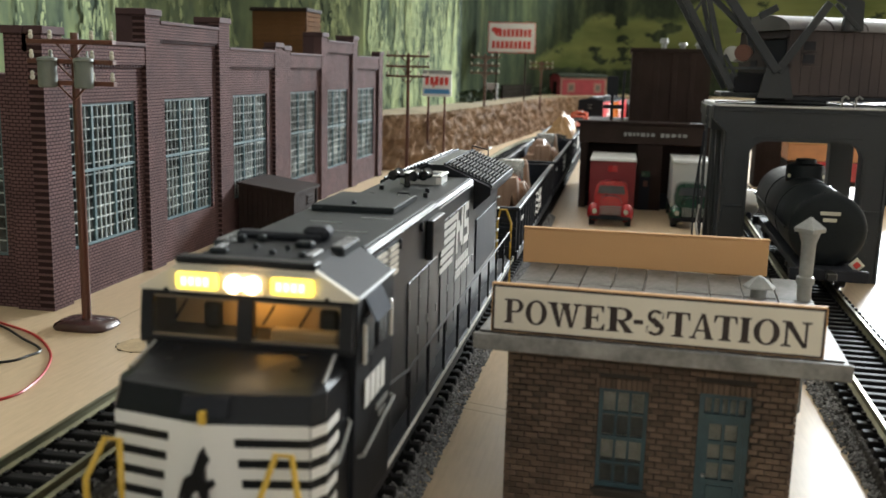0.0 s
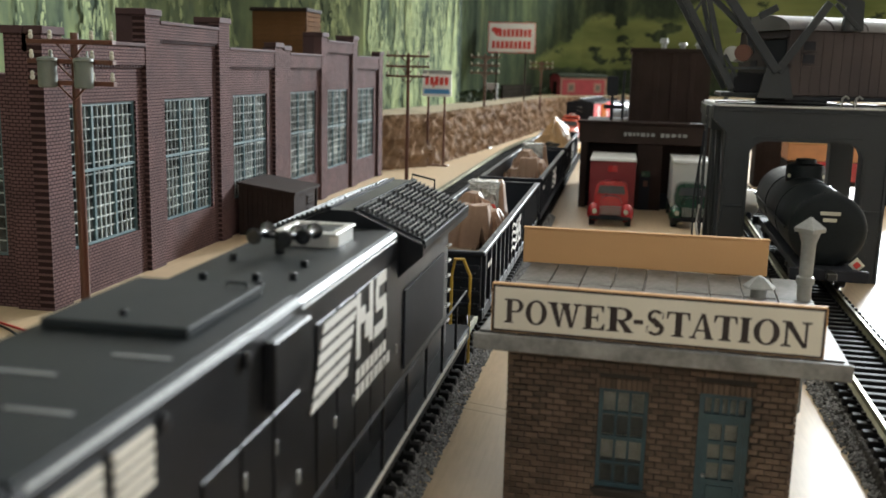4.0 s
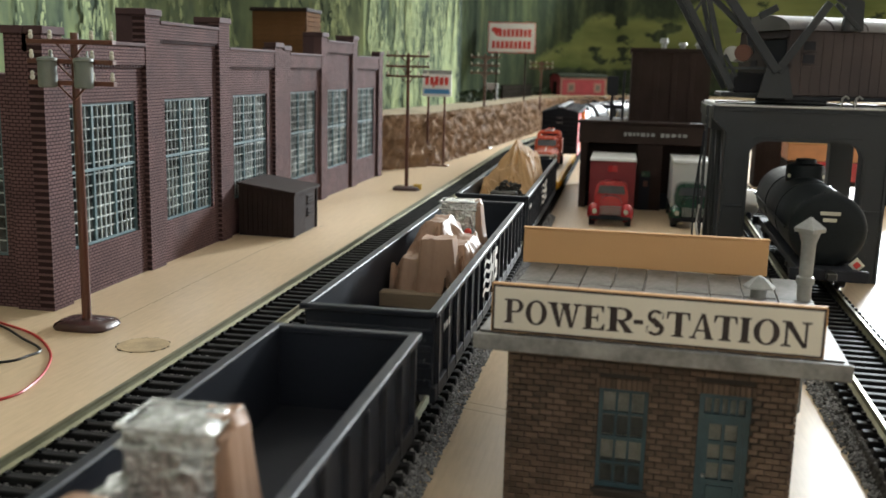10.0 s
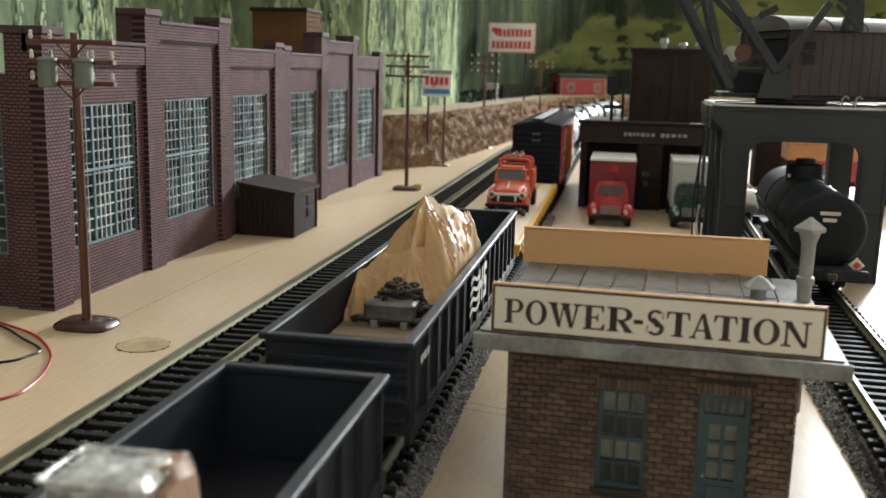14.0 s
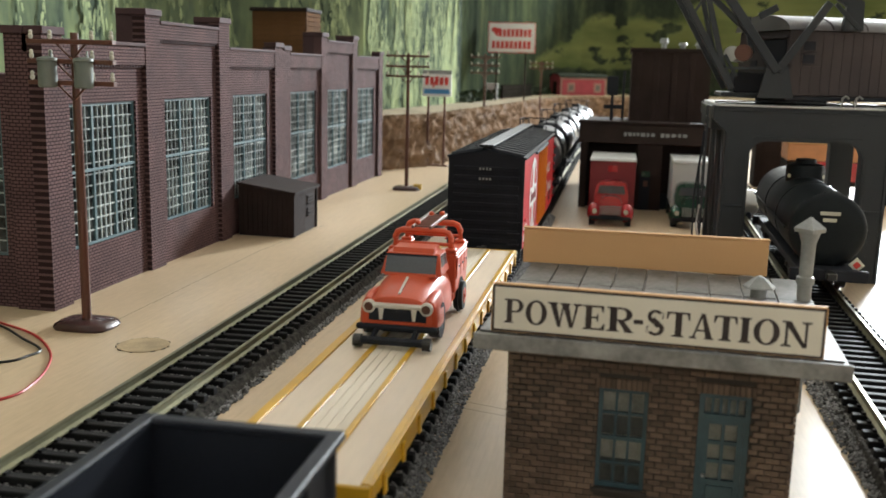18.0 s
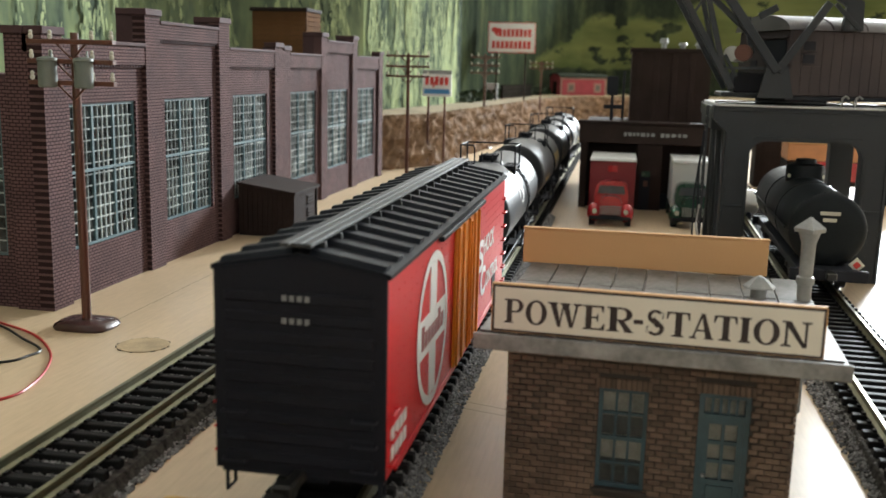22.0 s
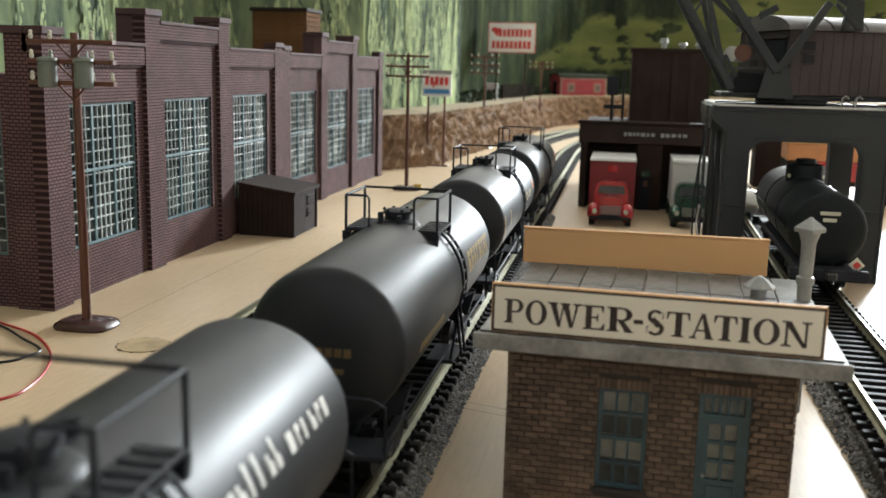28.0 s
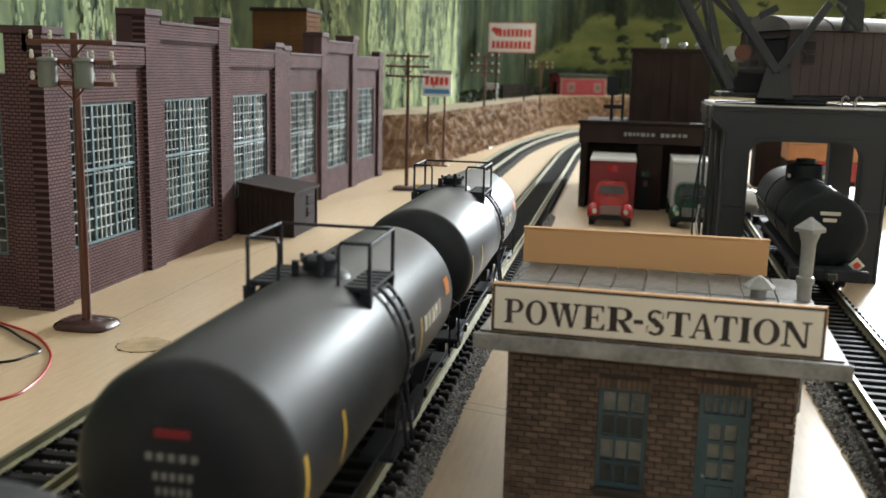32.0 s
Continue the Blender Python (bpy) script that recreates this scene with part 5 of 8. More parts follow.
bar(-62, 136.5, 18, 138.5, 1.1, 24, "top_bar")
bar(8, 130, 20, 118, 0.9, 2, "back_stay")
part("roof_bracket", prism(B(), [(12, 118), (21, 118), (20.5, 131), (16, 134), (6, 140), (2, 137), (13, 129)], "y", 2, 7), M_GANTRY, crane)
bar(-25, 124, -17, 128.5, 1.6, 6, "exhaust_pipe")
bar(-40, 106, -34, 96, 0.8, 0, "link")
bar(-30, 124, -27, 107, 1.4, 8, "gear_post")

# ---- old tank car under the crane ----
RT = math.radians(1.5)


def on_right(y):
    return RIGHT_TRACK_X + (y - 250) * math.tan(RT)


def bogie(parent, y, half=9.2, gauge=8.3, wheel=5.3, spread=11.0, base=RAIL_TOP):
    """A two-axle bogie: side frames, bolster and turning wheelsets."""
    b = part("bogie", box(B(), -gauge + 1.5, gauge - 1.5, y - 2.0, y + 2.0, base + 4.0, base + 8.6, 0.4), M_BLACKMATT, parent)
    for s in (-1, 1):
        f = prism(B(), [(y - spread - 1.5, base + 5.0), (y - spread - 1.5, base + 7.4), (y - 4, base + 8.2), (y + 4, base + 8.2), (y + spread + 1.5, base + 7.4), (y + spread + 1.5, base + 5.0),
                        (y + spread - 3, base + 4.8), (y + 4, base + 2.2), (y - 4, base + 2.2), (y - spread + 3, base + 4.8)], "x", s * (half + 0.8), s * (half + 2.4))
        part("side_frame", f, M_BLACKMATT, b)
        for k in (-1.6, 0, 1.6):
            part("spring", cyl(B(), (s * (half + 2.2), y + k, base + 2.6), (s * (half + 2.2), y + k, base + 6.4), 0.6, seg=6), M_STEEL, b)
        for e in (-1, 1):
            part("axle_box", box(B(), min(s * (half + 2.0), s * (half + 3.2)), max(s * (half + 2.0), s * (half + 3.2)), y + e * spread * 0.82 - 1.2, y + e * spread * 0.82 + 1.2, base + 4.4, base + 6.8, 0.2), M_STEEL, b)
    for e in (-1, 1):
        yy = y + e * spread * 0.82
        w = cyl(B(), (-gauge - 0.6, yy, base + wheel), (gauge + 0.6, yy, base + wheel), 0.8, seg=8)
        for s in (-1, 1):
            cyl(w, (s * (gauge - 1.4), yy, base + wheel), (s * (gauge + 1.0), yy, base + wheel), wheel, seg=20)
            cyl(w, (s * (gauge - 2.0), yy, base + wheel), (s * (gauge - 1.4), yy, base + wheel), wheel + 0.6, seg=20)
        part("wheelset", w, M_STEEL, b)
    return b


def coupler(parent, y, d, z=RAIL_TOP + 9.2):
    bm = box(B(), -1.2, 1.2, min(y, y + d * 8), max(y, y + d * 8), z - 1.2, z + 1.2, 0.3)
    box(bm, -2.6, 1.6, min(y + d * 6, y + d * 10), max(y + d * 6, y + d * 10), z - 1.7, z + 1.7, 0.5)
    return part("coupler", bm, M_STEEL, parent)


M_TANKOLD = mat("old_tank_black", (0.012, 0.015, 0.017), 0.45, spec=0.14, spread=0.4, scale=300, fine=4000, bump=0.08)
old = thing("tank_car", on_right(485) + 3.0, 485, 0, -1.5, "old black riveted tank car with expansion dome", "rail car")
ZC, RO = 33.4, 15.8
part("tank", lathe(B(), [(9, -66.5), (13.5, -65.6), (RO - 0.4, -64.2), (RO, -63), (RO, 63), (RO - 0.4, 64.2), (13.5, 65.6), (9, 66.5)], (0, 0, ZC), "y", 40), M_TANKOLD, old, smooth=True)
bm = B()
for k in range(44):
    a = 2 * math.pi * k / 44
    for y in (-62.6, 62.0):
        ball(bm, (math.cos(a) * RO, y, ZC + math.sin(a) * RO), 0.42, u=6, v=4)
part("rivets", bm, M_TANKOLD, old)
for y in (-21, 21):
    part("tank_band", lathe(B(), [(RO + 0.35, y - 1), (RO + 0.35, y + 1)], (0, 0, ZC), "y", 40), M_TANKOLD, old)
d = part("dome", lathe(B(), [(9.0, ZC + 12), (9.0, ZC + 20.0), (8.4, ZC + 21.2), (5, ZC + 22), (4.6, ZC + 24), (1, ZC + 24.4)], (0, 8, 0), "z", 26), M_TANKOLD, old, smooth=True)
for a in (-150, -30):
    part("dome_marker", cyl(B(), (8.9 * math.cos(radians(a)), 8 + 8.9 * math.sin(radians(a)), ZC + 16), (9.4 * math.cos(radians(a)), 8 + 9.4 * math.sin(radians(a)), ZC + 16), 1.0), M_INSUL, d)
part("underframe", box(B(), -12.5, 12.5, -74, 74, 15.6, 18.6, 0.4), M_BLACKMATT, old)
part("end_beam", box(B(), -15.5, 15.5, -76.5, -73.5, 14.2, 19.0, 0.4), M_BLACKMATT, old)
part("end_beam", box(B(), -15.5, 15.5, 73.5, 76.5, 14.2, 19.0, 0.4), M_BLACKMATT, old)
for w, z in ((8.0, 40.2), (5.4, 37.4)):
    part("lettering_bar", box(B(), -w / 2, w / 2, -67.0, -66.4, z, z + 1.5, 0.05), M_INSUL, old)
for k in range(4):
    part("small_print", box(B(), -7 + k, 7 - k, -66.2, -65.2, 29.5 - k * 1.6, 30.2 - k * 1.6), mat("faded_small_print", (0.2, 0.2, 0.2), 0.6), old)
pc = part("placard", box(B(), -2.3, 2.3, -0.3, 0.3, -2.3, 2.3, 0.1), M_INSUL, old, "white and red diamond placard")
pc.matrix_basis = mm_at(11.5, -70, 20.5, 0, 45, 0)
part("placard_mark", box(B(), -1.2, 1.2, -0.5, -0.3, -1.2, 1.2), M_SIGNRED, pc)
part("grab_rail", tube(B(), [(-RO - 1, -60, ZC), (-RO - 1, 60, ZC)], 0.4, 6), M_TANKOLD, old)
part("grab_rail", tube(B(), [(RO + 1, -60, ZC), (RO + 1, 60, ZC)], 0.4, 6), M_TANKOLD, old)
for y in (-50, 50):
    bogie(old, y)
coupler(old, -76, -1), coupler(old, 76, 1)

# parked freight car, a brown block added for the crane's rear leg, a small tank
of = thing("orange_freight_car", 170, 800, 0, 0, "orange freight car with dark brown lower side", "rail car")
part("body", box(B(), -42, 70, -16, 16, 33, 46, 0.5), mat("faded_orange", (0.70, 0.30, 0.12), 0.5, spread=0.2), of)
part("lower_side", box(B(), -42, 70, -15, 16, 14, 33, 0.5), M_DARKBROWN, of)
part("red_panel", box(B(), -30, 70, -16, -15, 18, 32.5, 0.3), M_TRUCKRED, of)
part("roof", box(B(), -43, 71, -17, 17, 46, 48, 0.5), M_SANDCARD, of)
for x in (-32, 48):
    part("bogie", box(B(), x - 14, x + 14, -9, 9, 0, 14, 0.8), M_BLACKMATT, of)
hut = thing("brown_hut", 132, 900, 0, 0, "tall dark brown block added behind the crane in place of its rear leg", "hut")
part("wall", box(B(), -14.5, 14.5, -14, 14, 0, 62, 0.5), M_DARKBROWN, hut)
for k in range(7):
    part("plank", box(B(), -14.2 + k * 4.1, -10.4 + k * 4.1, -14.6, -14, 1, 61, 0.2), M_DARKBROWN, hut)
part("roof", box(B(), -15.5, 15.5, -15.5, 15, 62, 64, 0.5), M_DARKBROWN, hut)
silver = thing("silver_tank", 76, 640, 0, 0, "small shiny metal storage tank behind the crane", "tank")
part("shell", lathe(B(), [(2, -14), (7, -12), (8.2, -9), (8.2, 9), (7, 12), (2, 14)], (0, 0, 17), "x", 20), M_SILVER, silver, smooth=True)
for x in (-7, 7):
    part("saddle", box(B(), x - 1.5, x + 1.5, -6, 6, 0, 11, 0.3), M_BLACKMATT, silver)

# ---- loose things on the board ----
def wire(name, pts, material, label):
    """A wire that lies in a smooth curve on the board."""
    ps = [Vector(p) for p in pts]
    out = []
    for i in range(len(ps) - 1):
        p0, p1, p2, p3 = ps[max(i - 1, 0)], ps[i], ps[i + 1], ps[min(i + 2, len(ps) - 1)]
        for k in range(6):
            t = k / 6
            out.append(0.5 * (2 * p1 + (p2 - p0) * t + (2 * p0 - 5 * p1 + 4 * p2 - p3) * t * t + (3 * p1 - p0 - 3 * p2 + p3) * t ** 3))
    out.append(ps[-1])
    return tagged(part(name, tube(B(), out, 0.45, 6), material, None, "", True), label, "wire")


wire("red_wire", [(-300, 345, 0.4), (-250, 322, 0.5), (-220.4, 307, 0.6), (-199.6, 296.3, 0.5), (-184, 281.3, 0.4), (-175.2, 267.4, 0.4), (-168.7, 249, 0.4), (-169.7, 234.3, 0.4), (-190, 215, 0.4), (-230, 205, 0.4)], M_WIRERED, "thin red wire looped on the baseboard")
wire("black_wire", [(-300, 338, 0.4), (-250, 318, 0.5), (-218, 303.6, 0.6), (-200.4, 290.8, 0.6), (-187, 281, 0.5), (-186.5, 274, 0.4), (-191, 265, 0.4), (-215, 256, 0.4), (-260, 250, 0.4)], M_WIREBLACK, "thin black wire beside the red one")
plug = tagged(part("wooden_plug", lathe(B(), [(8.8, 0.0), (8.8, 0.22), (8.3, 0.3)], (-157.4, 295.5, 0), seg=32), mat("plug_wood", (0.50, 0.37, 0.21), 0.7, spread=0.55, scale=900)), "round plywood plug set in the baseboard", "plug")
ring = []
for k in range(11):
    a0 = radians(k * 33 + (k * k % 7) * 4)
    ring.append([(-157.4 + 9.0 * math.cos(a0 + u * 0.05), 295.5 + 9.0 * math.sin(a0 + u * 0.05), 0.05) for u in range(3 + k % 4)])
bm = B()
for pts in ring:
    tube(bm, pts, 0.22, 5)
tagged(part("plug_gap", bm, M_BLACKMATT), "dark broken gap round the plywood plug", "gap")
bm = B()
for x0, y0, x1, y1 in ((-182.5, 322, -182.6, 470), (-182.6, 470, -176, 560), (-44, 268, -24, 262), (-43, 262, -26, 257.5)):
    d = Vector((x1 - x0, y1 - y0)).normalized() * 0.16
    vs = [bm.verts.new(p) for p in ((x0 - d.y, y0 + d.x, 0.06), (x0 + d.y, y0 - d.x, 0.06), (x1 + d.y, y1 - d.x, 0.06), (x1 - d.y, y1 + d.x, 0.06))]
    bm.faces.new(vs)
bmesh.ops.recalc_face_normals(bm, faces=bm.faces[:])
tagged(part("board_lines", bm, mat("grey_pencil", (0.30, 0.23, 0.15), 0.7, spread=0.5, scale=900)), "faint joint and pencil lines on the baseboard", "", "", "structure")
rr = random.Random(21)
bm = B()
for k in range(70):
    y = 150 + k * 6.2 + rr.uniform(-2, 2)
    x = SIDE_X - 14.5 - abs(rr.gauss(0, 0.8))
    box(bm, x - rr.uniform(0.2, 0.7), x + rr.uniform(0.2, 0.6), y - rr.uniform(0.3, 2.2), y + rr.uniform(0.3, 2.2), 0.0, 0.25)
tagged(part("ballast_crumbs", bm, M_BALLAST), "dark crumbs of ballast beside the siding", "crumbs", "", "stuff")
# ---- the train: each car's origin is on the line under its middle, its front towards -y ----
CARS = []


def car(name, front, length, label, category="rail car", group=""):
    t = thing(name, 0, 0, 0, 0, label, category, group)
    CARS.append((t, front, length))
    return t


# locomotive ------------------------------------------------------------
LF, LL = 97.0, 270.0
loco = car("locomotive", LF, LL, "black diesel locomotive with white nose stripes and lit headlights", "locomotive")
H0 = -LL / 2


def L(y):
    """From the pilot face backwards."""
    return H0 + y


part("frame", box(B(), -16.5, 16.5, L(3), L(264), 17.0, 21.0, 0.4), M_BLACKMATT, loco)
for s in (-1, 1):
    part("sill_stripe", box(B(), min(s * 16.5, s * 16.75), max(s * 16.5, s * 16.75), L(24), L(258), 19.4, 20.4), M_WHITE, loco)
part("fuel_tank", box(B(), -14.5, 14.5, L(96), L(162), 10.5, 17.0, 2.0), M_BLACKMATT, loco)
# low nose: a front that comes to a blunt keel, a black brow above the stripes and a sloping top
NW = 17.0


def nose_ring(z, keel, corner, back, w):
    """One level of the nose, from the rear edge round the front to the other rear edge."""
    return [(-w, L(26), z), (-w, L(back), z), (-w + 1.6, L(corner), z), (0, L(keel), z), (w - 1.6, L(corner), z), (w, L(back), z), (w, L(26), z)]


RINGS = (nose_ring(21, 8.4, 11.4, 14.4, NW), nose_ring(44.4, 8.0, 11.0, 14.0, NW), nose_ring(48.2, 9.8, 12.8, 15.4, NW - 0.3), nose_ring(48.9, 12.4, 14.8, 16.6, NW - 1.2), nose_ring(51.6, 25.0, 25.2, 25.5, NW - 1.8))
bm = B()
rv = [[bm.verts.new(p) for p in r] for r in RINGS]
for lo, hi in zip(rv, rv[1:]):
    for k in range(6):
        bm.faces.new((lo[k], lo[k + 1], hi[k + 1], hi[k]))
    bm.faces.new((lo[6], lo[0], hi[0], hi[6]))
bm.faces.new(rv[-1]), bm.faces.new(rv[0][::-1])
bmesh.ops.recalc_face_normals(bm, faces=bm.faces[:])
nose = part("nose", bm, M_LOCOBLACK, loco)


def on_nose(x, z):
    """Where the striped front lies, in y, just proud of the paint."""
    u = min(abs(x) / (NW - 1.6), 1.0)
    f = (z - 21) / 23.4
    return L(8.4 - 0.4 * f + 3.0 * u) - 0.16


def front_patch(name, x0, x1, z0, z1, material, lift=0.0):
    """A painted strip on the nose that follows its sweep."""
    bm = B()
    cols = [x0 + (x1 - x0) * k / 6 for k in range(7)]
    rows = [[bm.verts.new((x, on_nose(x, z) - lift, z)) for x in cols] for z in (z0, z1)]
    deep = [[bm.verts.new((x, on_nose(x, z) + 0.5, z)) for x in cols] for z in (z0, z1)]
    for k in range(6):
        bm.faces.new((rows[0][k], rows[0][k + 1], rows[1][k + 1], rows[1][k]))
        bm.faces.new((rows[1][k], rows[1][k + 1], deep[1][k + 1], deep[1][k]))
        bm.faces.new((rows[0][k + 1], rows[0][k], deep[0][k], deep[0][k + 1]))
    return part(name, bm, material, nose)


front_patch("nose_panel", -NW + 1.6, NW - 1.6, 27.2, 44.2, M_WHITE)
for k in range(5):
    z = 28.0 + k * 3.2
    gap = 4.6 + (4 - k) * 0.5
    for s in (-1, 1):
        front_patch("nose_stripe", s * gap if s > 0 else -NW + 1.6, NW - 1.6 if s > 0 else -gap - 1.2, z, z + 1.35, M_LOCOBLACK, 0.06)
        xa, ya, xb, yb = s * (NW - 1.6), 11.2, s * NW, 14.2
        bm = B()
        vs = [[bm.verts.new((x + s * 0.12, L(y) - 0.12, zz)) for x, y in ((xa, ya), (xb, yb), (xb, 19.2 + k * 0.3))] for zz in (z + 1.4, z + 3.1)]
        for q in range(2):
            bm.faces.new((vs[0][q], vs[0][q + 1], vs[1][q + 1], vs[1][q]))
        bmesh.ops.recalc_face_normals(bm, faces=bm.faces[:])
        part("corner_stripe", bm, M_WHITE, nose)
part("emblem", prism(B(), [(x * 0.72 - 0.8, 31.0 + (z - 24) * 0.86) for x, z in ((-3.4, 24.0), (-2.2, 24.0), (-1.2, 27.0), (0.2, 27.6), (1.5, 24.0), (2.4, 24.2), (2.2, 27.6), (3.6, 28.6), (3.2, 29.6), (1.8, 29.2), (1.7, 31.6), (2.6, 33.2), (1.9, 34.0), (1.4, 35.4), (0.6, 34.4), (-0.4, 32.2), (-1.2, 30.4), (-2.8, 29.6), (-3.6, 27.6), (-4.2, 25.6), (-3.6, 25.4), (-2.9, 27.2))], "y", L(7.3), L(8.2)), M_LOCOBLACK, nose, "rearing dark emblem")
part("headlight_bracket", box(B(), -0.6, 0.6, L(7.5), L(9.2), 44.2, 46.2, 0.2), M_YELLOW, nose)
part("nose_door", prism(B(), [(L(9.2), 45.2), (L(10.4), 47.8), (L(9.5), 48.0), (L(8.2), 45.4)], "x", -3.6, 3.6), M_BLACKMATT, nose)
M_EDGE = mat("worn_pale_edge", (0.30, 0.31, 0.32), 0.4, spread=0.4, scale=900)
for s in (-1, 1):
    part("nose_edge", tube(B(), [(s * (NW - 1.3), L(16.6), 49.0), (s * (NW - 1.8), L(25.0), 51.5)], 0.32, 6), M_EDGE, nose)
    part("nose_rail", tube(B(), [(s * (NW + 0.2), L(16), 36), (s * (NW + 0.9), L(17), 36.4), (s * (NW + 0.9), L(24), 40.4), (s * (NW + 0.2), L(25), 40.4)], 0.32, 6), M_LEAD, nose)
    for y, z in ((19, 49.6), (22.6, 50.7)):
        part("nose_hook", cyl(B(), (s * 10.5, L(y), z - 0.4), (s * 10.5, L(y), z + 0.6), 0.7, seg=8), M_BLACKMATT, nose)
M_GLOSSBLACK = mat("gloss_black_casting", (0.012, 0.013, 0.016), 0.2, spread=0.2)
M_GREYVISOR = mat("grey_sunshade", (0.10, 0.11, 0.13), 0.85, spec=0.08, spread=0.15)
# cab: a shell that is open behind the windscreen
CW = 18.2
CY1 = 51.0
M_CABBLACK = mat("flat_black_cab", (0.013, 0.014, 0.017), 0.6, spec=0.15, spread=0.3, scale=300, fine=5000)
shell = [(-CW + 0.6, 21), (CW - 0.6, 21), (CW, 57.0), (CW, 59.6), (CW - 7.6, 64.6), (CW - 8.8, 65.2), (-CW + 8.8, 65.2), (-CW + 7.6, 64.6), (-CW, 59.6), (-CW, 57.0)]
cabm = part("cab", prism(B(), shell, "y", L(36), L(CY1)), M_CABBLACK, loco)
part("cab_front_roof", prism(B(), [(-CW, 59.3), (CW, 59.3), (CW, 59.6), (CW - 7.6, 64.6), (CW - 8.8, 65.2), (-CW + 8.8, 65.2), (-CW + 7.6, 64.6), (-CW, 59.6)], "y", L(26.5), L(36)), M_CABBLACK, cabm)
part("cab_front_base", prism(B(), [(-CW + 0.6, 21), (CW - 0.6, 21), (CW - 0.2, 51.4), (-CW + 0.2, 51.4)], "y", L(26.5), L(36)), M_CABBLACK, cabm)
for s in (-1, 1):
    part("cab_cheek", box(B(), min(s * (CW - 1.1), s * CW), max(s * (CW - 1.1), s * CW), L(26.4), L(36), 51.4, 59.3), M_CABBLACK, cabm)
M_CABTAN = mat("amber_cab_lining", (0.55, 0.42, 0.26), 0.6, spread=0.35, scale=300)
part("cab_back_wall", box(B(), -CW + 1.2, CW - 1.2, L(35.6), L(35.95), 51.5, 58.9), M_CABTAN, cabm)
part("cab_lamp", box(B(), -5, 5, L(31), L(33), 58.5, 58.9, 0.1), glow("lit_cab_lamp", (1.0, 0.55, 0.13), 16.0), cabm, "small amber lamp in the cab ceiling")
for x in (-9.0, 11.6):
    part("seat_back", box(B(), x - 1.7, x + 1.7, L(32.5), L(33.6), 51.5, 56.2, 0.6), M_BLACKMATT, cabm)
part("control_desk", box(B(), 3.0, 14.5, L(28), L(30.2), 51.4, 53.6, 0.4), M_CABTAN, cabm)
# windshield brow: one pale panel with number boards and twin headlamps
brow = part("brow", prism(B(), [(-CW - 0.1, 59.6), (CW + 0.1, 59.6), (CW + 0.1, 60.1), (12.6, 63.6), (11.6, 64.3), (-11.6, 64.3), (-12.6, 63.6), (-CW - 0.1, 60.1)], "y", L(25.2), L(26.5)), M_CREAM, cabm, "pale panel above the windscreen")
for s in (-1, 1):
    nb = part("number_board", box(B(), min(s * 4.5, s * 11.6), max(s * 4.5, s * 11.6), L(24.0), L(25.2), 60.2, 63.1, 0.5), M_NUMBERLIGHT, brow, "glowing yellow number board")
    part("board_frame", box(box(B(), min(s * 4.1, s * 11.9), max(s * 4.1, s * 11.9), L(24.3), L(25.2), 63.1, 63.5), min(s * 4.1, s * 11.9), max(s * 4.1, s * 11.9), L(24.3), L(25.2), 59.8, 60.2), M_CREAM, nb)
    for k in range(4):
        x = s * 8.0 - 2.4 + k * 1.25
        part("number_bar", box(B(), x, x + 0.8, L(23.9), L(24.0), 61.0, 62.3), M_LITDIGIT, nb)
    lm = part("headlamp", cyl(B(), (s * 1.55, L(23.5), 61.6), (s * 1.55, L(25.4), 61.6), 1.35, seg=16), M_HEADLAMP, brow, "bright lit headlamp")
    for x in (2.6, 8.0, 13.6):
        part("brow_clip", box(B(), s * x - 0.35, s * x + 0.35, L(24.7), L(25.2), 59.4, 60.1, 0.1), M_LOCOBLACK, brow)
part("headlamp_housing", box(B(), -3.7, 3.7, L(24.3), L(25.2), 59.8, 63.4, 0.6), M_CREAM, brow)
part("roof_lip", box(B(), -CW + 6.4, CW - 6.4, L(24.6), L(28), 64.3, 65.5, 0.3), M_LOCOBLACK, cabm)
# windscreen: dark frame round two panes
bm = B()
box(bm, -CW + 0.3, CW - 0.3, L(24.0), L(26.4), 51.0, 52.3, 0.2), box(bm, -CW + 0.3, CW - 0.3, L(24.9), L(26.4), 58.9, 59.6, 0.2)
for x0, x1 in ((-CW + 0.3, -CW + 2.4), (-1.3, 1.3), (CW - 2.4, CW - 0.3)):
    prism(bm, [(L(24.1), 52.2), (L(26.3), 52.2), (L(26.3), 59.0), (L(25.0), 59.0)], "x", x0, x1)
scr = part("windscreen_frame", bm, M_LOCOBLACK, cabm)
G_SCREEN = glass("cab_windscreen_glass", (0.92, 0.86, 0.74), 0.03)
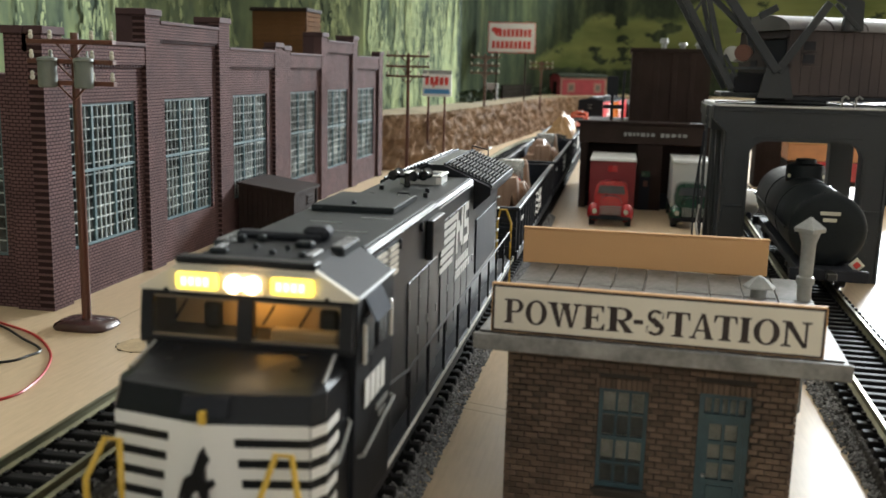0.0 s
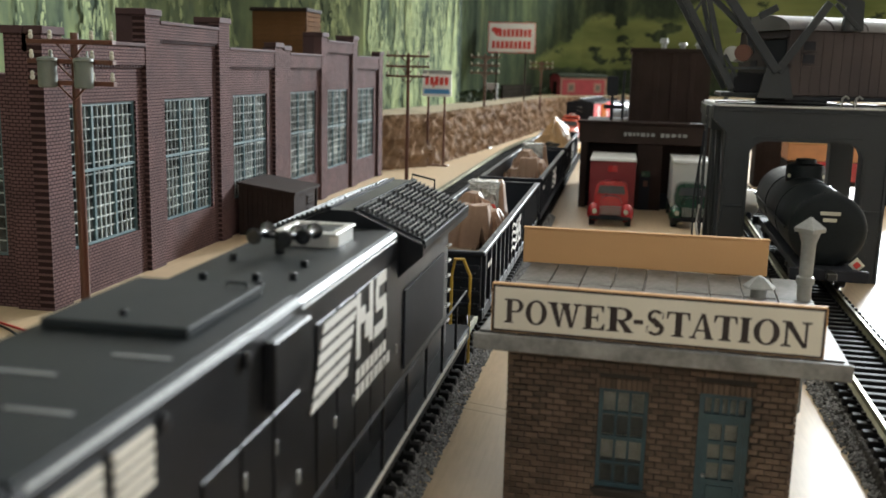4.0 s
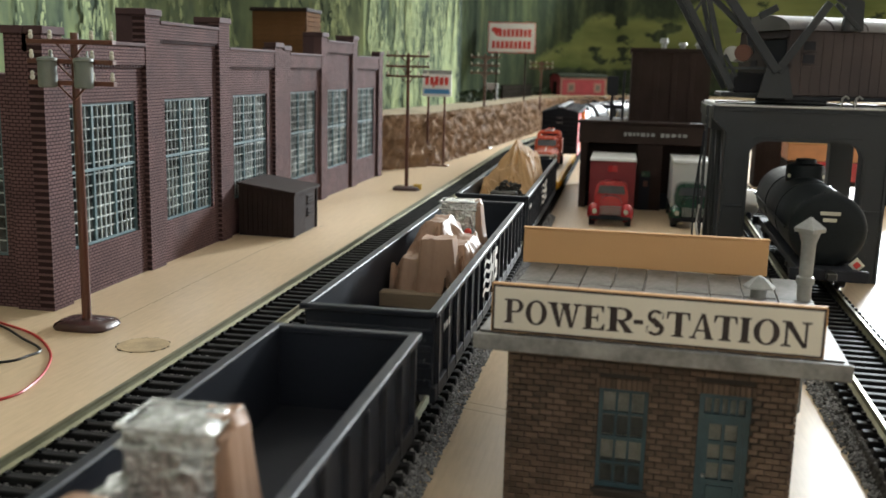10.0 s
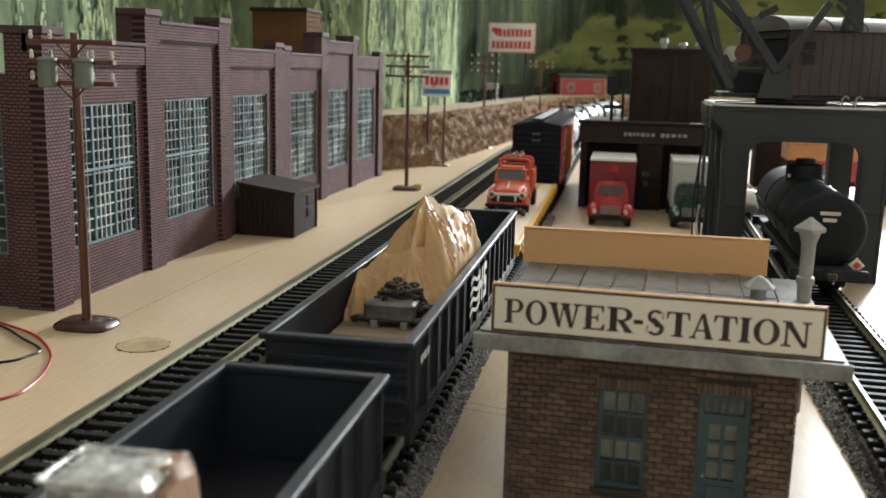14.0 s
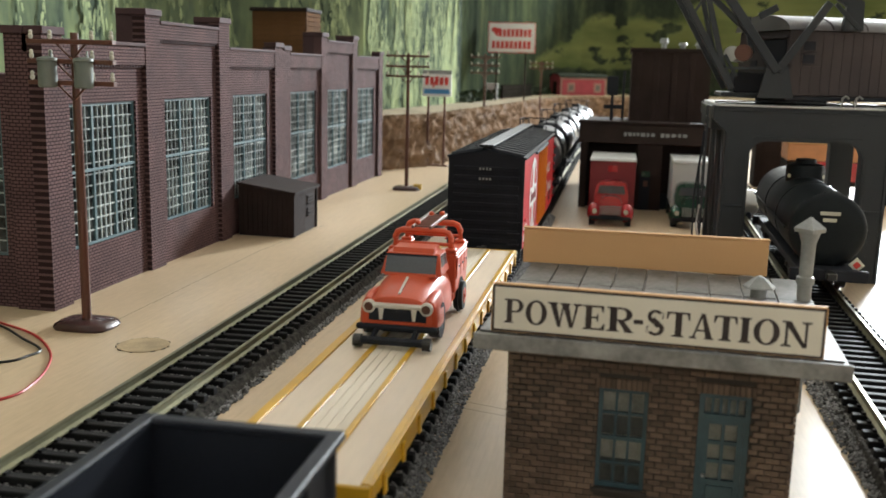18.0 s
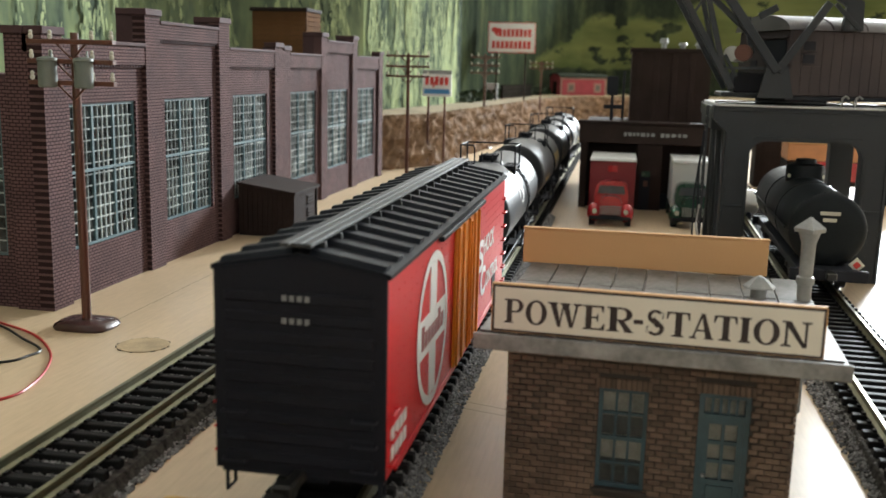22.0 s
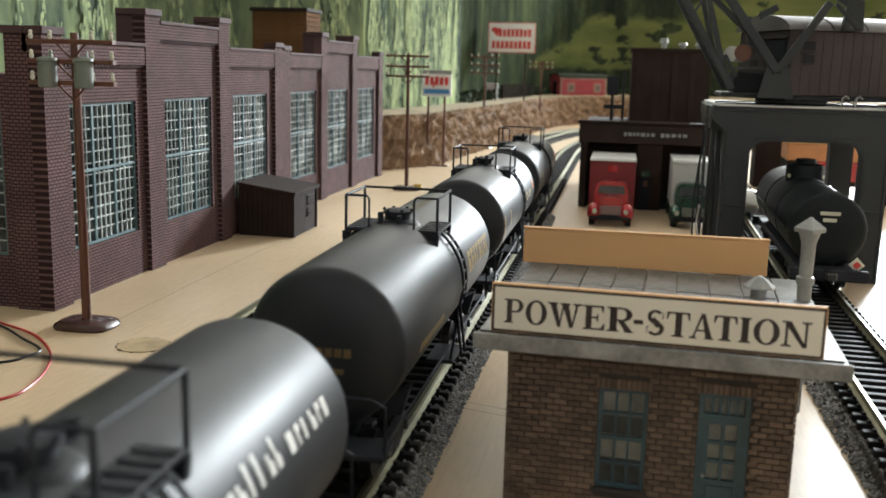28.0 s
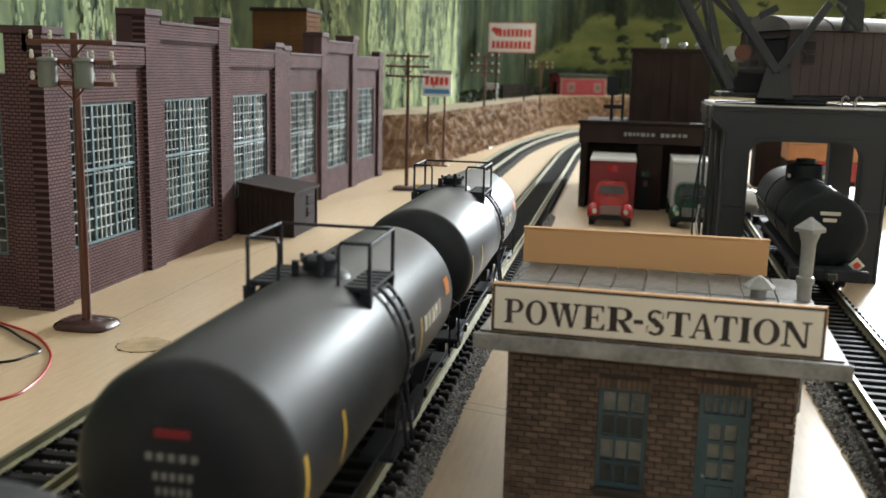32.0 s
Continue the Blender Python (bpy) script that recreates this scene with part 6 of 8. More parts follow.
for s in (-1, 1):
    x0, x1 = s * 1.35, s * (CW - 2.45)
    ws = part("windscreen", prism(B(), [(L(24.6), 52.3), (L(24.8), 52.3), (L(25.6), 58.9), (L(25.4), 58.9)], "x", min(x0, x1), max(x0, x1)), G_SCREEN, scr, "windscreen lit amber from the cab")
    ws.visible_shadow = False
    bm = B()
    box(bm, min(x0, x1), max(x0, x1), L(24.35), L(24.55), 52.3, 52.7), box(bm, min(x0, x1), max(x0, x1), L(25.15), L(25.35), 58.5, 58.9)
    part("gasket", bm, M_CREAMDIM, ws)
    for x in (4.4, 10.5):
        part("wiper", tube(B(), [(s * x + 0.6, L(24.8), 58.4), (s * x - 1.2, L(24.2), 55.2)], 0.2, 5), M_LOCOBLACK, scr)
    for y0 in (29.5, 38.5):
        w = part("side_window", box(B(), min(s * CW, s * (CW + 0.3)), max(s * CW, s * (CW + 0.3)), L(y0), L(y0 + 6.5), 48.6, 56.4, 0.1), M_LOCOBLACK, cabm)
        part("pane", box(B(), min(s * (CW + 0.2), s * (CW + 0.45)), max(s * (CW + 0.2), s * (CW + 0.45)), L(y0 + 0.5), L(y0 + 6.0), 49.2, 55.8), M_GREYGLASS, w)
    for y in (28.2, 46.0):
        part("mirror", box(B(), min(s * (CW + 0.3), s * (CW + 1.0)), max(s * (CW + 0.3), s * (CW + 1.0)), L(y), L(y + 0.9), 48.6, 55.4, 0.2), M_SILVER, cabm, "narrow bright mirror")
    part("sunshade", prism(B(), [(s * CW, 59.3), (s * (CW + 1.9), 55.2), (s * (CW + 2.2), 55.3), (s * CW, 59.8)], "y", L(30.5), L(41.0)), M_GREYVISOR, cabm)
    part("gutter", tube(B(), [(s * (CW + 0.1), L(26.8), 59.8), (s * (CW + 0.1), L(50.8), 59.8)], 0.3, 6), M_EDGE, cabm)
    for k in range(4):
        part("cab_number_bar", prism(B(), [(L(31.0 + k * 3.5), 40.2), (L(33.6 + k * 3.5), 40.2), (L(33.9 + k * 3.5), 45.0), (L(31.3 + k * 3.5), 45.0)], "x", s * CW, s * (CW + 0.2)), M_WHITE, cabm)
    for z, y0, y1 in ((37.0, 39, 47), (35.2, 41, 45.5)):
        part("small_print", box(B(), min(s * (CW - 0.1), s * (CW + 0.15)), max(s * (CW - 0.1), s * (CW + 0.15)), L(y0), L(y1), z, z + 1.0), M_LEAD, cabm)
    part("cab_rail", tube(B(), [(s * CW, L(27.6), 33), (s * (CW + 0.9), L(27.6), 33.4), (s * (CW + 0.9), L(49), 36.4), (s * CW, L(49), 36.8)], 0.32, 6), M_LEAD, cabm)
for x, y, w, d, h in ((-6.5, 25, 1.6, 0.8, 1.0), (-4, 38, 0.8, 0.8, 1.2), (2, 27, 0.6, 0.6, 0.8), (5, 35, 1.6, 1.2, 1.0), (-7, 36, 0.8, 0.7, 1.4), (7.5, 26, 0.7, 0.5, 0.9), (-2.4, 31, 0.5, 0.5, 0.9), (3.4, 30.5, 0.4, 0.4, 1.1)):
    part("roof_fitting", box(B(), x - w, x + w, L(y + 5) - d, L(y + 5) + d, 65.2, 65.2 + h, 0.35), M_LOCOTOP, cabm)
for x, y in ((-8.6, 32), (-8.4, 40), (8.6, 31.0)):
    part("roof_plate", box(B(), x - 0.7, x + 0.7, L(y), L(y + 6), 65.2, 65.6, 0.15), M_EDGE, cabm)
part("antenna_bar", box(B(), -9.6, 6.5, L(44.6), L(47.4), 65.2, 66.6, 0.5), M_BLACKMATT, cabm)
part("antenna_dome", box(B(), 2.6, 7.6, L(45), L(49.6), 65.2, 67.8, 0.9), M_BLACKMATT, cabm)
for s in (-1, 1):
    vt = part("roof_vent", box(B(), min(s * 9.2, s * 12.0), max(s * 9.2, s * 12.0), L(40), L(50.5), 63.6, 65.4, 0.3), M_LOCOTOP, cabm)
    for k in range(5):
        part("vent_slot", box(B(), min(s * 9.6, s * 11.6), max(s * 9.6, s * 11.6), L(40.8 + k * 2), L(41.8 + k * 2), 65.3, 65.7, 0.1), M_EDGE, vt)
# long hood: equipment section, engine section
HW = 12.6
bm = prism(B(), [(-13.8, 21), (13.8, 21), (13.8, 62.4), (13.0, 63.2), (-13.0, 63.2), (-13.8, 62.4)], "y", L(CY1), L(118))
eq = part("equipment_hood", bm, M_LOCOBLACK, loco)
part("hood_top", box(B(), -12.6, 12.6, L(CY1 + 0.5), L(117.5), 63.2, 63.6, 0.2), M_LOCOTOP, eq)
for s in (-1, 1):
    for y0 in (54.0, 63.5):
        g = part("grille", box(B(), min(s * 13.8, s * 14.0), max(s * 13.8, s * 14.0), L(y0), L(y0 + 8.6), 54.6, 61.6, 0.1), M_BLACKMATT, eq)
        for k in range(5):
            part("louvre", box(B(), min(s * 13.8, s * 14.4), max(s * 13.8, s * 14.4), L(y0 + 0.6), L(y0 + 8.0), 55.0 + k * 1.3, 55.8 + k * 1.3), M_CHROMEWHITE, g)
bm = prism(B(), [(-HW, 21), (HW, 21), (HW, 61.2), (HW - 0.6, 62.0), (-HW + 0.6, 62.0), (-HW, 61.2)], "y", L(118), L(184))
hood = part("engine_hood", bm, M_LOCOBLACK, loco)
part("hood_top", box(B(), -HW + 0.9, HW - 0.9, L(118.2), L(183.5), 62.0, 62.4, 0.2), M_LOCOTOP, hood)
ht = part("brake_hatch", box(B(), -11.0, 8.4, L(92), L(116.5), 63.6, 65.0, 0.2), M_LOCOTOP, hood)
part("hatch_handle", tube(B(), [(4, L(114), 65), (4, L(114), 65.6), (7, L(114), 65.6), (7, L(114), 65)], 0.25, 5), M_LOCOTOP, ht)
part("hatch_handle", ball(B(), (-2, L(96), 65.2), 0.6), M_LOCOBLACK, ht)
for x0, x1, y in ((-8, -2, 60), (2, 9, 66), (-6, 1, 76), (3, 10, 84)):
    part("roof_seam", box(B(), x0, x1, L(y), L(y + 0.5), 63.6, 63.75), M_EDGE, eq)
for s in (-1, 1):
    # thin grey strip drawn as the highlight along the hood's top edge
    part("roof_edge_line", box(B(), min(s * 13.3, s * 13.6), max(s * 13.3, s * 13.6), L(CY1 + 1), L(117), 62.7, 63.1, 0.1), M_LEAD, eq)
    for y in (74.0, 96.0):
        part("lifting_eye", lathe(B(), [(0.5, s * 13.8), (1.1, s * 14.0), (1.1, s * 14.5), (0.5, s * 14.6)], (0, L(y), 60.4), "x", 10), M_LOCOBLACK, eq)
for s in (-1, 1):
    part("hood_rail", box(B(), min(s * (HW - 0.5), s * (HW + 0.2)), max(s * (HW - 0.5), s * (HW + 0.2)), L(119), L(182), 60.3, 60.7, 0.12), M_LEAD, hood)
    part("air_box", box(B(), min(s * 13.8, s * 15.6), max(s * 13.8, s * 15.6), L(102), L(117), 51.5, 61.0, 0.3), M_LOCOBLACK, hood)
    for k in range(9):
        y = 83 + k * 11.2
        q = 13.8 if y + 10.4 < 118 else HW
        if q == HW and y < 118:
            continue
        dr = part("hood_door", box(B(), min(s * q, s * (q + 0.3)), max(s * q, s * (q + 0.3)), L(y), L(y + 10.4), 24, 50.0 if y < 118 else 56.5, 0.12), M_LOCOBLACK, hood)
        part("latch", box(B(), min(s * q, s * (q + 0.6)), max(s * q, s * (q + 0.6)), L(y + 9), L(y + 9.8), 36, 38, 0.1), M_LEAD, dr)
        part("hinge", box(B(), min(s * q, s * (q + 0.5)), max(s * q, s * (q + 0.5)), L(y + 0.4), L(y + 1.0), 44, 46, 0.1), M_LEAD, dr)
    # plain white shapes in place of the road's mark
    for k in range(6):
        y0, z0 = 124 + 1.2 * k, 43.0 + 2.25 * k
        part("white_bar", prism(B(), [(L(y0), z0), (L(y0 + 20), z0), (L(y0 + 20.9), z0 + 1.5), (L(y0 + 0.9), z0 + 1.5)], "x", s * (HW + 0.35), s * (HW + 0.5)), M_WHITE, hood)
    for y0, y1, z0, z1 in ((150, 152.6, 44, 56), (152.6, 156, 50, 53), (156, 159, 46.5, 51), (159, 161.6, 45, 56.5), (164, 172, 54.2, 56.5), (163.6, 166, 51, 54.2), (164, 172, 49.4, 51.6), (170, 172.6, 46, 49.4), (163, 172, 44.6, 46.8)):
        part("white_mark", box(B(), min(s * (HW + 0.35), s * (HW + 0.5)), max(s * (HW + 0.35), s * (HW + 0.5)), L(y0), L(y1), z0, z1), M_WHITE, hood)
    for z0, y0, n in ((39.6, 150, 7), (36.4, 150, 8)):
        for k in range(n):
            part("lettering_bar", box(B(), min(s * (HW + 0.35), s * (HW + 0.5)), max(s * (HW + 0.35), s * (HW + 0.5)), L(y0 + k * 3.3), L(y0 + k * 3.3 + 2.4), z0, z0 + 2.3), M_WHITE, hood)
# exhaust stack, horns, fittings
st = part("exhaust_surround", prism(B(), [(-6.2, L(161.5)), (-4.9, L(160)), (4.9, L(160)), (6.2, L(161.5)), (6.2, L(171.5)), (4.9, L(173)), (-4.9, L(173)), (-6.2, L(171.5))], "z", 62.0, 64.6), M_SILVER, hood, "bare metal exhaust surround")
part("stack_opening", box(B(), -4.2, 4.2, L(162.4), L(170.6), 64.2, 64.9, 0.3), M_BLACKMATT, st)
part("stack_lip", box(box(B(), -6.4, 6.4, L(159.8), L(161.8), 64.6, 65.2, 0.25), -6.4, 6.4, L(171.2), L(173.2), 64.6, 65.2, 0.25), M_SILVER, st)
part("stack_lip", box(box(B(), -6.4, -4.6, L(161.8), L(171.2), 64.6, 65.2, 0.25), 4.6, 6.4, L(161.8), L(171.2), 64.6, 65.2, 0.25), M_SILVER, st)
hn = part("horn_post", cyl(B(), (-2, L(152), 62), (-2, L(152), 66.4), 0.9, seg=8), M_GLOSSBLACK, hood)
for dx, dy in ((-5, -1), (1.0, -2), (3.2, 1.2)):
    part("horn", lathe(B(), [(1.2, -4.2), (1.5, -3.9), (0.9, -2.6), (0.7, 0), (0.9, 1.8), (1.6, 3.0), (1.2, 2.6)], (dx, L(152) + dy, 66.2), "y", 12), M_GLOSSBLACK, hn, smooth=True)
part("horn_bar", cyl(B(), (-5, L(152), 65.6), (3.2, L(152), 65.6), 0.6, seg=8), M_GLOSSBLACK, hn)
for x, y in ((5, 124), (-6, 128), (7.5, 132), (6, 142), (-7.5, 144), (2, 130)):
    part("lifting_lug", box(B(), x - 0.6, x + 0.6, L(y) - 0.5, L(y) + 0.5, 62.2, 63.6, 0.2), M_LOCOBLACK, hood)
# flared radiator at the rear
M_FIN = mat("worn_grey_fin", (0.075, 0.078, 0.08), 0.5, spec=0.25, spread=0.5, scale=900, fine=4000)
RY0, RY1 = 184.0, 245.0
rad = part("radiator_housing", prism(B(), [(-HW, 21), (HW, 21), (HW, 52), (18.0, 57.0), (18.0, 59.5), (2.5, 66.0), (-2.5, 66.0), (-18.0, 59.5), (-18.0, 57.0), (-HW, 52)], "y", L(RY0), L(RY1)), M_LOCOBLACK, loco)
sl = math.degrees(math.atan2(6.5, 15.5))
slat = None
for s in (-1, 1):
    for j in range(4):
        y0 = RY0 + 2.4 + j * 14.4
        fr = part("radiator_frame", box(B(), -7.8, 7.8, 0, 12.4, 0, 0.35, 0.1), M_BLACKMATT, rad)
        fr.matrix_basis = mm_at(s * 10.4, L(y0), 62.8, 0, s * sl, 0)
        for i in range(3):
            part("fin_divider", box(B(), -7.8, 7.8, 3.0 + i * 3.1, 3.3 + i * 3.1, 0.35, 0.9), M_BLACKMATT, fr)
        for k in range(13):
            m = mm_at(-7.2 + k * 1.2, 0.5, 0.35)
            if slat is None:
                slat = part("fin", prism(B(), [(-0.32, 0), (0.32, 0), (0.2, 0.75), (-0.2, 0.75)], "y", 0, 11.4), M_FIN, fr)
                slat.matrix_basis = m
            else:
                again(slat, fr, m)
    part("ridge_rail", box(B(), min(s * 2.5, s * 3.2), max(s * 2.5, s * 3.2), L(RY0 + 1), L(RY1 - 1), 65.6, 66.6, 0.1), M_BLACKMATT, rad)
    part("eave_rail", box(B(), min(s * 17.6, s * 18.3), max(s * 17.6, s * 18.3), L(RY0 + 1), L(RY1 - 1), 58.4, 60.2, 0.2), M_LOCOTOP, rad)
    part("side_grille", box(B(), min(s * HW, s * (HW + 0.5)), max(s * HW, s * (HW + 0.5)), L(RY0 + 6), L(RY1 - 8), 30, 48, 0.1), M_BLACKMATT, rad)
    for k in range(6):
        part("grab_iron", tube(B(), [(s * (HW + 0.3), L(RY1 - 4.5), 28 + k * 4.2), (s * (HW + 1.0), L(RY1 - 4.5), 28 + k * 4.2), (s * (HW + 1.0), L(RY1 - 1.0), 28 + k * 4.2), (s * (HW + 0.3), L(RY1 - 1.0), 28 + k * 4.2)], 0.3, 5), M_WHITE, rad)
part("roof_grab", tube(B(), [(3, L(RY1 - 4), 66), (3, L(RY1 - 4), 68), (9, L(RY1 - 3), 66.6), (9, L(RY1 - 3), 63.4)], 0.3, 5), M_LOCOBLACK, rad)
# walkway handrails and stanchions
for s in (-1, 1):
    rl = part("handrail", tube(B(), [(s * 16.4, L(52), 36.4), (s * 16.4, L(74), 33.4), (s * 16.4, L(256), 33.4), (s * 16.4, L(261), 29)], 0.35, 6), M_LOCOBLACK, loco)
    for k in range(10):
        part("stanchion", cyl(B(), (s * 16.4, L(54 + k * 20.6), 20.5), (s * 16.4, L(54 + k * 20.6), 33.4), 0.4, seg=6), M_LOCOBLACK, rl)
    for y, d in ((3.5, 1), (264, -1)):
        part("end_rail", tube(B(), [(s * 16.2, L(y), 9.5), (s * 16.2, L(y), 36), (s * 14.4, L(y + d * 2.5), 41.5), (s * 12.0, L(y + d * 2.5), 41.5), (s * 10.6, L(y), 36), (s * 10.6, L(y), 17.0)], 0.5, 6), M_YELLOW, loco, "yellow grab rail")
        for k in range(3):
            part("step", box(B(), min(s * 10.8, s * 16.0), max(s * 10.8, s * 16.0), L(y) - 0.4, L(y) + 3.4, 9.5 + k * 3.4, 10.1 + k * 3.4), M_BLACKMATT, loco)
part("pilot", prism(B(), [(-15.5, 9.6), (15.5, 9.6), (16.4, 21), (-16.4, 21)], "y", L(2.4), L(5.5)), M_BLACKMATT, loco)
part("rear_pilot", prism(B(), [(-15.5, 9.6), (15.5, 9.6), (16.4, 21), (-16.4, 21)], "y", L(261), L(264.2)), M_BLACKMATT, loco)
for y in (50, 206):
    for e in (-15, 15):
        bogie(loco, L(y + e), spread=10.5, wheel=5.6)
    for s in (-1, 1):
        part("bogie_frame", box(B(), min(s * 11.8, s * 13.4), max(s * 11.8, s * 13.4), L(y - 30), L(y + 30), 13, 16.5, 0.4), M_BLACKMATT, loco)
coupler(loco, L(3), -1), coupler(loco, L(264), 1)


# gondolas ----------------------------------------------------------------
def drape(props, x0, x1, y0, y1, base, fall, pleat, seed, wall=7.0, step=0.6):
    """A sheet thrown over props and the ropes between them: it falls away from each, in pleats that run out from the props."""
    nx, ny = int((x1 - x0) / step), int((y1 - y0) / step)
    bm = B()
    grid = []
    for j in range(ny + 1):
        row = []
        for i in range(nx + 1):
            x, y = x0 + (x1 - x0) * i / nx, y0 + (y1 - y0) * j / ny
            best, at = -1e9, None
            for p in props:
                d = math.hypot(x - p[0], y - p[1])
                z = p[2] - fall * d ** 0.82
                if z > best:
                    best, at = z, (p, d)
            for p, q in zip(props, props[1:]):
                w = Vector((q[0] - p[0], q[1] - p[1]))
                t = max(0.0, min(1.0, ((x - p[0]) * w.x + (y - p[1]) * w.y) / max(w.length_squared, 1e-6)))
                d = math.hypot(x - p[0] - w.x * t, y - p[1] - w.y * t)
                z = p[2] + (q[2] - p[2]) * t - w.length * 0.30 * t * (1 - t) - fall * 1.06 * d ** 0.82
                if z > best:
                    best = z
                    near = p if t < 0.5 else q
                    at = (near, math.hypot(x - near[0], y - near[1]))
            p, d = at
            a = math.atan2(y - p[1], x - p[0])
            n1 = noise.noise(Vector((a * 2.6, d * 0.05, seed)))
            n2 = noise.noise(Vector((a * 7.0, d * 0.10, seed + 5)))
            n3 = noise.noise(Vector((x * 0.22, y * 0.22, seed + 9)))
            best += pleat * min(1.0, d / 5) * ((0.5 - abs(n1)) * 2.2 + (0.4 - abs(n2)) * 1.5 + n3 * 0.9)
            wob = 0.8 * noise.noise(Vector((x * 0.3, y * 0.3, seed + 3)))
            room = min(x - x0, x1 - x, y - y0, y1 - y) + wob
            z = min(best, base + room * wall)
            row.append(bm.verts.new((x, y, max(z, base))))
        grid.append(row)
    for a, b in zip(grid, grid[1:]):
        for i in range(nx):
            q = (a[i], a[i + 1], b[i + 1], b[i])
            if max(v.co.z for v in q) > base + 0.05:
                bm.faces.new(q)
    for v in [v for v in bm.verts if not v.link_faces]:
        bm.verts.remove(v)
    return bm


GL, GW, GZ0, GZ1 = 202.6, 34.6, 18.6, 39.1


def gondola(front):
    g = car("gondola_car", front, GL, "black high-sided gondola car with ribbed sides", "rail car", "gondola cars in the train")
    hw, hl = GW / 2, GL / 2
    part("floor", box(B(), -hw + 1.5, hw - 1.5, -hl + 1, hl - 1, 18.0, 20.2), M_BLACKMATT, g)
    part("side_sill", box(box(B(), -hw + 0.4, -hw + 1.8, -hl + 0.6, hl - 0.6, 16.2, 20.0, 0.2), hw - 1.8, hw - 0.4, -hl + 0.6, hl - 0.6, 16.2, 20.0, 0.2), M_BLACKMATT, g)
    rib = None
    for s in (-1, 1):
        sd = part("side", box(B(), min(s * (hw - 2.2), s * (hw - 1.4)), max(s * (hw - 2.2), s * (hw - 1.4)), -hl + 1.2, hl - 1.2, 18, GZ1 - 1.0), M_BLACK, g)
        part("top_rail", box(B(), min(s * (hw - 2.6), s * hw), max(s * (hw - 2.6), s * hw), -hl, hl, GZ1 - 1.6, GZ1, 0.3), M_BLACK, sd)
        for k in range(16):
            y = -hl + 5 + (GL - 10) * k / 15
            m = mm_at(s * (hw - 1.4), y, 0, 0, 0, 0 if s > 0 else 180)
            if rib is None:
                rib = part("rib", prism(B(), [(0, -0.9), (1.15, -0.55), (1.15, 0.55), (0, 0.9)], "z", 17.0, GZ1 - 1.6), M_BLACK, sd)
                rib.matrix_basis = m
            else:
                again(rib, sd, m)
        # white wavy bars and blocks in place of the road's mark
        for k in range(4):
            pts = []
            for q in range(9):
                u = q / 8
                pts.append((-22 + 17 * u + k * 0.4, 24.4 + k * 3.1 + 0.9 * math.sin(u * 6.0)))
            prof = pts + [(a, b + 1.2) for a, b in pts[::-1]]
            part("white_bar", prism(B(), prof, "x", s * (hw - 0.22), s * (hw - 0.12)), M_WHITE, sd)
        for y0, y1, z0, z1 in ((-4.4, -2.6, 24.4, 35.4), (-2.6, 1.2, 29, 31.4), (1.0, 3.0, 24.4, 35.4), (5.0, 11.5, 33, 35.4), (5.0, 7.2, 29.5, 33), (5.0, 11.5, 28.6, 30.8), (9.4, 11.5, 26, 28.6), (5, 11.5, 24.4, 26.4)):
            part("white_mark", box(B(), min(s * (hw - 0.22), s * (hw - 0.1)), max(s * (hw - 0.22), s * (hw - 0.1)), y0, y1, z0, z1), M_WHITE, sd)
        for k in range(3):
            part("number_bar", box(B(), min(s * (hw - 0.22), s * (hw - 0.1)), max(s * (hw - 0.22), s * (hw - 0.1)), -92 + k * 3.4, -90.0 + k * 3.4, 32, 33.8), M_WHITE, sd)
    for e in (-1, 1):
        en = part("end", box(B(), -hw + 1.4, hw - 1.4, min(e * (hl - 2), e * (hl - 1.2)), max(e * (hl - 2), e * (hl - 1.2)), 18, GZ1 - 1), M_BLACK, g)
        part("end_rail", box(B(), -hw + 0.2, hw - 0.2, min(e * (hl - 2.6), e * (hl + 0.1)), max(e * (hl - 2.6), e * (hl + 0.1)), GZ1 - 1.5, GZ1 - 0.1, 0.3), M_BLACK, en)
        for k in range(4):
            part("end_rib", box(B(), -hw + 1.6, hw - 1.6, min(e * (hl - 1.3), e * (hl - 0.4)), max(e * (hl - 1.3), e * (hl - 0.4)), 20.5 + k * 4.2, 22.0 + k * 4.2, 0.3), M_BLACK, en)
        for x in (-12, 12):
            for k in range(3):
                part("grab_iron", tube(B(), [(x - 2.2, e * (hl - 0.6), 22 + k * 5), (x - 2.2, e * (hl + 0.6), 22 + k * 5), (x + 2.2, e * (hl + 0.6), 22 + k * 5), (x + 2.2, e * (hl - 0.6), 22 + k * 5)], 0.3, 5), M_BLACK, en)
        coupler(g, e * (hl - 1), e)
    part("underframe", box(B(), -4, 4, -hl + 6, hl - 6, 14.5, 18.0), M_BLACKMATT, g)
    for y in (-hl + 32, hl - 32):
        bogie(g, y)
    return g


M_FOIL = mat("crinkled_clear_film", (0.86, 0.88, 0.87), 0.14, metal=0.7, spread=0.5, scale=2500, fine=3500, bump=0.9, bump_size=0.0009, dark=(0.36, 0.37, 0.35))
M_LOADDARK = mat("oily_machine_black", (0.055, 0.046, 0.034), 0.5, spread=0.6, scale=1500, fine=5000, bump=0.6)
M_LOADGREY = mat("grey_cast_machine", (0.22, 0.21, 0.19), 0.5, spread=0.6, scale=1500, fine=5000, bump=0.6, metal=0.3)


M_PLANK = mat("raw_dull_plank", (0.30, 0.22, 0.14), 0.65, spread=0.3, scale=400, fine=4000, stretch=(0.2, 1, 1))


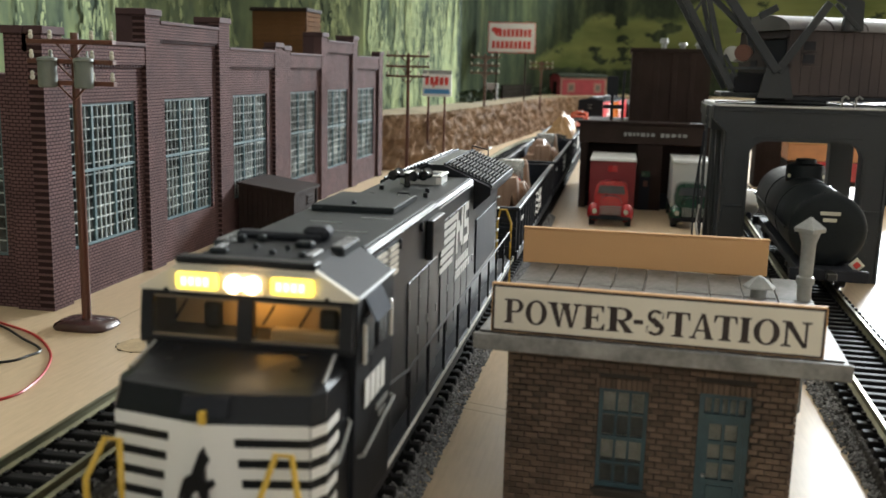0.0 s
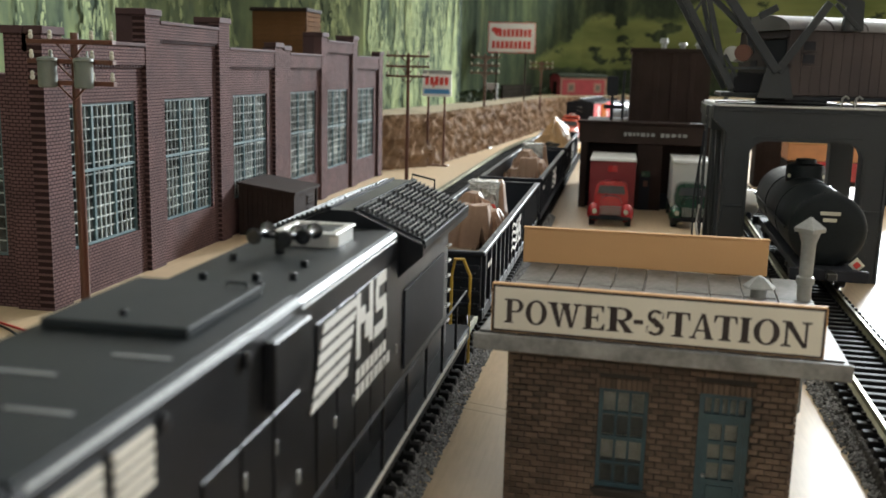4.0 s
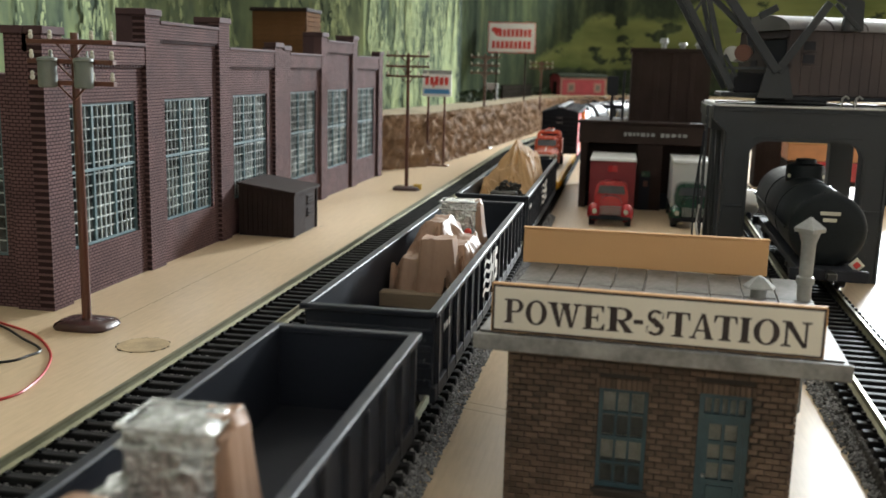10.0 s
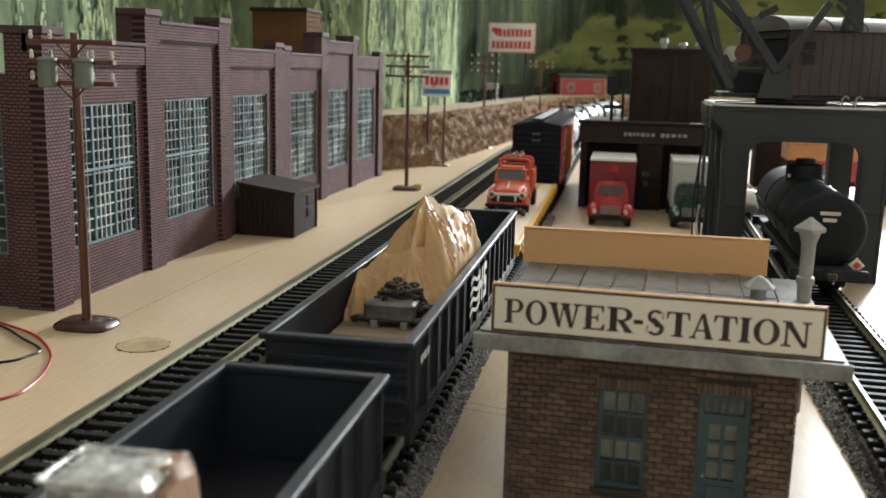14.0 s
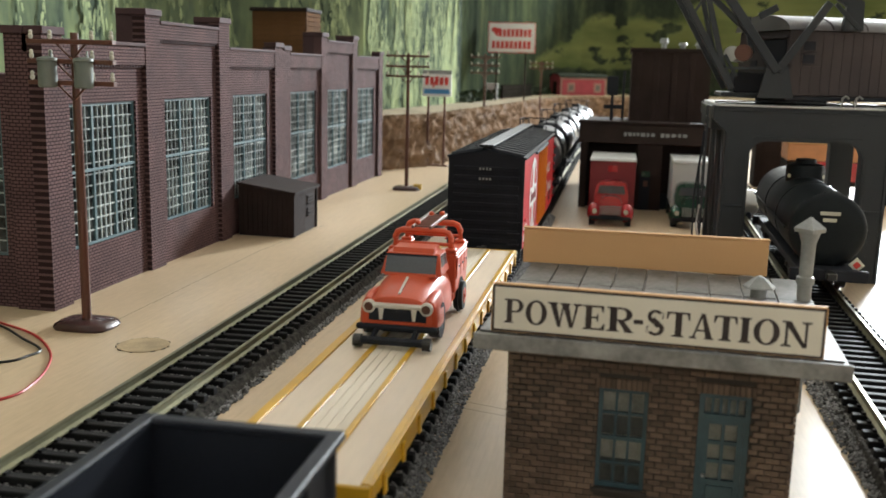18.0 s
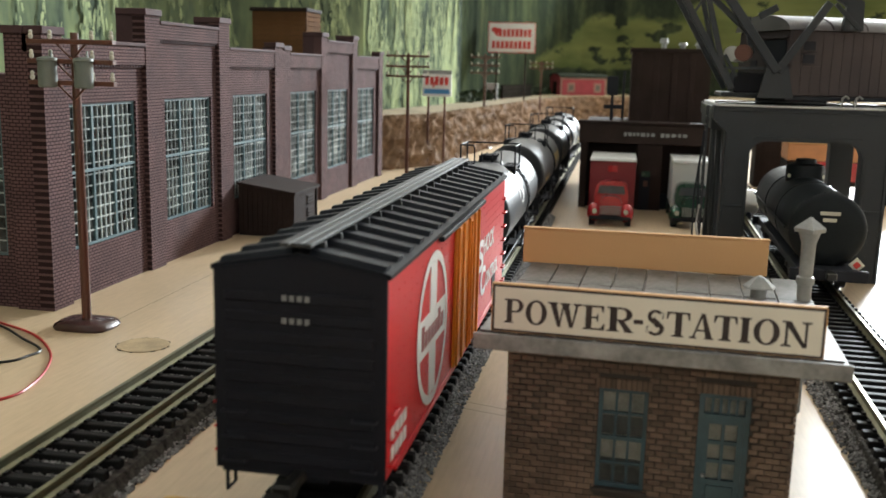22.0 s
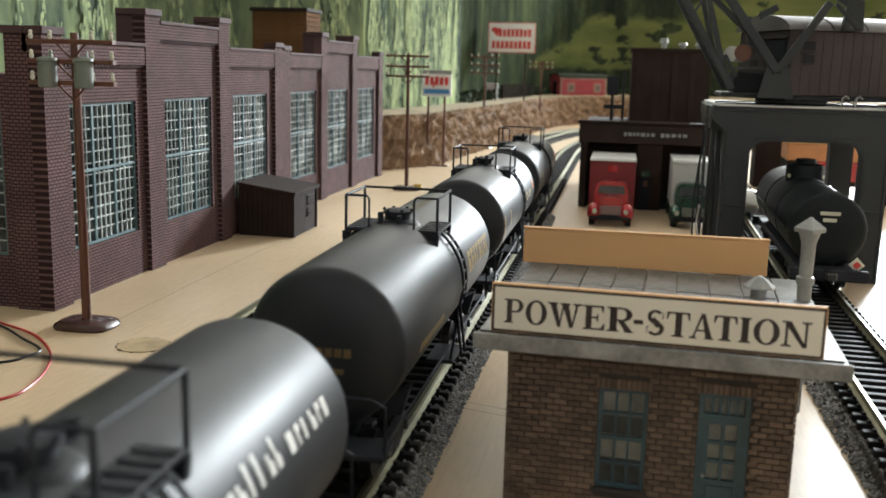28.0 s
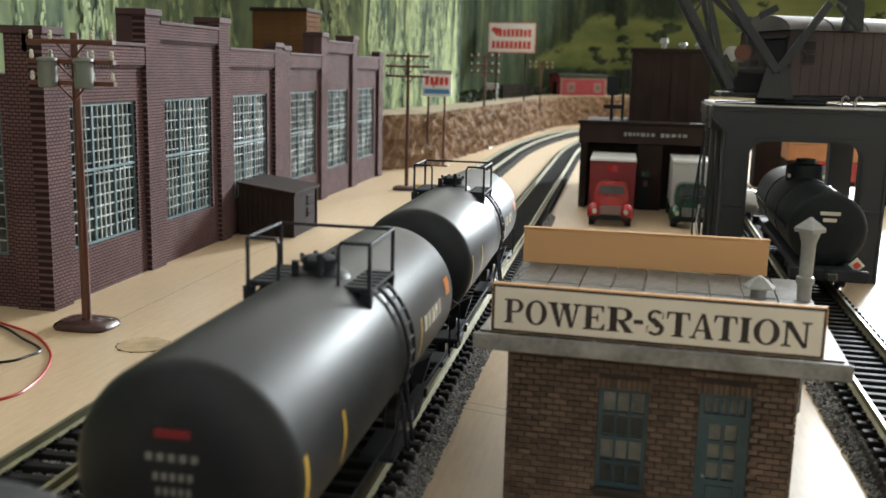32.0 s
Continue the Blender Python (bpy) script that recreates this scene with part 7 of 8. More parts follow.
def shroud(blocks, x0, x1, y0, y1, base, seed, step=0.45, fold=0.9):
    """A sheet pulled over blocks (x0, x1, y0, y1, top, slope, tilt): flat tops, steep sides and folds that run down from the edges."""
    nx, ny = int((x1 - x0) / step), int((y1 - y0) / step)
    bm = B()
    grid = []
    for j in range(ny + 1):
        row = []
        for i in range(nx + 1):
            x, y = x0 + (x1 - x0) * i / nx, y0 + (y1 - y0) * j / ny
            pull = math.exp(base / 1.3)
            for k, (a, b, c, d, top, slope, tilt) in enumerate(blocks):
                qx, qy = max(a - x, 0, x - b), max(c - y, 0, y - d)
                out = math.hypot(qx, qy)
                cx, cy = (a + b) / 2, (c + d) / 2
                an = math.atan2((y - cy) / max(d - c, 1), (x - cx) / max(b - a, 1))
                n1 = noise.noise(Vector((an * 2.1, out * 0.10, seed + k)))
                n2 = noise.noise(Vector((an * (4.5 if slope > 5 else 9.0), out * 0.14, seed + k + 40)))
                give = fold * (1.7 if slope < 5 else 0.8)
                wide = out * (1 - 0.34 * (abs(n1) * 1.8 + abs(n2) * 1.1) * min(give, 1.1))
                z = top + tilt * (y - cy) - slope * max(0.0, wide - 0.4) ** 0.92
                z += min(out, 5) * 0.30 * give * n2 + 0.9 * noise.noise(Vector((x * 0.22, y * 0.22, seed))) + 0.45 * abs(noise.noise(Vector((x * 0.5 + y * 0.2, y * 0.5, seed + 3))))
                pull += math.exp(max(z, base - 20) / 1.3)
            row.append(bm.verts.new((x, y, max(base, 1.3 * math.log(pull) - 0.6))))
        grid.append(row)
    for a, b in zip(grid, grid[1:]):
        for i in range(nx):
            q = (a[i], a[i + 1], b[i + 1], b[i])
            if max(v.co.z for v in q) > base + 0.05:
                bm.faces.new(q)
    for v in [v for v in bm.verts if not v.link_faces]:
        bm.verts.remove(v)
    return bm


def machine_load(back):
    """A machine wrapped in brown paper on a board, with a film-wrapped cabinet behind it."""
    l = thing("wrapped_machine", 0, 0, 20.2, 0, "machine wrapped in brown paper and clear film on planks", "cargo", "wrapped loads in the gondolas")
    part("plank", box(B(), -15.2, 10.5, -29, -24, 1.0, 6.0, 0.4), M_PLANK, l)
    part("plank", box(B(), -13.8, 13.6, -24, 42, 0, 4.6, 0.3), M_PLANK, l)
    part("brown_wrap", shroud([(-2.6, 7.0, -23.6, -16.0, 23.4, 11.0, 0.02), (-9.0, -2.0, -21.0, -10.0, 16.5, 5.0, 0.06), (-3.5, 0.5, -6.5, -1.5 + back, 26.2, 2.4, 0.0), (4.0, 9.0, -12.0, -4.0 + back, 20.0, 2.0, 0.0)], -13.5, 15.4, -28.6, 13.0 + back, 4.5, 2.0, 0.45, 0.75), M_BROWNKRAFT, l, smooth=True)
    rr = random.Random(5)
    bm = B()
    box(bm, -6.2, 6.8, 15, 25, 5.4, 28.2, 1.0)
    bmesh.ops.subdivide_edges(bm, edges=bm.edges[:], cuts=5, use_grid_fill=True)
    for v in bm.verts:
        v.co += 0.6 * Vector((noise.noise(v.co * 0.7), noise.noise(v.co * 0.7 + Vector((9, 0, 0))), noise.noise(v.co * 0.7 + Vector((0, 9, 0)))))
    film = part("film_wrap", bm, M_FOIL, l, "crinkled shiny film", smooth=True)
    bm = box(B(), -11.0, -6.4, 13.5, 22, 5.4, 18.6, 1.2)
    bmesh.ops.subdivide_edges(bm, edges=bm.edges[:], cuts=4, use_grid_fill=True)
    for v in bm.verts:
        v.co += 1.1 * Vector((noise.noise(v.co * 0.5), noise.noise(v.co * 0.5 + Vector((5, 0, 0))), noise.noise(v.co * 0.5 + Vector((0, 5, 0)))))
    part("film_hump", bm, M_FOIL, film, smooth=True)
    part("film_skirt", shroud([(-6, 3, 12.5, 16, 12.0, 3.2, 0.1), (6.0, 12.0, 12.0, 22, 11.0, 2.6, 0.1), (1.0, 4.4, 11.0, 14.0, 17.0, 5.0, 0.0)], -12.5, 14.6, 9, 29, 5.3, 8.0, 0.5, 1.6), M_FOIL, film)
    bm = B()
    for z in (27.9, 25.2):
        tube(bm, [(-6.5, 14.6, z), (7.0, 14.6, z), (7.2, 25.2, z), (-6.5, 25.2, z), (-6.5, 14.6, z)], 0.4, 6)
    part("film_band", bm, M_FOIL, film)
    part("film_tube", tube(B(), [(2.2, 14.0, 21.4), (3.6, 13.6, 23.4), (5.4, 13.6, 23.0), (5.6, 13.8, 20.4)], 0.8, 8), M_FOIL, film, smooth=True)
    for k in range(18):
        c = Vector((rr.uniform(-5, 9), rr.uniform(9.5, 13.6), rr.uniform(9, 15)))
        part("film_crumple", ball(B(), c, rr.uniform(0.6, 1.5), rr.uniform(0.6, 1.5), 1, rr.uniform(0.5, 1.4), 7, 5), M_FOIL, film)
    part("brown_side", shroud([(6.9, 8.0, 17.5, 25.0, 27.0, 13.0, 0.0), (2.5, 7.0, 21, 25.0, 28.6, 8.0, 0.0), (8.4, 9.8, 17.5, 23.0, 15.5, 6.0, 0.0)], -1.0, 13.6, 14.6, 29, 4.6, 7.0, 0.4), M_BROWNKRAFT, l, smooth=True)
    part("red_valve", ball(B(), (4.6, 12.9, 17.4), 1.5, 1, 0.6, 1), M_SIGNRED, l, smooth=True)
    part("red_valve", ball(B(), (-3.0, 12.6, 17.0), 1.5, 1.3, 0.6, 0.7), M_SIGNRED, l, smooth=True)
    for ob in l.children:
        if not ob.name.startswith(("plank", "brown_wrap")):
            ob.matrix_basis = mm_at(0, back, 0)
    return l


LOADS = []
for f, kind in ((383.6, "m"), (604.4, "m"), (827.6, "t")):
    gondola(f)
    if kind == "m":
        LOADS.append((machine_load(0.0 if f < 400 else 12.0), f + 100.0))
    else:
        l = thing("tarped_machine", 0, 0, 20.2, 0, "machine under a tan tarpaulin with a grey engine in front", "cargo")
        part("plank", box(B(), -14.6, 14.2, -41, 54, 0, 7.2, 0.3), M_PLANK, l)
        part("tarpaulin", drape([(-12.4, -19, 20.5), (1.0, -13, 26.4), (1.8, 0, 39.6), (8.6, 26, 31.5), (10.5, 31, 31.0), (9.5, 46, 19.5), (-8, 30, 22), (-10, 8, 22)], -14.6, 14.6, -28, 53, 7.0, 2.6, 1.9, 4.4, 9.0, 0.5), M_TANWRAP, l, smooth=True)
        en = part("engine_block", box(B(), -7.6, 6.2, -32.5, -24, 9.2, 14.2, 0.8), M_LOADGREY, l, "grey engine block")
        rr = random.Random(9)
        bm = B()
        for k in range(260):
            u = rr.uniform(-1, 1)
            ball(bm, (0.6 + u * 9.0, rr.uniform(-28, -20), 8 + rr.uniform(0, 10.5) * (1 - u * u * 0.75)), rr.uniform(0.4, 1.2), rr.uniform(0.7, 1.6), 1, 0.8, 7, 5)
        for k in range(9):
            u = rr.uniform(-1, 1)
            p = Vector((0.6 + u * 8, -29.5, rr.uniform(13, 17)))
            tube(bm, [p, p + Vector((rr.uniform(-2, 2), -1, 1)), p + Vector((rr.uniform(-4, 4), 0, rr.uniform(-2, 2)))], 0.45, 6)
        part("engine_fittings", bm, M_LOADDARK, en, "dark oily fittings")
        for x in (-5.6, 2.6):
            part("engine_foot", box(B(), x, x + 2.0, -32.8, -24, 7.2, 9.2, 0.2), M_LEAD, en)
        part("side_pipe", tube(B(), [(-11, -30, 8.6), (-9, -31, 9.4), (8, -31, 9.2), (10.5, -27, 12)], 1.1, 8), M_LOADDARK, en)
        LOADS.append((l, f + 84.0))

# flat car with a road-rail pickup ---------------------------------------
FL = 240.0
flat = car("flat_car", 1049.0, FL, "ochre-yellow flat car with bare pale deck", "rail car")
hl = FL / 2
part("deck", box(B(), -16.2, 16.2, -hl, hl, 18.5, 21.0, 0.2), M_DECKWOOD, flat)
for x, w, m_ in ((-16.3, 1.7, M_DECKYELLOW), (14.6, 1.7, M_DECKYELLOW), (-6.0, 1.5, M_DECKYELLOW), (4.6, 1.5, M_DECKYELLOW)):
    part("deck_stripe", box(B(), x, x + w, -hl + 0.2, hl - 0.2, 21.0, 21.5, 0.1), m_, flat)
M_DECKPALE = mat("pale_centre_plank", (0.76, 0.66, 0.52), 0.55, spread=0.12, scale=300, fine=3000, stretch=(1, 0.1, 1), per_piece=0.1)
for k in range(4):
    part("centre_plank", box(B(), -4.4 + k * 2.26, -4.4 + k * 2.26 + 2.1, -hl + 0.3, hl - 0.3, 21.0, 21.2), M_DECKPALE, flat)
for s in (-1, 1):
    sd = part("side_beam", prism(B(), [(-hl, 18.4), (-hl + 30, 16.6), (hl - 30, 16.6), (hl, 18.4), (hl, 21.4), (-hl, 21.4)], "x", s * 16.2, s * 17.0), M_DECKYELLOW, flat)
    for k in range(15):
        y = -hl + 8 + k * 16
        part("stake_pocket", box(B(), min(s * 17.0, s * 17.7), max(s * 17.0, s * 17.7), y - 1.0, y + 1.0, 16.2, 20.6, 0.3), M_DECKYELLOW, sd)
for e in (-1, 1):
    part("end_sill", box(B(), -16.8, 16.8, min(e * hl, e * (hl + 1)), max(e * hl, e * (hl + 1)), 16.4, 21.2, 0.3), M_DECKYELLOW, flat)
    coupler(flat, e * hl, e)
part("underframe", box(B(), -4, 4, -hl + 6, hl - 6, 13.0, 18.5), M_BLACKMATT, flat)
for y in (-hl + 34, hl - 34):
    bogie(flat, y)

pick = thing("pickup_truck", 0, 0, 21.3, 0, "orange fifties utility pickup with ladder rack and rail wheels", "truck")
# origin under the front bumper, length towards +y
def loft(bm, sections, power=3.2, n=18):
    """A shell through rounded sections (y, half width, floor, top)."""
    rings = []
    for y, w, z0, z1 in sections:
        ring = []
        for k in range(n + 1):
            a = math.pi * k / n
            c, d = math.cos(a), math.sin(a)
            e = (abs(c) ** power + abs(d) ** power) ** (1 / power)
            ring.append(bm.verts.new((w * c / e, y, z0 + (z1 - z0) * d / e)))
        rings.append(ring)
    for a, b in zip(rings, rings[1:]):
        for k in range(n):
            bm.faces.new((a[k], a[k + 1], b[k + 1], b[k]))
        bm.faces.new((a[0], b[0], b[-1], a[-1]))
    bm.faces.new(rings[0][::-1]), bm.faces.new(rings[-1])
    bmesh.ops.recalc_face_normals(bm, faces=bm.faces[:])
    return bm


body = part("cab", loft(B(), [(1.2, 9.2, 5.5, 12.6), (1.8, 9.8, 5.2, 13.6), (5, 10.0, 5, 14.7), (10, 10.0, 5, 15.9), (15, 10.1, 5, 17.0), (18, 10.4, 4.6, 17.6), (27, 10.6, 4.4, 17.8), (33.4, 10.5, 4.4, 17.8), (34, 10.0, 4.8, 17.2)]), M_TRUCKORANGE, pick, smooth=True)
roofb = B()
lo, hi = [(-9.6, 16.6), (9.6, 16.6), (9.6, 33.6), (-9.6, 33.6)], [(-8.0, 21.0), (8.0, 21.0), (8.0, 32.2), (-8.0, 32.2)]
v0 = [roofb.verts.new((x, y, 16.8)) for x, y in lo]
v1 = [roofb.verts.new((x, y, 24.6)) for x, y in hi]
for k in range(4):
    roofb.faces.new((v0[k], v0[(k + 1) % 4], v1[(k + 1) % 4], v1[k]))
roofb.faces.new(v1), roofb.faces.new(v0[::-1])
bmesh.ops.bevel(roofb, geom=[e for e in roofb.edges if min(v.co.z for v in e.verts) > 20 or abs(e.verts[0].co.z - e.verts[1].co.z) > 3], offset=1.6, segments=4, affect="EDGES")
part("cab_roof", roofb, M_TRUCKORANGE, body, smooth=True)
part("windscreen", prism(B(), [(17.0, 17.7), (17.6, 17.5), (19.9, 22.2), (19.3, 22.6)], "x", -7.9, 7.9), M_GREYGLASS, body)
part("windscreen_trim", prism(B(), [(19.2, 22.5), (19.8, 22.3), (20.0, 22.9), (19.4, 23.1)], "x", -8.0, 8.0), M_BLACKMATT, body)
part("rear_window", box(B(), -5, 5, 33.0, 33.8, 18.5, 22.5), M_GREYGLASS, body)
part("hood_spear", prism(B(), [(3, 14.2), (14, 17.0), (14, 17.25), (3, 14.6)], "x", -0.35, 0.35), M_CHROMEWHITE, body)
for s in (-1, 1):
    side = prism(B(), [(20.5, 17.8), (31, 17.8), (30.2, 22.4), (22.4, 22.6)], "x", s * 9.0, s * 9.35)
    for v in side.verts:
        v.co.x -= s * (v.co.z - 17.8) * 0.17
    part("side_window", side, M_GREYGLASS, body)
    part("fender", loft(B(), [(0.9, 1.2, 6, 10.5), (2.0, 2.2, 5, 13.0), (6, 2.7, 4.6, 14.0), (12, 2.6, 4.6, 14.0), (17, 1.8, 4.6, 13.2), (20, 0.6, 5, 12.2)], 2.4), M_TRUCKORANGE, body, smooth=True).matrix_basis = mm_at(s * 9.3, 0, 0)
    part("wheel_arch", cyl(B(), (s * 9.6, 10, 5.4), (s * 11.7, 10, 5.4), 5.4, seg=20), M_BLACKMATT, body)
    hlp = part("headlight", lathe(B(), [(2.0, 0.6), (2.0, -0.4), (1.5, -0.7)], (s * 8.6, 1.0, 10.6), "y", 18), M_CHROMEWHITE, body)
    part("lens", lathe(B(), [(1.4, -0.6), (1.2, -0.95)], (s * 8.6, 1.0, 10.6), "y", 14), M_POLE, hlp)
gr = part("grille", box(B(), -7.4, 7.4, 0.2, 1.8, 10.2, 11.8, 0.5), M_CHROMEWHITE, body)
part("grille_shadow", box(B(), -8.6, 8.6, 0.7, 1.9, 6.6, 10.4), M_BLACKMATT, gr)
for x in (-5.6, 4.2):
    part("grille_tooth", prism(B(), [(x, 10.4), (x + 1.6, 10.4), (x + 1.2, 7.0), (x + 0.4, 7.0)], "y", 0.1, 1.2), M_CHROMEWHITE, gr)
part("grille_emblem", prism(B(), [(-1.8, 11.6), (1.8, 11.6), (0, 10.2)], "y", -0.1, 0.3), M_CHROMEWHITE, gr)
part("lower_apron", box(B(), -10.6, 10.6, 0.9, 3.0, 4.6, 6.6, 0.4), M_TRUCKORANGE, body)
part("bumper", box(B(), -12.2, 12.2, -0.6, 0.9, 3.8, 5.6, 0.5), M_BLACKMATT, pick)
rg = part("rail_gear", box(B(), -9.6, 9.6, -6.4, -4.2, 1.0, 3.2, 0.6), M_BLACKMATT, pick)
for s in (-1, 1):
    part("rail_wheel", cyl(B(), (s * 9.0, -5.3, 1.9), (s * 11.4, -5.3, 1.9), 1.9, seg=14), M_STEEL, rg)
    part("gear_arm", tube(B(), [(s * 6.0, -5.3, 2.6), (s * 6.0, -2, 3.6), (s * 5.6, 4, 4.6)], 0.9, 6), M_BLACKMATT, rg)
bm = B()
box(bm, -10.4, 10.4, 35.2, 57.5, 5.0, 8.0, 0.3), box(bm, -11.2, -7.4, 35.2, 57.5, 8.0, 20.6, 0.4), box(bm, 7.4, 11.2, 35.2, 57.5, 8.0, 20.6, 0.4)
box(bm, -7.4, 7.4, 35.2, 36.4, 8, 20.4, 0.2), box(bm, -7.4, 7.4, 56.3, 57.5, 8, 16.0, 0.2)
bed = part("utility_bed", bm, M_TRUCKORANGE, pick)
for s in (-1, 1):
    part("bed_rail", box(B(), min(s * 7.2, s * 11.5), max(s * 7.2, s * 11.5), 35.0, 57.7, 20.6, 21.4, 0.3), M_TRUCKORANGE, bed)
    part("wheel_arch", cyl(B(), (s * 10.6, 46, 5.4), (s * 11.3, 46, 5.4), 6.0, seg=22), M_BLACKMATT, bed)
    for y in (36.0, 42.9, 49.8):
        dr = part("locker_door", box(B(), min(s * 11.2, s * 11.6), max(s * 11.2, s * 11.6), y, y + 6.3, 12.6, 19.6, 0.2), M_TRUCKORANGE, bed)
        part("latch", box(B(), min(s * 11.6, s * 11.9), max(s * 11.6, s * 11.9), y + 2.8, y + 3.6, 16, 16.6), M_LEAD, dr)
for y in (36.6, 54.5):
    part("rack_hoop", tube(B(), [(-9.2, y, 21), (-9.2, y, 25.6), (-8.4, y, 27.2), (-6.8, y, 27.8), (6.8, y, 27.8), (8.4, y, 27.2), (9.2, y, 25.6), (9.2, y, 21)], 1.05, 8), M_TRUCKORANGE, bed, smooth=True)
    part("rack_bar", cyl(B(), (-9, y, 23.6), (9, y, 23.6), 0.6, seg=8), M_TRUCKORANGE, bed)
    for x in (-9.2, 9.2):
        part("hoop_foot", box(B(), x - 1.8, x + 1.8, y - 1.8, y + 1.8, 21.3, 22.4, 0.3), M_TRUCKORANGE, bed)
lad = thing("ladder", 0, 0, 48.5, 0, "thin brown ladder lying on the truck's rack", "ladder")
M_LADDER = mat("brown_ladder", (0.20, 0.10, 0.075), 0.35, spread=0.3)
for x in (-2.9, 2.9):
    part("ladder_rail", box(B(), x - 0.4, x + 0.4, 33, 62, 0, 1.0, 0.1), M_LADDER, lad)
for k in range(8):
    part("rung", cyl(B(), (-2.9, 35 + k * 3.6, 0.5), (2.9, 35 + k * 3.6, 0.5), 0.35, seg=6), M_LADDER, lad)
for x, y in ((-1.6, 58), (1.8, 60), (-2.2, 38)):
    part("ladder_clip", ball(B(), (x, y, 1.3), 1.0, 1, 1, 0.8), M_TRUCKORANGE, lad)
for s in (-1, 1):
    for y in (10, 46):
        w = part("wheel", lathe(B(), [(3.4, -1.6), (4.7, -1.5), (5.0, -0.8), (5.0, 0.8), (4.7, 1.5), (3.4, 1.6)], (s * (9.7 if y < 20 else 11.0), y, 5.0), "x", 22), M_RUBBER, pick, smooth=True)
        part("rim", lathe(B(), [(3.0, s * 1.2), (2.6, s * 1.75), (1.0, s * 1.5), (0.6, s * 2.0)], (s * (9.7 if y < 20 else 11.0), y, 5.0), "x", 16), M_TRUCKORANGE, w)
part("chassis", box(B(), -5, 5, 3, 56, 2.6, 5.0), M_BLACKMATT, pick)
pick.scale = lad.scale = (0.94, 0.94, 0.94)
LOADS.append((pick, 1139.5))
LOADS.append((lad, 1139.5))

M_DIMMARK = mat("faded_grey_marking", (0.24, 0.24, 0.23), 0.6, spread=0.3)

# red box car ---------------------------------------------------------------
M_ENDBLACK = mat("flat_black_car_end", (0.017, 0.017, 0.022), 0.7, spec=0.10, spread=0.3, scale=300, fine=5000, bump=0.08)
M_ROOFBLACK = mat("satin_black_roof", (0.013, 0.015, 0.020), 0.5, spec=0.09, spread=0.3, scale=300, fine=5000)
BL, BW = 179.0, 34.0
bx = car("box_car", 1311.6, BL, "red box car with orange sliding door and black ends", "rail car")
hw, hl = BW / 2, BL / 2
Z0, Z1, ZR = 18.0, 57.6, 62.6
part("floor", box(B(), -hw + 0.6, hw - 0.6, -hl + 0.6, hl - 0.6, 16.6, 19.0), M_BLACKMATT, bx)
for s in (-1, 1):
    sd = part("side", box(B(), min(s * (hw - 1), s * hw), max(s * (hw - 1), s * hw), -hl, hl, Z0, Z1), M_RED, bx)
    bm = B()
    for k in range(13):
        y = -hl + 3 + k * 5.6 if k < 12 else 0
        if k < 12:
            for z in range(14):
                box(bm, min(s * hw, s * (hw + 0.18)), max(s * hw, s * (hw + 0.12)), y, y + 0.22, Z0 + 2 + z * 2.6, Z0 + 2.22 + z * 2.6)
                yy = hl - 3 - k * 5.6
                if yy > 24:
                    box(bm, min(s * hw, s * (hw + 0.18)), max(s * hw, s * (hw + 0.12)), yy, yy + 0.22, Z0 + 2 + z * 2.6, Z0 + 2.22 + z * 2.6)
    part("rivets", bm, M_RED, sd)
    part("side_sill", box(B(), min(s * (hw - 0.6), s * (hw + 0.3)), max(s * (hw - 0.6), s * (hw + 0.3)), -hl + 8, hl - 8, 16.8, 18.4, 0.1), M_RED, sd)
    dr = part("sliding_door", box(B(), min(s * hw, s * (hw + 0.9)), max(s * hw, s * (hw + 0.9)), -18.0, 18.5, 18.6, 56.2, 0.2), M_ORANGE, bx, "orange sliding door")
    for y in (-17.5, -9.5, 0.0, 9.5, 17.5):
        part("door_post", box(B(), min(s * (hw + 0.9), s * (hw + 1.6)), max(s * (hw + 0.9), s * (hw + 1.6)), y, y + 0.8, 19, 56, 0.15), M_ORANGE, dr)
    part("lock_rod", cyl(B(), (s * (hw + 1.8), 1.4, 20), (s * (hw + 1.8), 1.4, 55), 0.4, seg=6), M_ORANGE, dr)
    for k in range(6):
        part("lettering_bar", box(B(), min(s * (hw + 0.9), s * (hw + 1.05)), max(s * (hw + 0.9), s * (hw + 1.05)), 3.4, 7.6, 26 + k * 3.6, 28.0 + k * 3.6), M_BLACKMATT, dr)
    part("door_track", box(B(), min(s * hw, s * (hw + 1.4)), max(s * hw, s * (hw + 1.4)), -40, 30, 56.2, 57.4, 0.15), M_BLACKMATT, sd)
    # white roundel with a cross
    cy, cz, ro, ri = -45.5, 37.0, 18.0, 15.8
    bm = B()
    seg = 56
    vo = [[bm.verts.new((s * (hw + 0.25), cy + rr_ * 1.0 * math.cos(2 * math.pi * k / seg), cz + rr_ * math.sin(2 * math.pi * k / seg))) for k in range(seg)] for rr_ in (ro, ri)]
    for k in range(seg):
        bm.faces.new((vo[0][k], vo[0][(k + 1) % seg], vo[1][(k + 1) % seg], vo[1][k]))
    ring = part("white_ring", bm, M_WHITE, sd)
    part("white_cross", box(B(), min(s * hw, s * (hw + 0.22)), max(s * hw, s * (hw + 0.22)), cy - 3.6, cy + 3.6, cz - 15.6, cz + 15.6), M_WHITE, ring)
    part("white_cross_arm", box(B(), min(s * hw, s * (hw + 0.2)), max(s * hw, s * (hw + 0.2)), cy - 15.4, cy + 15.4, cz - 4.4, cz + 4.4), M_WHITE, ring)
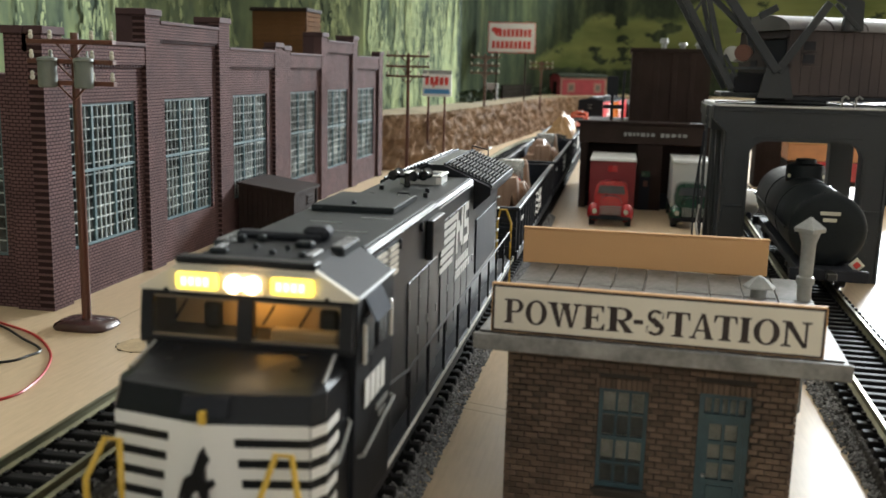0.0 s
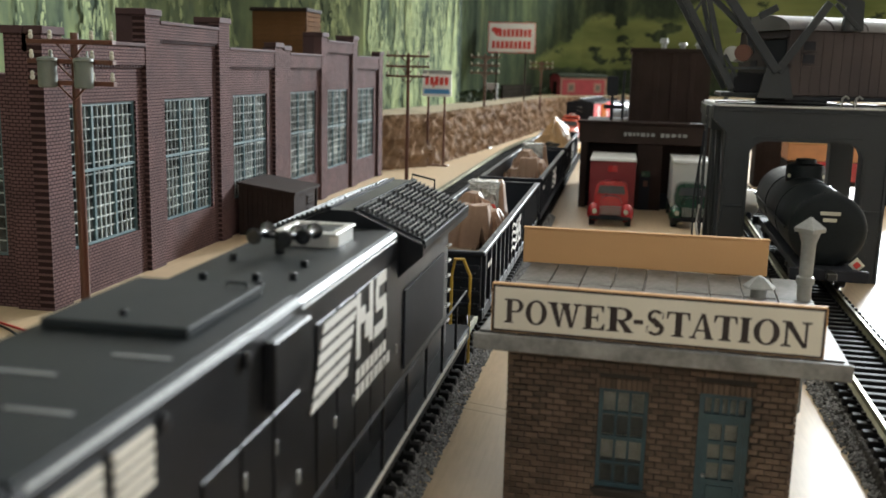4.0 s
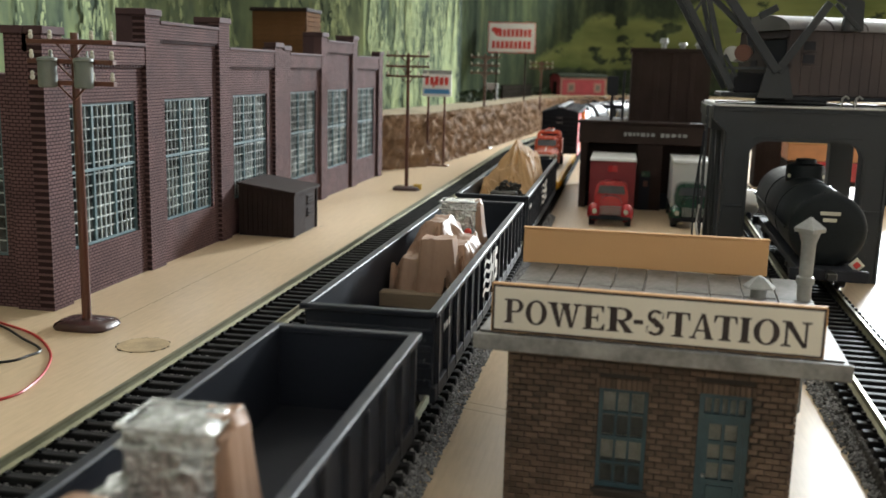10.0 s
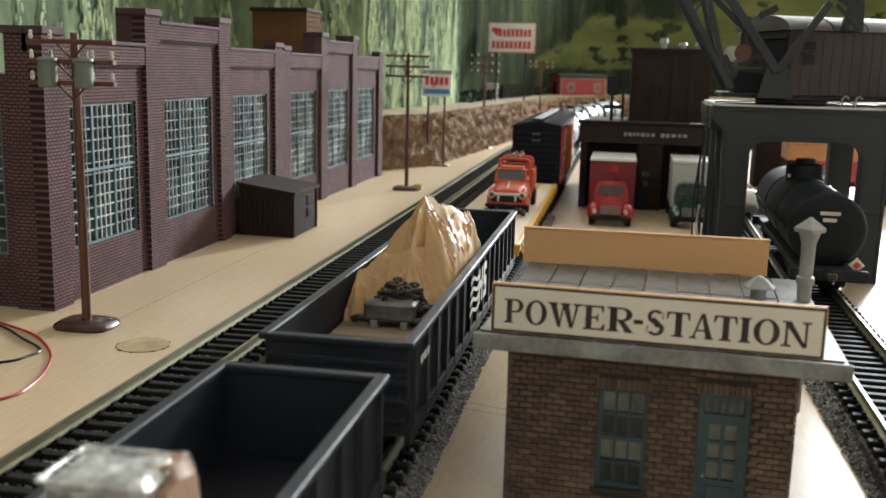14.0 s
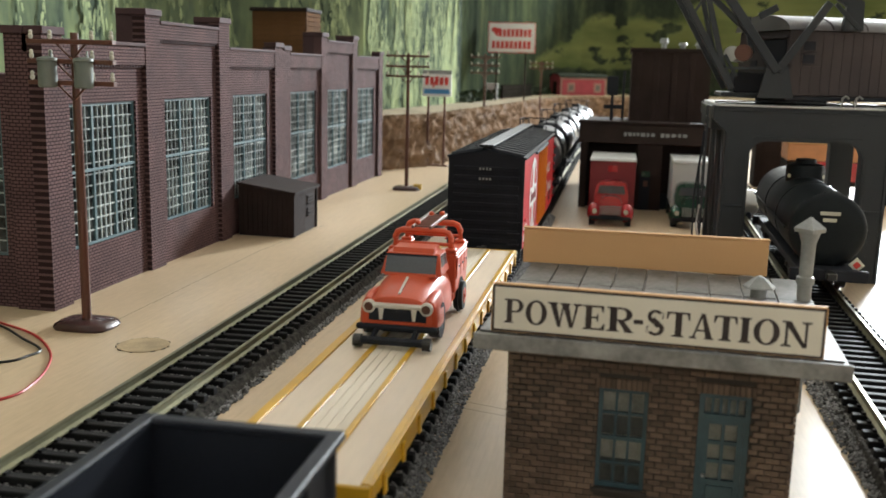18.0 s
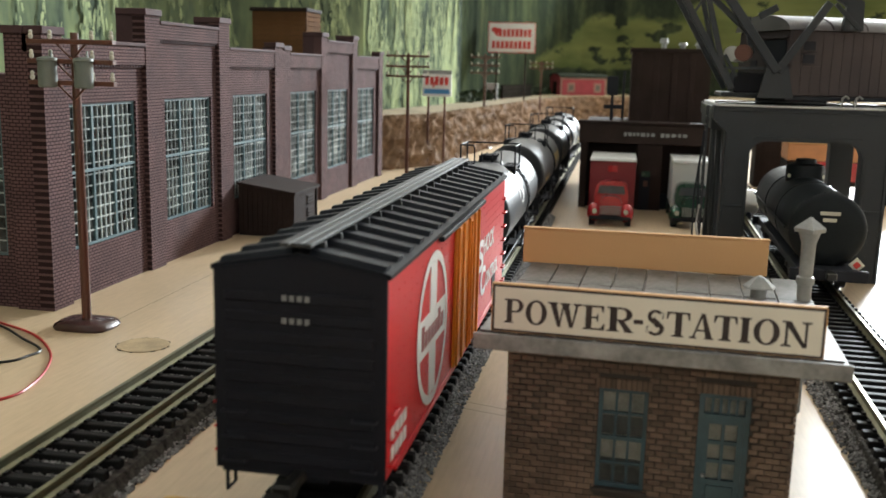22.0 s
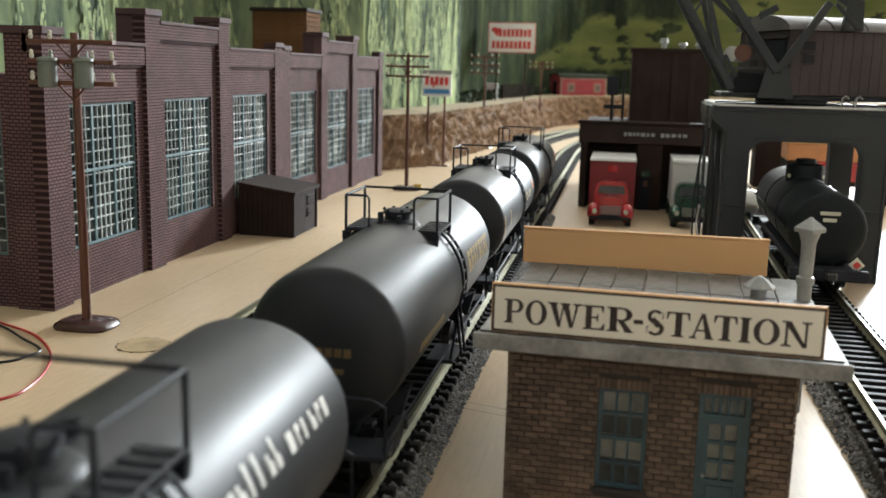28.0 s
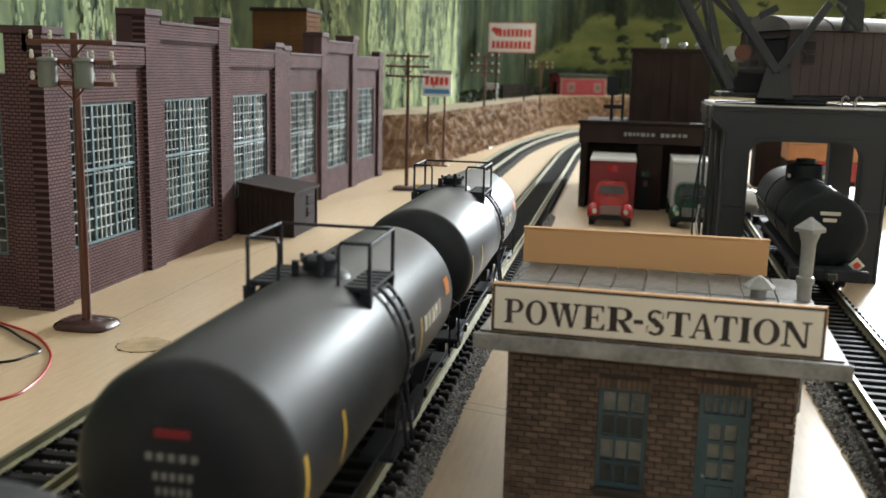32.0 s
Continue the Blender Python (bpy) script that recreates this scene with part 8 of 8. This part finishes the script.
    for k in range(7):
        part("lettering_bar", box(B(), min(s * hw, s * (hw + 0.34)), max(s * hw, s * (hw + 0.34)), cy - 13 + k * 3.8, cy - 10.4 + k * 3.8, cz - 2.4, cz + (3.0 if k in (0, 5) else 1.2)), M_VANRED, ring)
    for z, y0, n in ((24.5, -86, 4), (20.5, -86, 4)):
        for k in range(n):
            part("number_bar", box(B(), min(s * hw, s * (hw + 0.2)), max(s * hw, s * (hw + 0.2)), y0 + k * 3.6, y0 + 2.6 + k * 3.6, z, z + 2.6), M_WHITE, sd)
    rz = 90 if s > 0 else -90
    for words, y, z, w, h in (("S", 30.5, 39.5, 11, 10), ("HOCK", 49, 41.5, 24, 5.8), ("C", 36.5, 30.5, 10, 9.5), ("ONTROL", 57.5, 29.6, 30, 5.0)):
        fitted_words("letters", words, w, h, M_WHITE, sd, mm_at(s * (hw + 0.28), y * s if s > 0 else y, z, 90, 0, rz))
    part("black_patch", box(B(), min(s * hw, s * (hw + 0.2)), max(s * hw, s * (hw + 0.2)), 60, 68, 20, 27), M_BLACKMATT, sd)
    for k in range(7):
        for e in (-1, 1):
            if e < 0 and k > 2:
                continue
            part("grab_iron", tube(B(), [(s * hw, e * (hl - 1.2), 20.5 + k * 5), (s * (hw + 1.1), e * (hl - 1.2), 20.5 + k * 5), (s * (hw + 1.1), e * (hl - 6.2), 20.5 + k * 5), (s * hw, e * (hl - 6.2), 20.5 + k * 5)], 0.3, 5), M_RED, sd)
for e in (-1, 1):
    en = part("end", prism(B(), [(-hw, Z0), (hw, Z0), (hw, Z1), (hw - 0.6, Z1 + 0.6), (0, ZR - 1.6), (-hw + 0.6, Z1 + 0.6), (-hw, Z1)], "y", e * hl, e * (hl + 0.9)), M_ENDBLACK, bx)
    for k in range(9):
        y = e * (hl + 0.9)
        part("end_rib", box(B(), -hw + 2.2, hw - 2.2, min(y, y + e * 0.7), max(y, y + e * 0.3), 20 + k * 4.0, 22.2 + k * 4.0, 0.3), M_ENDBLACK, en)
    for x in (-2.6, -1.1, 0.4, 1.9):
        yy = e * (hl + 1.7)
        for z in (48.2, 52.6):
            part("number_bar", box(B(), x - 0.5, x + 0.4, min(yy, yy + e * 0.15), max(yy, yy + e * 0.15), z, z + 1.1), M_DIMMARK, en)
    for x in (-13, 13):
        for k in range(3):
            part("grab_iron", tube(B(), [(x - 2.4, e * (hl + 0.9), 20 + k * 5), (x - 2.4, e * (hl + 2.2), 20 + k * 5), (x + 2.4, e * (hl + 2.2), 20 + k * 5), (x + 2.4, e * (hl + 0.9), 20 + k * 5)], 0.3, 5), M_BLACKMATT, en)
        part("stirrup", tube(B(), [(x * 1.2, e * (hl - 1), 17), (x * 1.2, e * (hl - 1), 12.6), (x * 1.2, e * (hl - 5), 12.6), (x * 1.2, e * (hl - 5), 17)], 0.4, 5), M_BLACKMATT, en)
    coupler(bx, e * hl, e)
rf = part("roof", prism(B(), [(-hw - 0.7, Z1), (hw + 0.7, Z1), (hw + 0.7, Z1 + 0.9), (0, ZR - 0.9), (-hw - 0.7, Z1 + 0.9)], "y", -hl - 0.6, hl + 0.6), M_ROOFBLACK, bx)
ang = math.degrees(math.atan2(ZR - 0.9 - Z1 - 0.9, hw + 0.7))
pan = None
for s in (-1, 1):
    for k in range(18):
        y = -hl + 2.2 + k * (BL - 4.4) / 17
        m = mm_at(s * (hw + 0.7) / 2, y, (Z1 + ZR) / 2 + 0.05, 0, s * ang, 0)
        if pan is None:
            bmp = prism(B(), [(-2.6, 0), (-1.5, 1.0), (1.5, 1.0), (2.6, 0)], "x", -7.2, 7.6)
            pan = part("roof_rib", bmp, M_ROOFBLACK, rf)
            pan.matrix_basis = m
        else:
            again(pan, rf, m)
M_WALK = mat("black_running_board", (0.022, 0.024, 0.026), 0.55, spread=0.3, scale=400)
for k in range(3):
    part("walk_board", box(B(), -3.1 + k * 2.15, -1.2 + k * 2.15, -hl - 3, hl + 3, ZR + 0.6, ZR + 1.3, 0.1), M_WALK, rf)
for k in range(17):
    y = -hl + 4 + k * (BL - 8) / 16
    part("walk_saddle", box(B(), -3.6, 3.8, y - 0.5, y + 0.5, ZR - 1.6, ZR + 0.6, 0.1), M_WALK, rf)
part("underframe", box(B(), -4, 4, -hl + 5, hl - 5, 13.6, 16.6), M_BLACKMATT, bx)
for y in (-hl + 30, hl - 30):
    bogie(bx, y)

# modern tank cars --------------------------------------------------------
M_TANK = mat("satin_tank_black", (0.016, 0.018, 0.022), 0.44, spec=0.27, spread=0.25, scale=180, fine=6000, bump=0.05)
TR, TZ = 17.1, 38.8


def tank_car(front, shell, style, label):
    """front: where the shell's front end lies."""
    over = 7.0
    t = car("tank_car", front - over, shell + 2 * over, label, "rail car", "tank cars in the train")
    h = shell / 2
    part("tank", lathe(B(), [(6, -h), (11, -h + 0.6), (TR - 2.0, -h + 2.0), (TR - 0.5, -h + 3.2), (TR, -h + 5), (TR, h - 5), (TR - 0.5, h - 3.2), (TR - 2.0, h - 2.0), (11, h - 0.6), (6, h)], (0, 0, TZ), "y", 64), M_TANK, t, smooth=True)
    for e in (-1, 1):
        part("stub_sill", box(B(), -4, 4, min(e * (h - 30), e * (h + over)), max(e * (h - 30), e * (h + over)), 15.5, 21.5, 0.4), M_BLACKMATT, t)
        part("end_platform", box(B(), -15, 15, min(e * (h - 4), e * (h + over - 1)), max(e * (h - 4), e * (h + over - 1)), 18.6, 20.0, 0.3), M_BLACKMATT, t)
        part("end_rail", tube(B(), [(-15, e * (h + over - 2), 19), (-15, e * (h + over - 2), 30), (-12, e * (h + over - 2), 31.5), (12, e * (h + over - 2), 31.5), (15, e * (h + over - 2), 30), (15, e * (h + over - 2), 19)], 0.35, 6), M_BLACKMATT, t)
        bogie(t, e * (h - 20))
        coupler(t, e * (h + over - 2), e)
        part("bolster_saddle", prism(B(), [(-13, 20), (13, 20), (15, 27), (10, 24), (-10, 24), (-15, 27)], "y", e * (h - 20) - 2, e * (h - 20) + 2), M_BLACKMATT, t)
    # dome fittings and safety rail
    top = TZ + TR
    pl = part("top_platform", box(box(B(), -12.6, -6.0, -6, 12, top - 2.4, top - 1.7, 0.1), 6.0, 12.6, -6, 12, top - 2.4, top - 1.7, 0.1), M_BLACKMATT, t)
    for k in range(6):
        part("tread_bar", box(B(), 6.1, 12.5, -5.6 + k * 3.0, -3.8 + k * 3.0, top - 1.75, top - 1.4), M_BLACKMATT, pl)
        part("tread_bar", box(B(), -12.5, -6.1, -5.6 + k * 3.0, -3.8 + k * 3.0, top - 1.75, top - 1.4), M_BLACKMATT, pl)
    for x in (-11.8, 11.8):
        for y in (-6, 12):
            part("bracket", prism(B(), [(x - 1.2, top - 6.4), (x + 0.6, top - 6.4), (x + 0.9, top - 2.4), (x - 1.4, top - 2.4)], "y", y - 0.7, y + 0.7), M_BLACKMATT, pl)
    part("dome_saddle", lathe(B(), [(6.6, top - 1.6), (5.8, top - 0.5), (4.8, top + 0.1), (3.6, top + 0.4)], (0, 1, 0), "z", 24), M_TANK, t, smooth=True)
    dm = part("manway", lathe(B(), [(3.4, top + 0.2), (3.4, top + 1.7), (3.9, top + 1.8), (3.9, top + 2.6), (2.6, top + 3.1), (0.6, top + 3.2)], (0, 1, 0), "z", 20), M_BLACKMATT, t, smooth=True)
    for k in range(6):
        a = math.pi * k / 3
        part("bolt", cyl(B(), (3.7 * math.cos(a), 1 + 3.7 * math.sin(a), top + 2.4), (3.7 * math.cos(a), 1 + 3.7 * math.sin(a), top + 3.3), 0.42, seg=6), M_BLACKMATT, dm)
    part("valve", cyl(B(), (1.8, -4.6, top - 1), (1.8, -4.6, top + (4.5 if style == 3 else 2.0)), 0.7, seg=8), M_BLACKMATT, t)
    part("valve", cyl(B(), (-3.6, -3.4, top - 1), (-3.6, -3.4, top + 2.6), 0.8, seg=8), M_BLACKMATT, t)
    part("safety_valve", cyl(B(), (0, 9.5, top - 0.6), (0, 9.5, top + 1.8), 1.2, seg=10), M_BLACKMATT, t)
    zr = top + 7.2
    rl = part("safety_rail", tube(B(), [(-12.2, -6.4, zr), (-12.2, 12.4, zr)], 0.36, 6), M_BLACKMATT, t)
    part("rail_bar", tube(B(), [(12.2, -6.4, zr), (12.2, 12.4, zr)], 0.36, 6), M_BLACKMATT, rl)
    part("rail_bar", tube(B(), [(-12.2, 12.4, zr), (12.2, 12.4, zr)], 0.36, 6), M_BLACKMATT, rl)
    for x in (-1, 1):
        part("rail_bar", tube(B(), [(x * 12.2, -6.4, zr), (x * 6.6, -6.4, zr), (x * 6.0, -6.4, zr - 1), (x * 6.0, -6.4, top - 2)], 0.36, 6), M_BLACKMATT, rl)
    for y in (-6.4, 12.4):
        for x in (-12.2, 12.2):
            part("rail_post", cyl(B(), (x, y, top - 5.0), (x, y, zr), 0.4, seg=6), M_BLACKMATT, rl)
    # curved side ladders
    for s in (-1, 1):
        ld = None
        for y in (3.4, 8.6):
            pts = [(s * (TR + 0.9) * math.sin(a), y, TZ + (TR + 0.9) * math.cos(a)) for a in [radians(38 + 8.5 * k) for k in range(10)]] + [(s * (TR + 0.9), y, 19)]
            q = part("ladder_rail", tube(B(), pts, 0.42, 6), M_BLACKMATT, t)
            ld = ld or q
        for k in range(8):
            a = radians(42 + 9.5 * k)
            part("rung", cyl(B(), (s * (TR + 0.9) * math.sin(a), 3.4, TZ + (TR + 0.9) * math.cos(a)), (s * (TR + 0.9) * math.sin(a), 8.6, TZ + (TR + 0.9) * math.cos(a)), 0.32, seg=6), M_BLACKMATT, ld)
        part("walk_plate", box(B(), min(s * 9, s * 16.5), max(s * 9, s * 16.5), -2, 14, 17.8, 18.8, 0.2), M_BLACKMATT, t)
        part("hanger", tube(B(), [(s * 15.5, -1, 18), (s * 16.4, 4, 28)], 0.4, 5), M_BLACKMATT, t)
        part("running_rail", tube(B(), [(s * 14.5, -h - 4, 21), (s * 14.5, h + 4, 21)], 0.4, 6), M_BLACKMATT, t)

    def skin_mark(name, y0, y1, a0, a1, material, proud=0.12, side=1, lab=""):
        """A painted mark that follows the tank's skin, between two angles from the top."""
        bm = B()
        n = max(2, int(abs(a1 - a0) / 5))
        rows = [[bm.verts.new((side * (TR + proud) * math.sin(radians(a)), y, TZ + (TR + proud) * math.cos(radians(a)))) for y in (y0, y1)] for a in [a0 + (a1 - a0) * k / n for k in range(n + 1)]]
        for a, b in zip(rows, rows[1:]):
            bm.faces.new((a[0], a[1], b[1], b[0]))
        bmesh.ops.recalc_face_normals(bm, faces=bm.faces[:])
        return part(name, bm, material, t, lab)
    rr = random.Random(style)
    if style == 1:
        y = 16.0
        while y < h - 10:
            w = rr.uniform(1.9, 3.0)
            tall = rr.random() < 0.3
            skin_mark("lettering_bar", y, y + w * 0.34, 57 if tall else 62, 72, M_WHITE)
            skin_mark("lettering_bar", y + w * 0.34, y + w * 0.72, 62 + 4 * (rr.random() < 0.5), 66 + 6 * (rr.random() < 0.5), M_WHITE)
            y += w + rr.uniform(0.25, 0.6) + (2.4 if rr.random() < 0.12 else 0)
        bm = B()
        n = 28
        for r0, r1 in ((0.0, 1.0),):
            c = bm.verts.new(((TR + 0.15) * math.sin(radians(62)), -13, TZ + (TR + 0.15) * math.cos(radians(62))))
            rim = []
            for k in range(n):
                a = 2 * math.pi * k / n
                th = radians(62 + 26 * math.sin(a))
                rim.append(bm.verts.new(((TR + 0.15) * math.sin(th), -13 + 7.8 * math.cos(a), TZ + (TR + 0.15) * math.cos(th))))
            for k in range(n):
                bm.faces.new((c, rim[k], rim[(k + 1) % n]))
        bmesh.ops.recalc_face_normals(bm, faces=bm.faces[:])
        part("white_disc", bm, M_WHITE, t, "round white emblem disc")
    elif style == 2:
        y = 19.0
        while y < h - 12:
            w = rr.uniform(3.2, 4.8)
            skin_mark("lettering_bar", y, y + w * 0.36, 70, 90, M_YELLOWMARK)
            skin_mark("lettering_bar", y + w * 0.36, y + w * 0.86, 70, 75, M_YELLOWMARK)
            skin_mark("lettering_bar", y + w * 0.36, y + w * 0.8, 78 + 6 * (rr.random() < 0.5), 84 + 6 * (rr.random() < 0.5), M_YELLOWMARK)
            y += w + rr.uniform(0.5, 0.9)
        for k in range(8):
            skin_mark("number_bar", -h + 20 + k * 3.6, -h + 22.6 + k * 3.6, 98, 106, M_YELLOWMARK)
            skin_mark("top_letter", 22 + k * 4.2, 24.8 + k * 4.2, -4, 4, M_DIMGOLD) if k < 7 else None
        for k in range(7):
            part("end_bar", box(B(), -7 + k * 2.0, -5.5 + k * 2.0, -h - 0.12, -h + 0.5, TZ - 0.8, TZ + 1.0), M_DIMGOLD, t)
        part("end_bar", box(B(), -6, 5, -h - 0.1, -h + 0.5, TZ - 4.4, TZ - 3.2), M_DIMGOLD, t)
    else:
        for y in (-h + 5.2, -h + 24, h - 44):
            skin_mark("reflector_stripe", y, y + 1.3, 78, 108, M_YELLOW)
        for k in range(5):
            skin_mark("lettering_bar", h - 40 + k * 4, h - 37 + k * 4, 80, 92, M_INSUL)
        skin_mark("orange_panel", h - 14, h - 9, 70, 84, M_ORANGE)
        part("end_bar", box(B(), -2.8, 2.4, -h - 0.15, -h + 0.5, TZ + 6.8, TZ + 8.0), M_VANRED, t)
        for w, z in ((8.4, 3.4), (6.4, 0.6), (5.6, -1.6)):
            for k in range(5):
                part("end_bar", box(B(), -w / 2 + k * w / 5, -w / 2 + (k + 0.55) * w / 5, -h - 0.15, -h + 0.5, TZ + z, TZ + z + 1.1), M_DIMMARK, t)
    return t


M_DIMGOLD = mat("rubbed_gold_marking", (0.13, 0.085, 0.03), 0.6, spread=0.4)
M_YELLOWMARK = mat("golden_marking", (0.36, 0.24, 0.06), 0.5, spread=0.2)
tank_car(1508, 130, 1, "black tank car with a white disc and white lettering bars")
tank_car(1672, 134, 2, "black tank car with golden lettering bars")
tank_car(1839, 128, 3, "black tank car with yellow reflector stripes")
tank_car(1992, 128, 3, "black tank car with yellow reflector stripes at the rear")

# ---- loose ballast stones along the shoulders near the viewer ----
def stones(name, x0, x1, y0, y1, count, seed, z0=0.2, z1=3.6):
    rr = random.Random(seed)
    verts, faces = [], []
    unit = ((1, 0, 0), (-1, 0, 0), (0, 1, 0), (0, -1, 0), (0, 0, 1), (0, 0, -1))
    tri = ((0, 2, 4), (2, 1, 4), (1, 3, 4), (3, 0, 4), (2, 0, 5), (1, 2, 5), (3, 1, 5), (0, 3, 5))
    for _ in range(count):
        u = rr.random()
        x, y = x0 + (x1 - x0) * u, rr.uniform(y0, y1)
        z = z0 + (z1 - z0) * (1 - u)
        r = rr.uniform(0.45, 0.85)
        n = len(verts)
        q = Euler((rr.uniform(0, 3), rr.uniform(0, 3), rr.uniform(0, 3))).to_matrix()
        for d in unit:
            v = q @ Vector(d) * r * rr.uniform(0.7, 1.25)
            verts.append(((x + v.x) * MM, (y + v.y) * MM, (z + v.z * 0.8) * MM))
        faces += [tuple(n + k for k in f) for f in tri]
    me = bpy.data.meshes.new(name)
    me.from_pydata(verts, [], faces)
    me.materials.append(M_STONE)
    return tagged(new(name, me), "grey ballast stones on the track shoulder", "gravel", "", "stuff")


M_STONE = mat("ballast_stone", (0.27, 0.265, 0.26), 0.75, spread=0.4, scale=4000, fine=9000, bump=0.2)
nt = M_STONE.node_tree
geo, hs, mr = nt.nodes.new("ShaderNodeNewGeometry"), nt.nodes.new("ShaderNodeHueSaturation"), nt.nodes.new("ShaderNodeMapRange")
mr.inputs[3].default_value, mr.inputs[4].default_value = 0.35, 1.5
pb = nt.nodes["Principled BSDF"].inputs["Base Color"]
src = pb.links[0].from_socket
nt.links.new(geo.outputs["Random Per Island"], mr.inputs[0])
nt.links.new(mr.outputs[0], hs.inputs["Value"])
nt.links.new(src, hs.inputs["Color"])
nt.links.new(hs.outputs[0], pb)
stones("ballast_stones", MAIN_X + 11.5, MAIN_X + 17.5, 120, 640, 9000, 1, 0.3, 4.4)
stones("ballast_stones", SIDE_X + 12, SIDE_X + 18, 120, 640, 5200, 2)
stones("ballast_stones", MAIN_X - 10.5, MAIN_X - 14.2, 120, 640, 2500, 3)
stones("ballast_stones", 66.5, 62.0, 150, 420, 2600, 4)
stones("ballast_stones", SIDE_X - 11, SIDE_X + 12, 120, 520, 9000, 5, 3.9, 3.9)

# ---- bricks of the power station's front, laid last ----
def laid_bricks():
    rr = random.Random(31)
    spots = []
    rows = int(PH / 1.35)
    for r in range(rows):
        z = 0.05 + r * 1.35
        x = 0.0 if r % 2 else -1.5
        while x < PW:
            x0, x1 = max(x, 0.0) + 0.12, min(x + 3.0, PW) - 0.12
            x += 3.0
            cuts = [(x0, x1)]
            for a, b, lo, hi in ((WX0, WX1, WPZ0 - 1.2, WPZ1 + 2.6), (DX0, DX1, 0.0, DZ1 + 2.6)):
                if lo - 0.2 < z + 1.2 and z < hi:
                    nxt = []
                    for p, q in cuts:
                        if q <= a or p >= b:
                            nxt.append((p, q))
                        else:
                            if p < a - 0.5:
                                nxt.append((p, a - 0.05))
                            if q > b + 0.5:
                                nxt.append((b + 0.05, q))
                    cuts = nxt
            for p, q in cuts:
                if q - p > 0.5:
                    out = 0.55 if (p < 5.0 or q > PW - 6.0 or z > 33.0) else 0.0
                    spots.append((p, q, z, 1.16, out + rr.uniform(-0.06, 0.08)))
    for a, b, top in ((WX0, WX1, WPZ1), (DX0, DX1, DZ1)):
        n = int((b - a + 1.6) / 1.05)
        for k in range(n):
            p = a - 0.8 + (b - a + 1.6) * k / n
            spots.append((p + 0.06, p + (b - a + 1.6) / n - 0.06, top + 0.1, 2.4, 0.25 + rr.uniform(-0.05, 0.08)))
    spots.sort(key=lambda s: abs((s[0] + s[1]) / 2 - 30) + abs(s[2] - 26) * 1.5)
    meshes = {}
    rest = B()
    for i, (p, q, z, h, out) in enumerate(spots):
        if i < 300:
            key = (round(q - p, 1), h)
            if key not in meshes:
                w = key[0] / 2
                ob = part("brick", box(B(), -w, w, -0.1, 0.5, 0, h, 0.16), M_PSBRICK, front)
                meshes[key] = ob
                ob.matrix_basis = mm_at((p + q) / 2, -out, z)
            else:
                again(meshes[key], front, mm_at((p + q) / 2, -out, z))
        else:
            box(rest, p, q, -0.1 - out, 0.4, z, z + h)
    tagged(part("outer_bricks", rest, M_PSBRICKREST, front), "", "", "", "stuff")


M_PSBRICKREST = mat("brown_brick_rest", (0.168, 0.112, 0.076), 0.8, spread=0.55, scale=900, fine=6000, bump=0.2)
nt = M_PSBRICKREST.node_tree
geo, hs, mr = nt.nodes.new("ShaderNodeNewGeometry"), nt.nodes.new("ShaderNodeHueSaturation"), nt.nodes.new("ShaderNodeMapRange")
mr.inputs[3].default_value, mr.inputs[4].default_value = 0.65, 1.35
pb = nt.nodes["Principled BSDF"].inputs["Base Color"]
old_link = pb.links[0].from_socket
nt.links.new(geo.outputs["Random Per Island"], mr.inputs[0])
nt.links.new(mr.outputs[0], hs.inputs["Value"])
nt.links.new(old_link, hs.inputs["Color"])
nt.links.new(hs.outputs[0], pb)
laid_bricks()


# ---- what moves: the train runs along the main line ----
GONE = ((0, -19.7), (1, 2.8), (2, 27.8), (3, 54.3), (4, 85.8), (5, 122.3), (6, 164.3), (7, 210.3), (8, 265.0), (9, 324.9), (10, 386.3), (11, 449.3),
        (12, 512.7), (13, 575.2), (14, 636.8), (15, 698.6), (16, 761.5), (17, 825.5), (18, 890.0), (19, 954.3), (20, 1018.4), (21, 1081.5),
        (22, 1142.8), (23, 1202.3), (24, 1260.3), (25, 1317.4), (26, 1375.0), (27, 1433.0), (28, 1491.2), (29, 1549.4), (30, 1607.4), (31, 1665.4), (32, 1723.4))


def car_pose(s_front, length):
    """A car rides with both bogies on the line."""
    reach = length * 0.34
    mid = s_front + length / 2
    xa, ya, _ = line_at(mid - reach, MAIN_X)
    xb, yb, _ = line_at(mid + reach, MAIN_X)
    return mm_at((xa + xb) / 2, (ya + yb) / 2, 0, 0, 0, -math.degrees(math.atan2(xb - xa, yb - ya)))


def motions():
    for c, front, length in CARS:
        walk(c, [(t, car_pose(front - gone, length)) for t, gone in GONE])
    for load, s in LOADS:
        base = min(CARS, key=lambda k: abs(k[1] + k[2] / 2 - s))
        rest = Matrix.Translation(load.location.copy())
        off = Matrix.Translation((0, (s - base[1] - base[2] / 2) * MM, 0))
        walk(load, [(t, car_pose(base[1] - gone, base[2]) @ off @ rest) for t, gone in GONE])


motions()
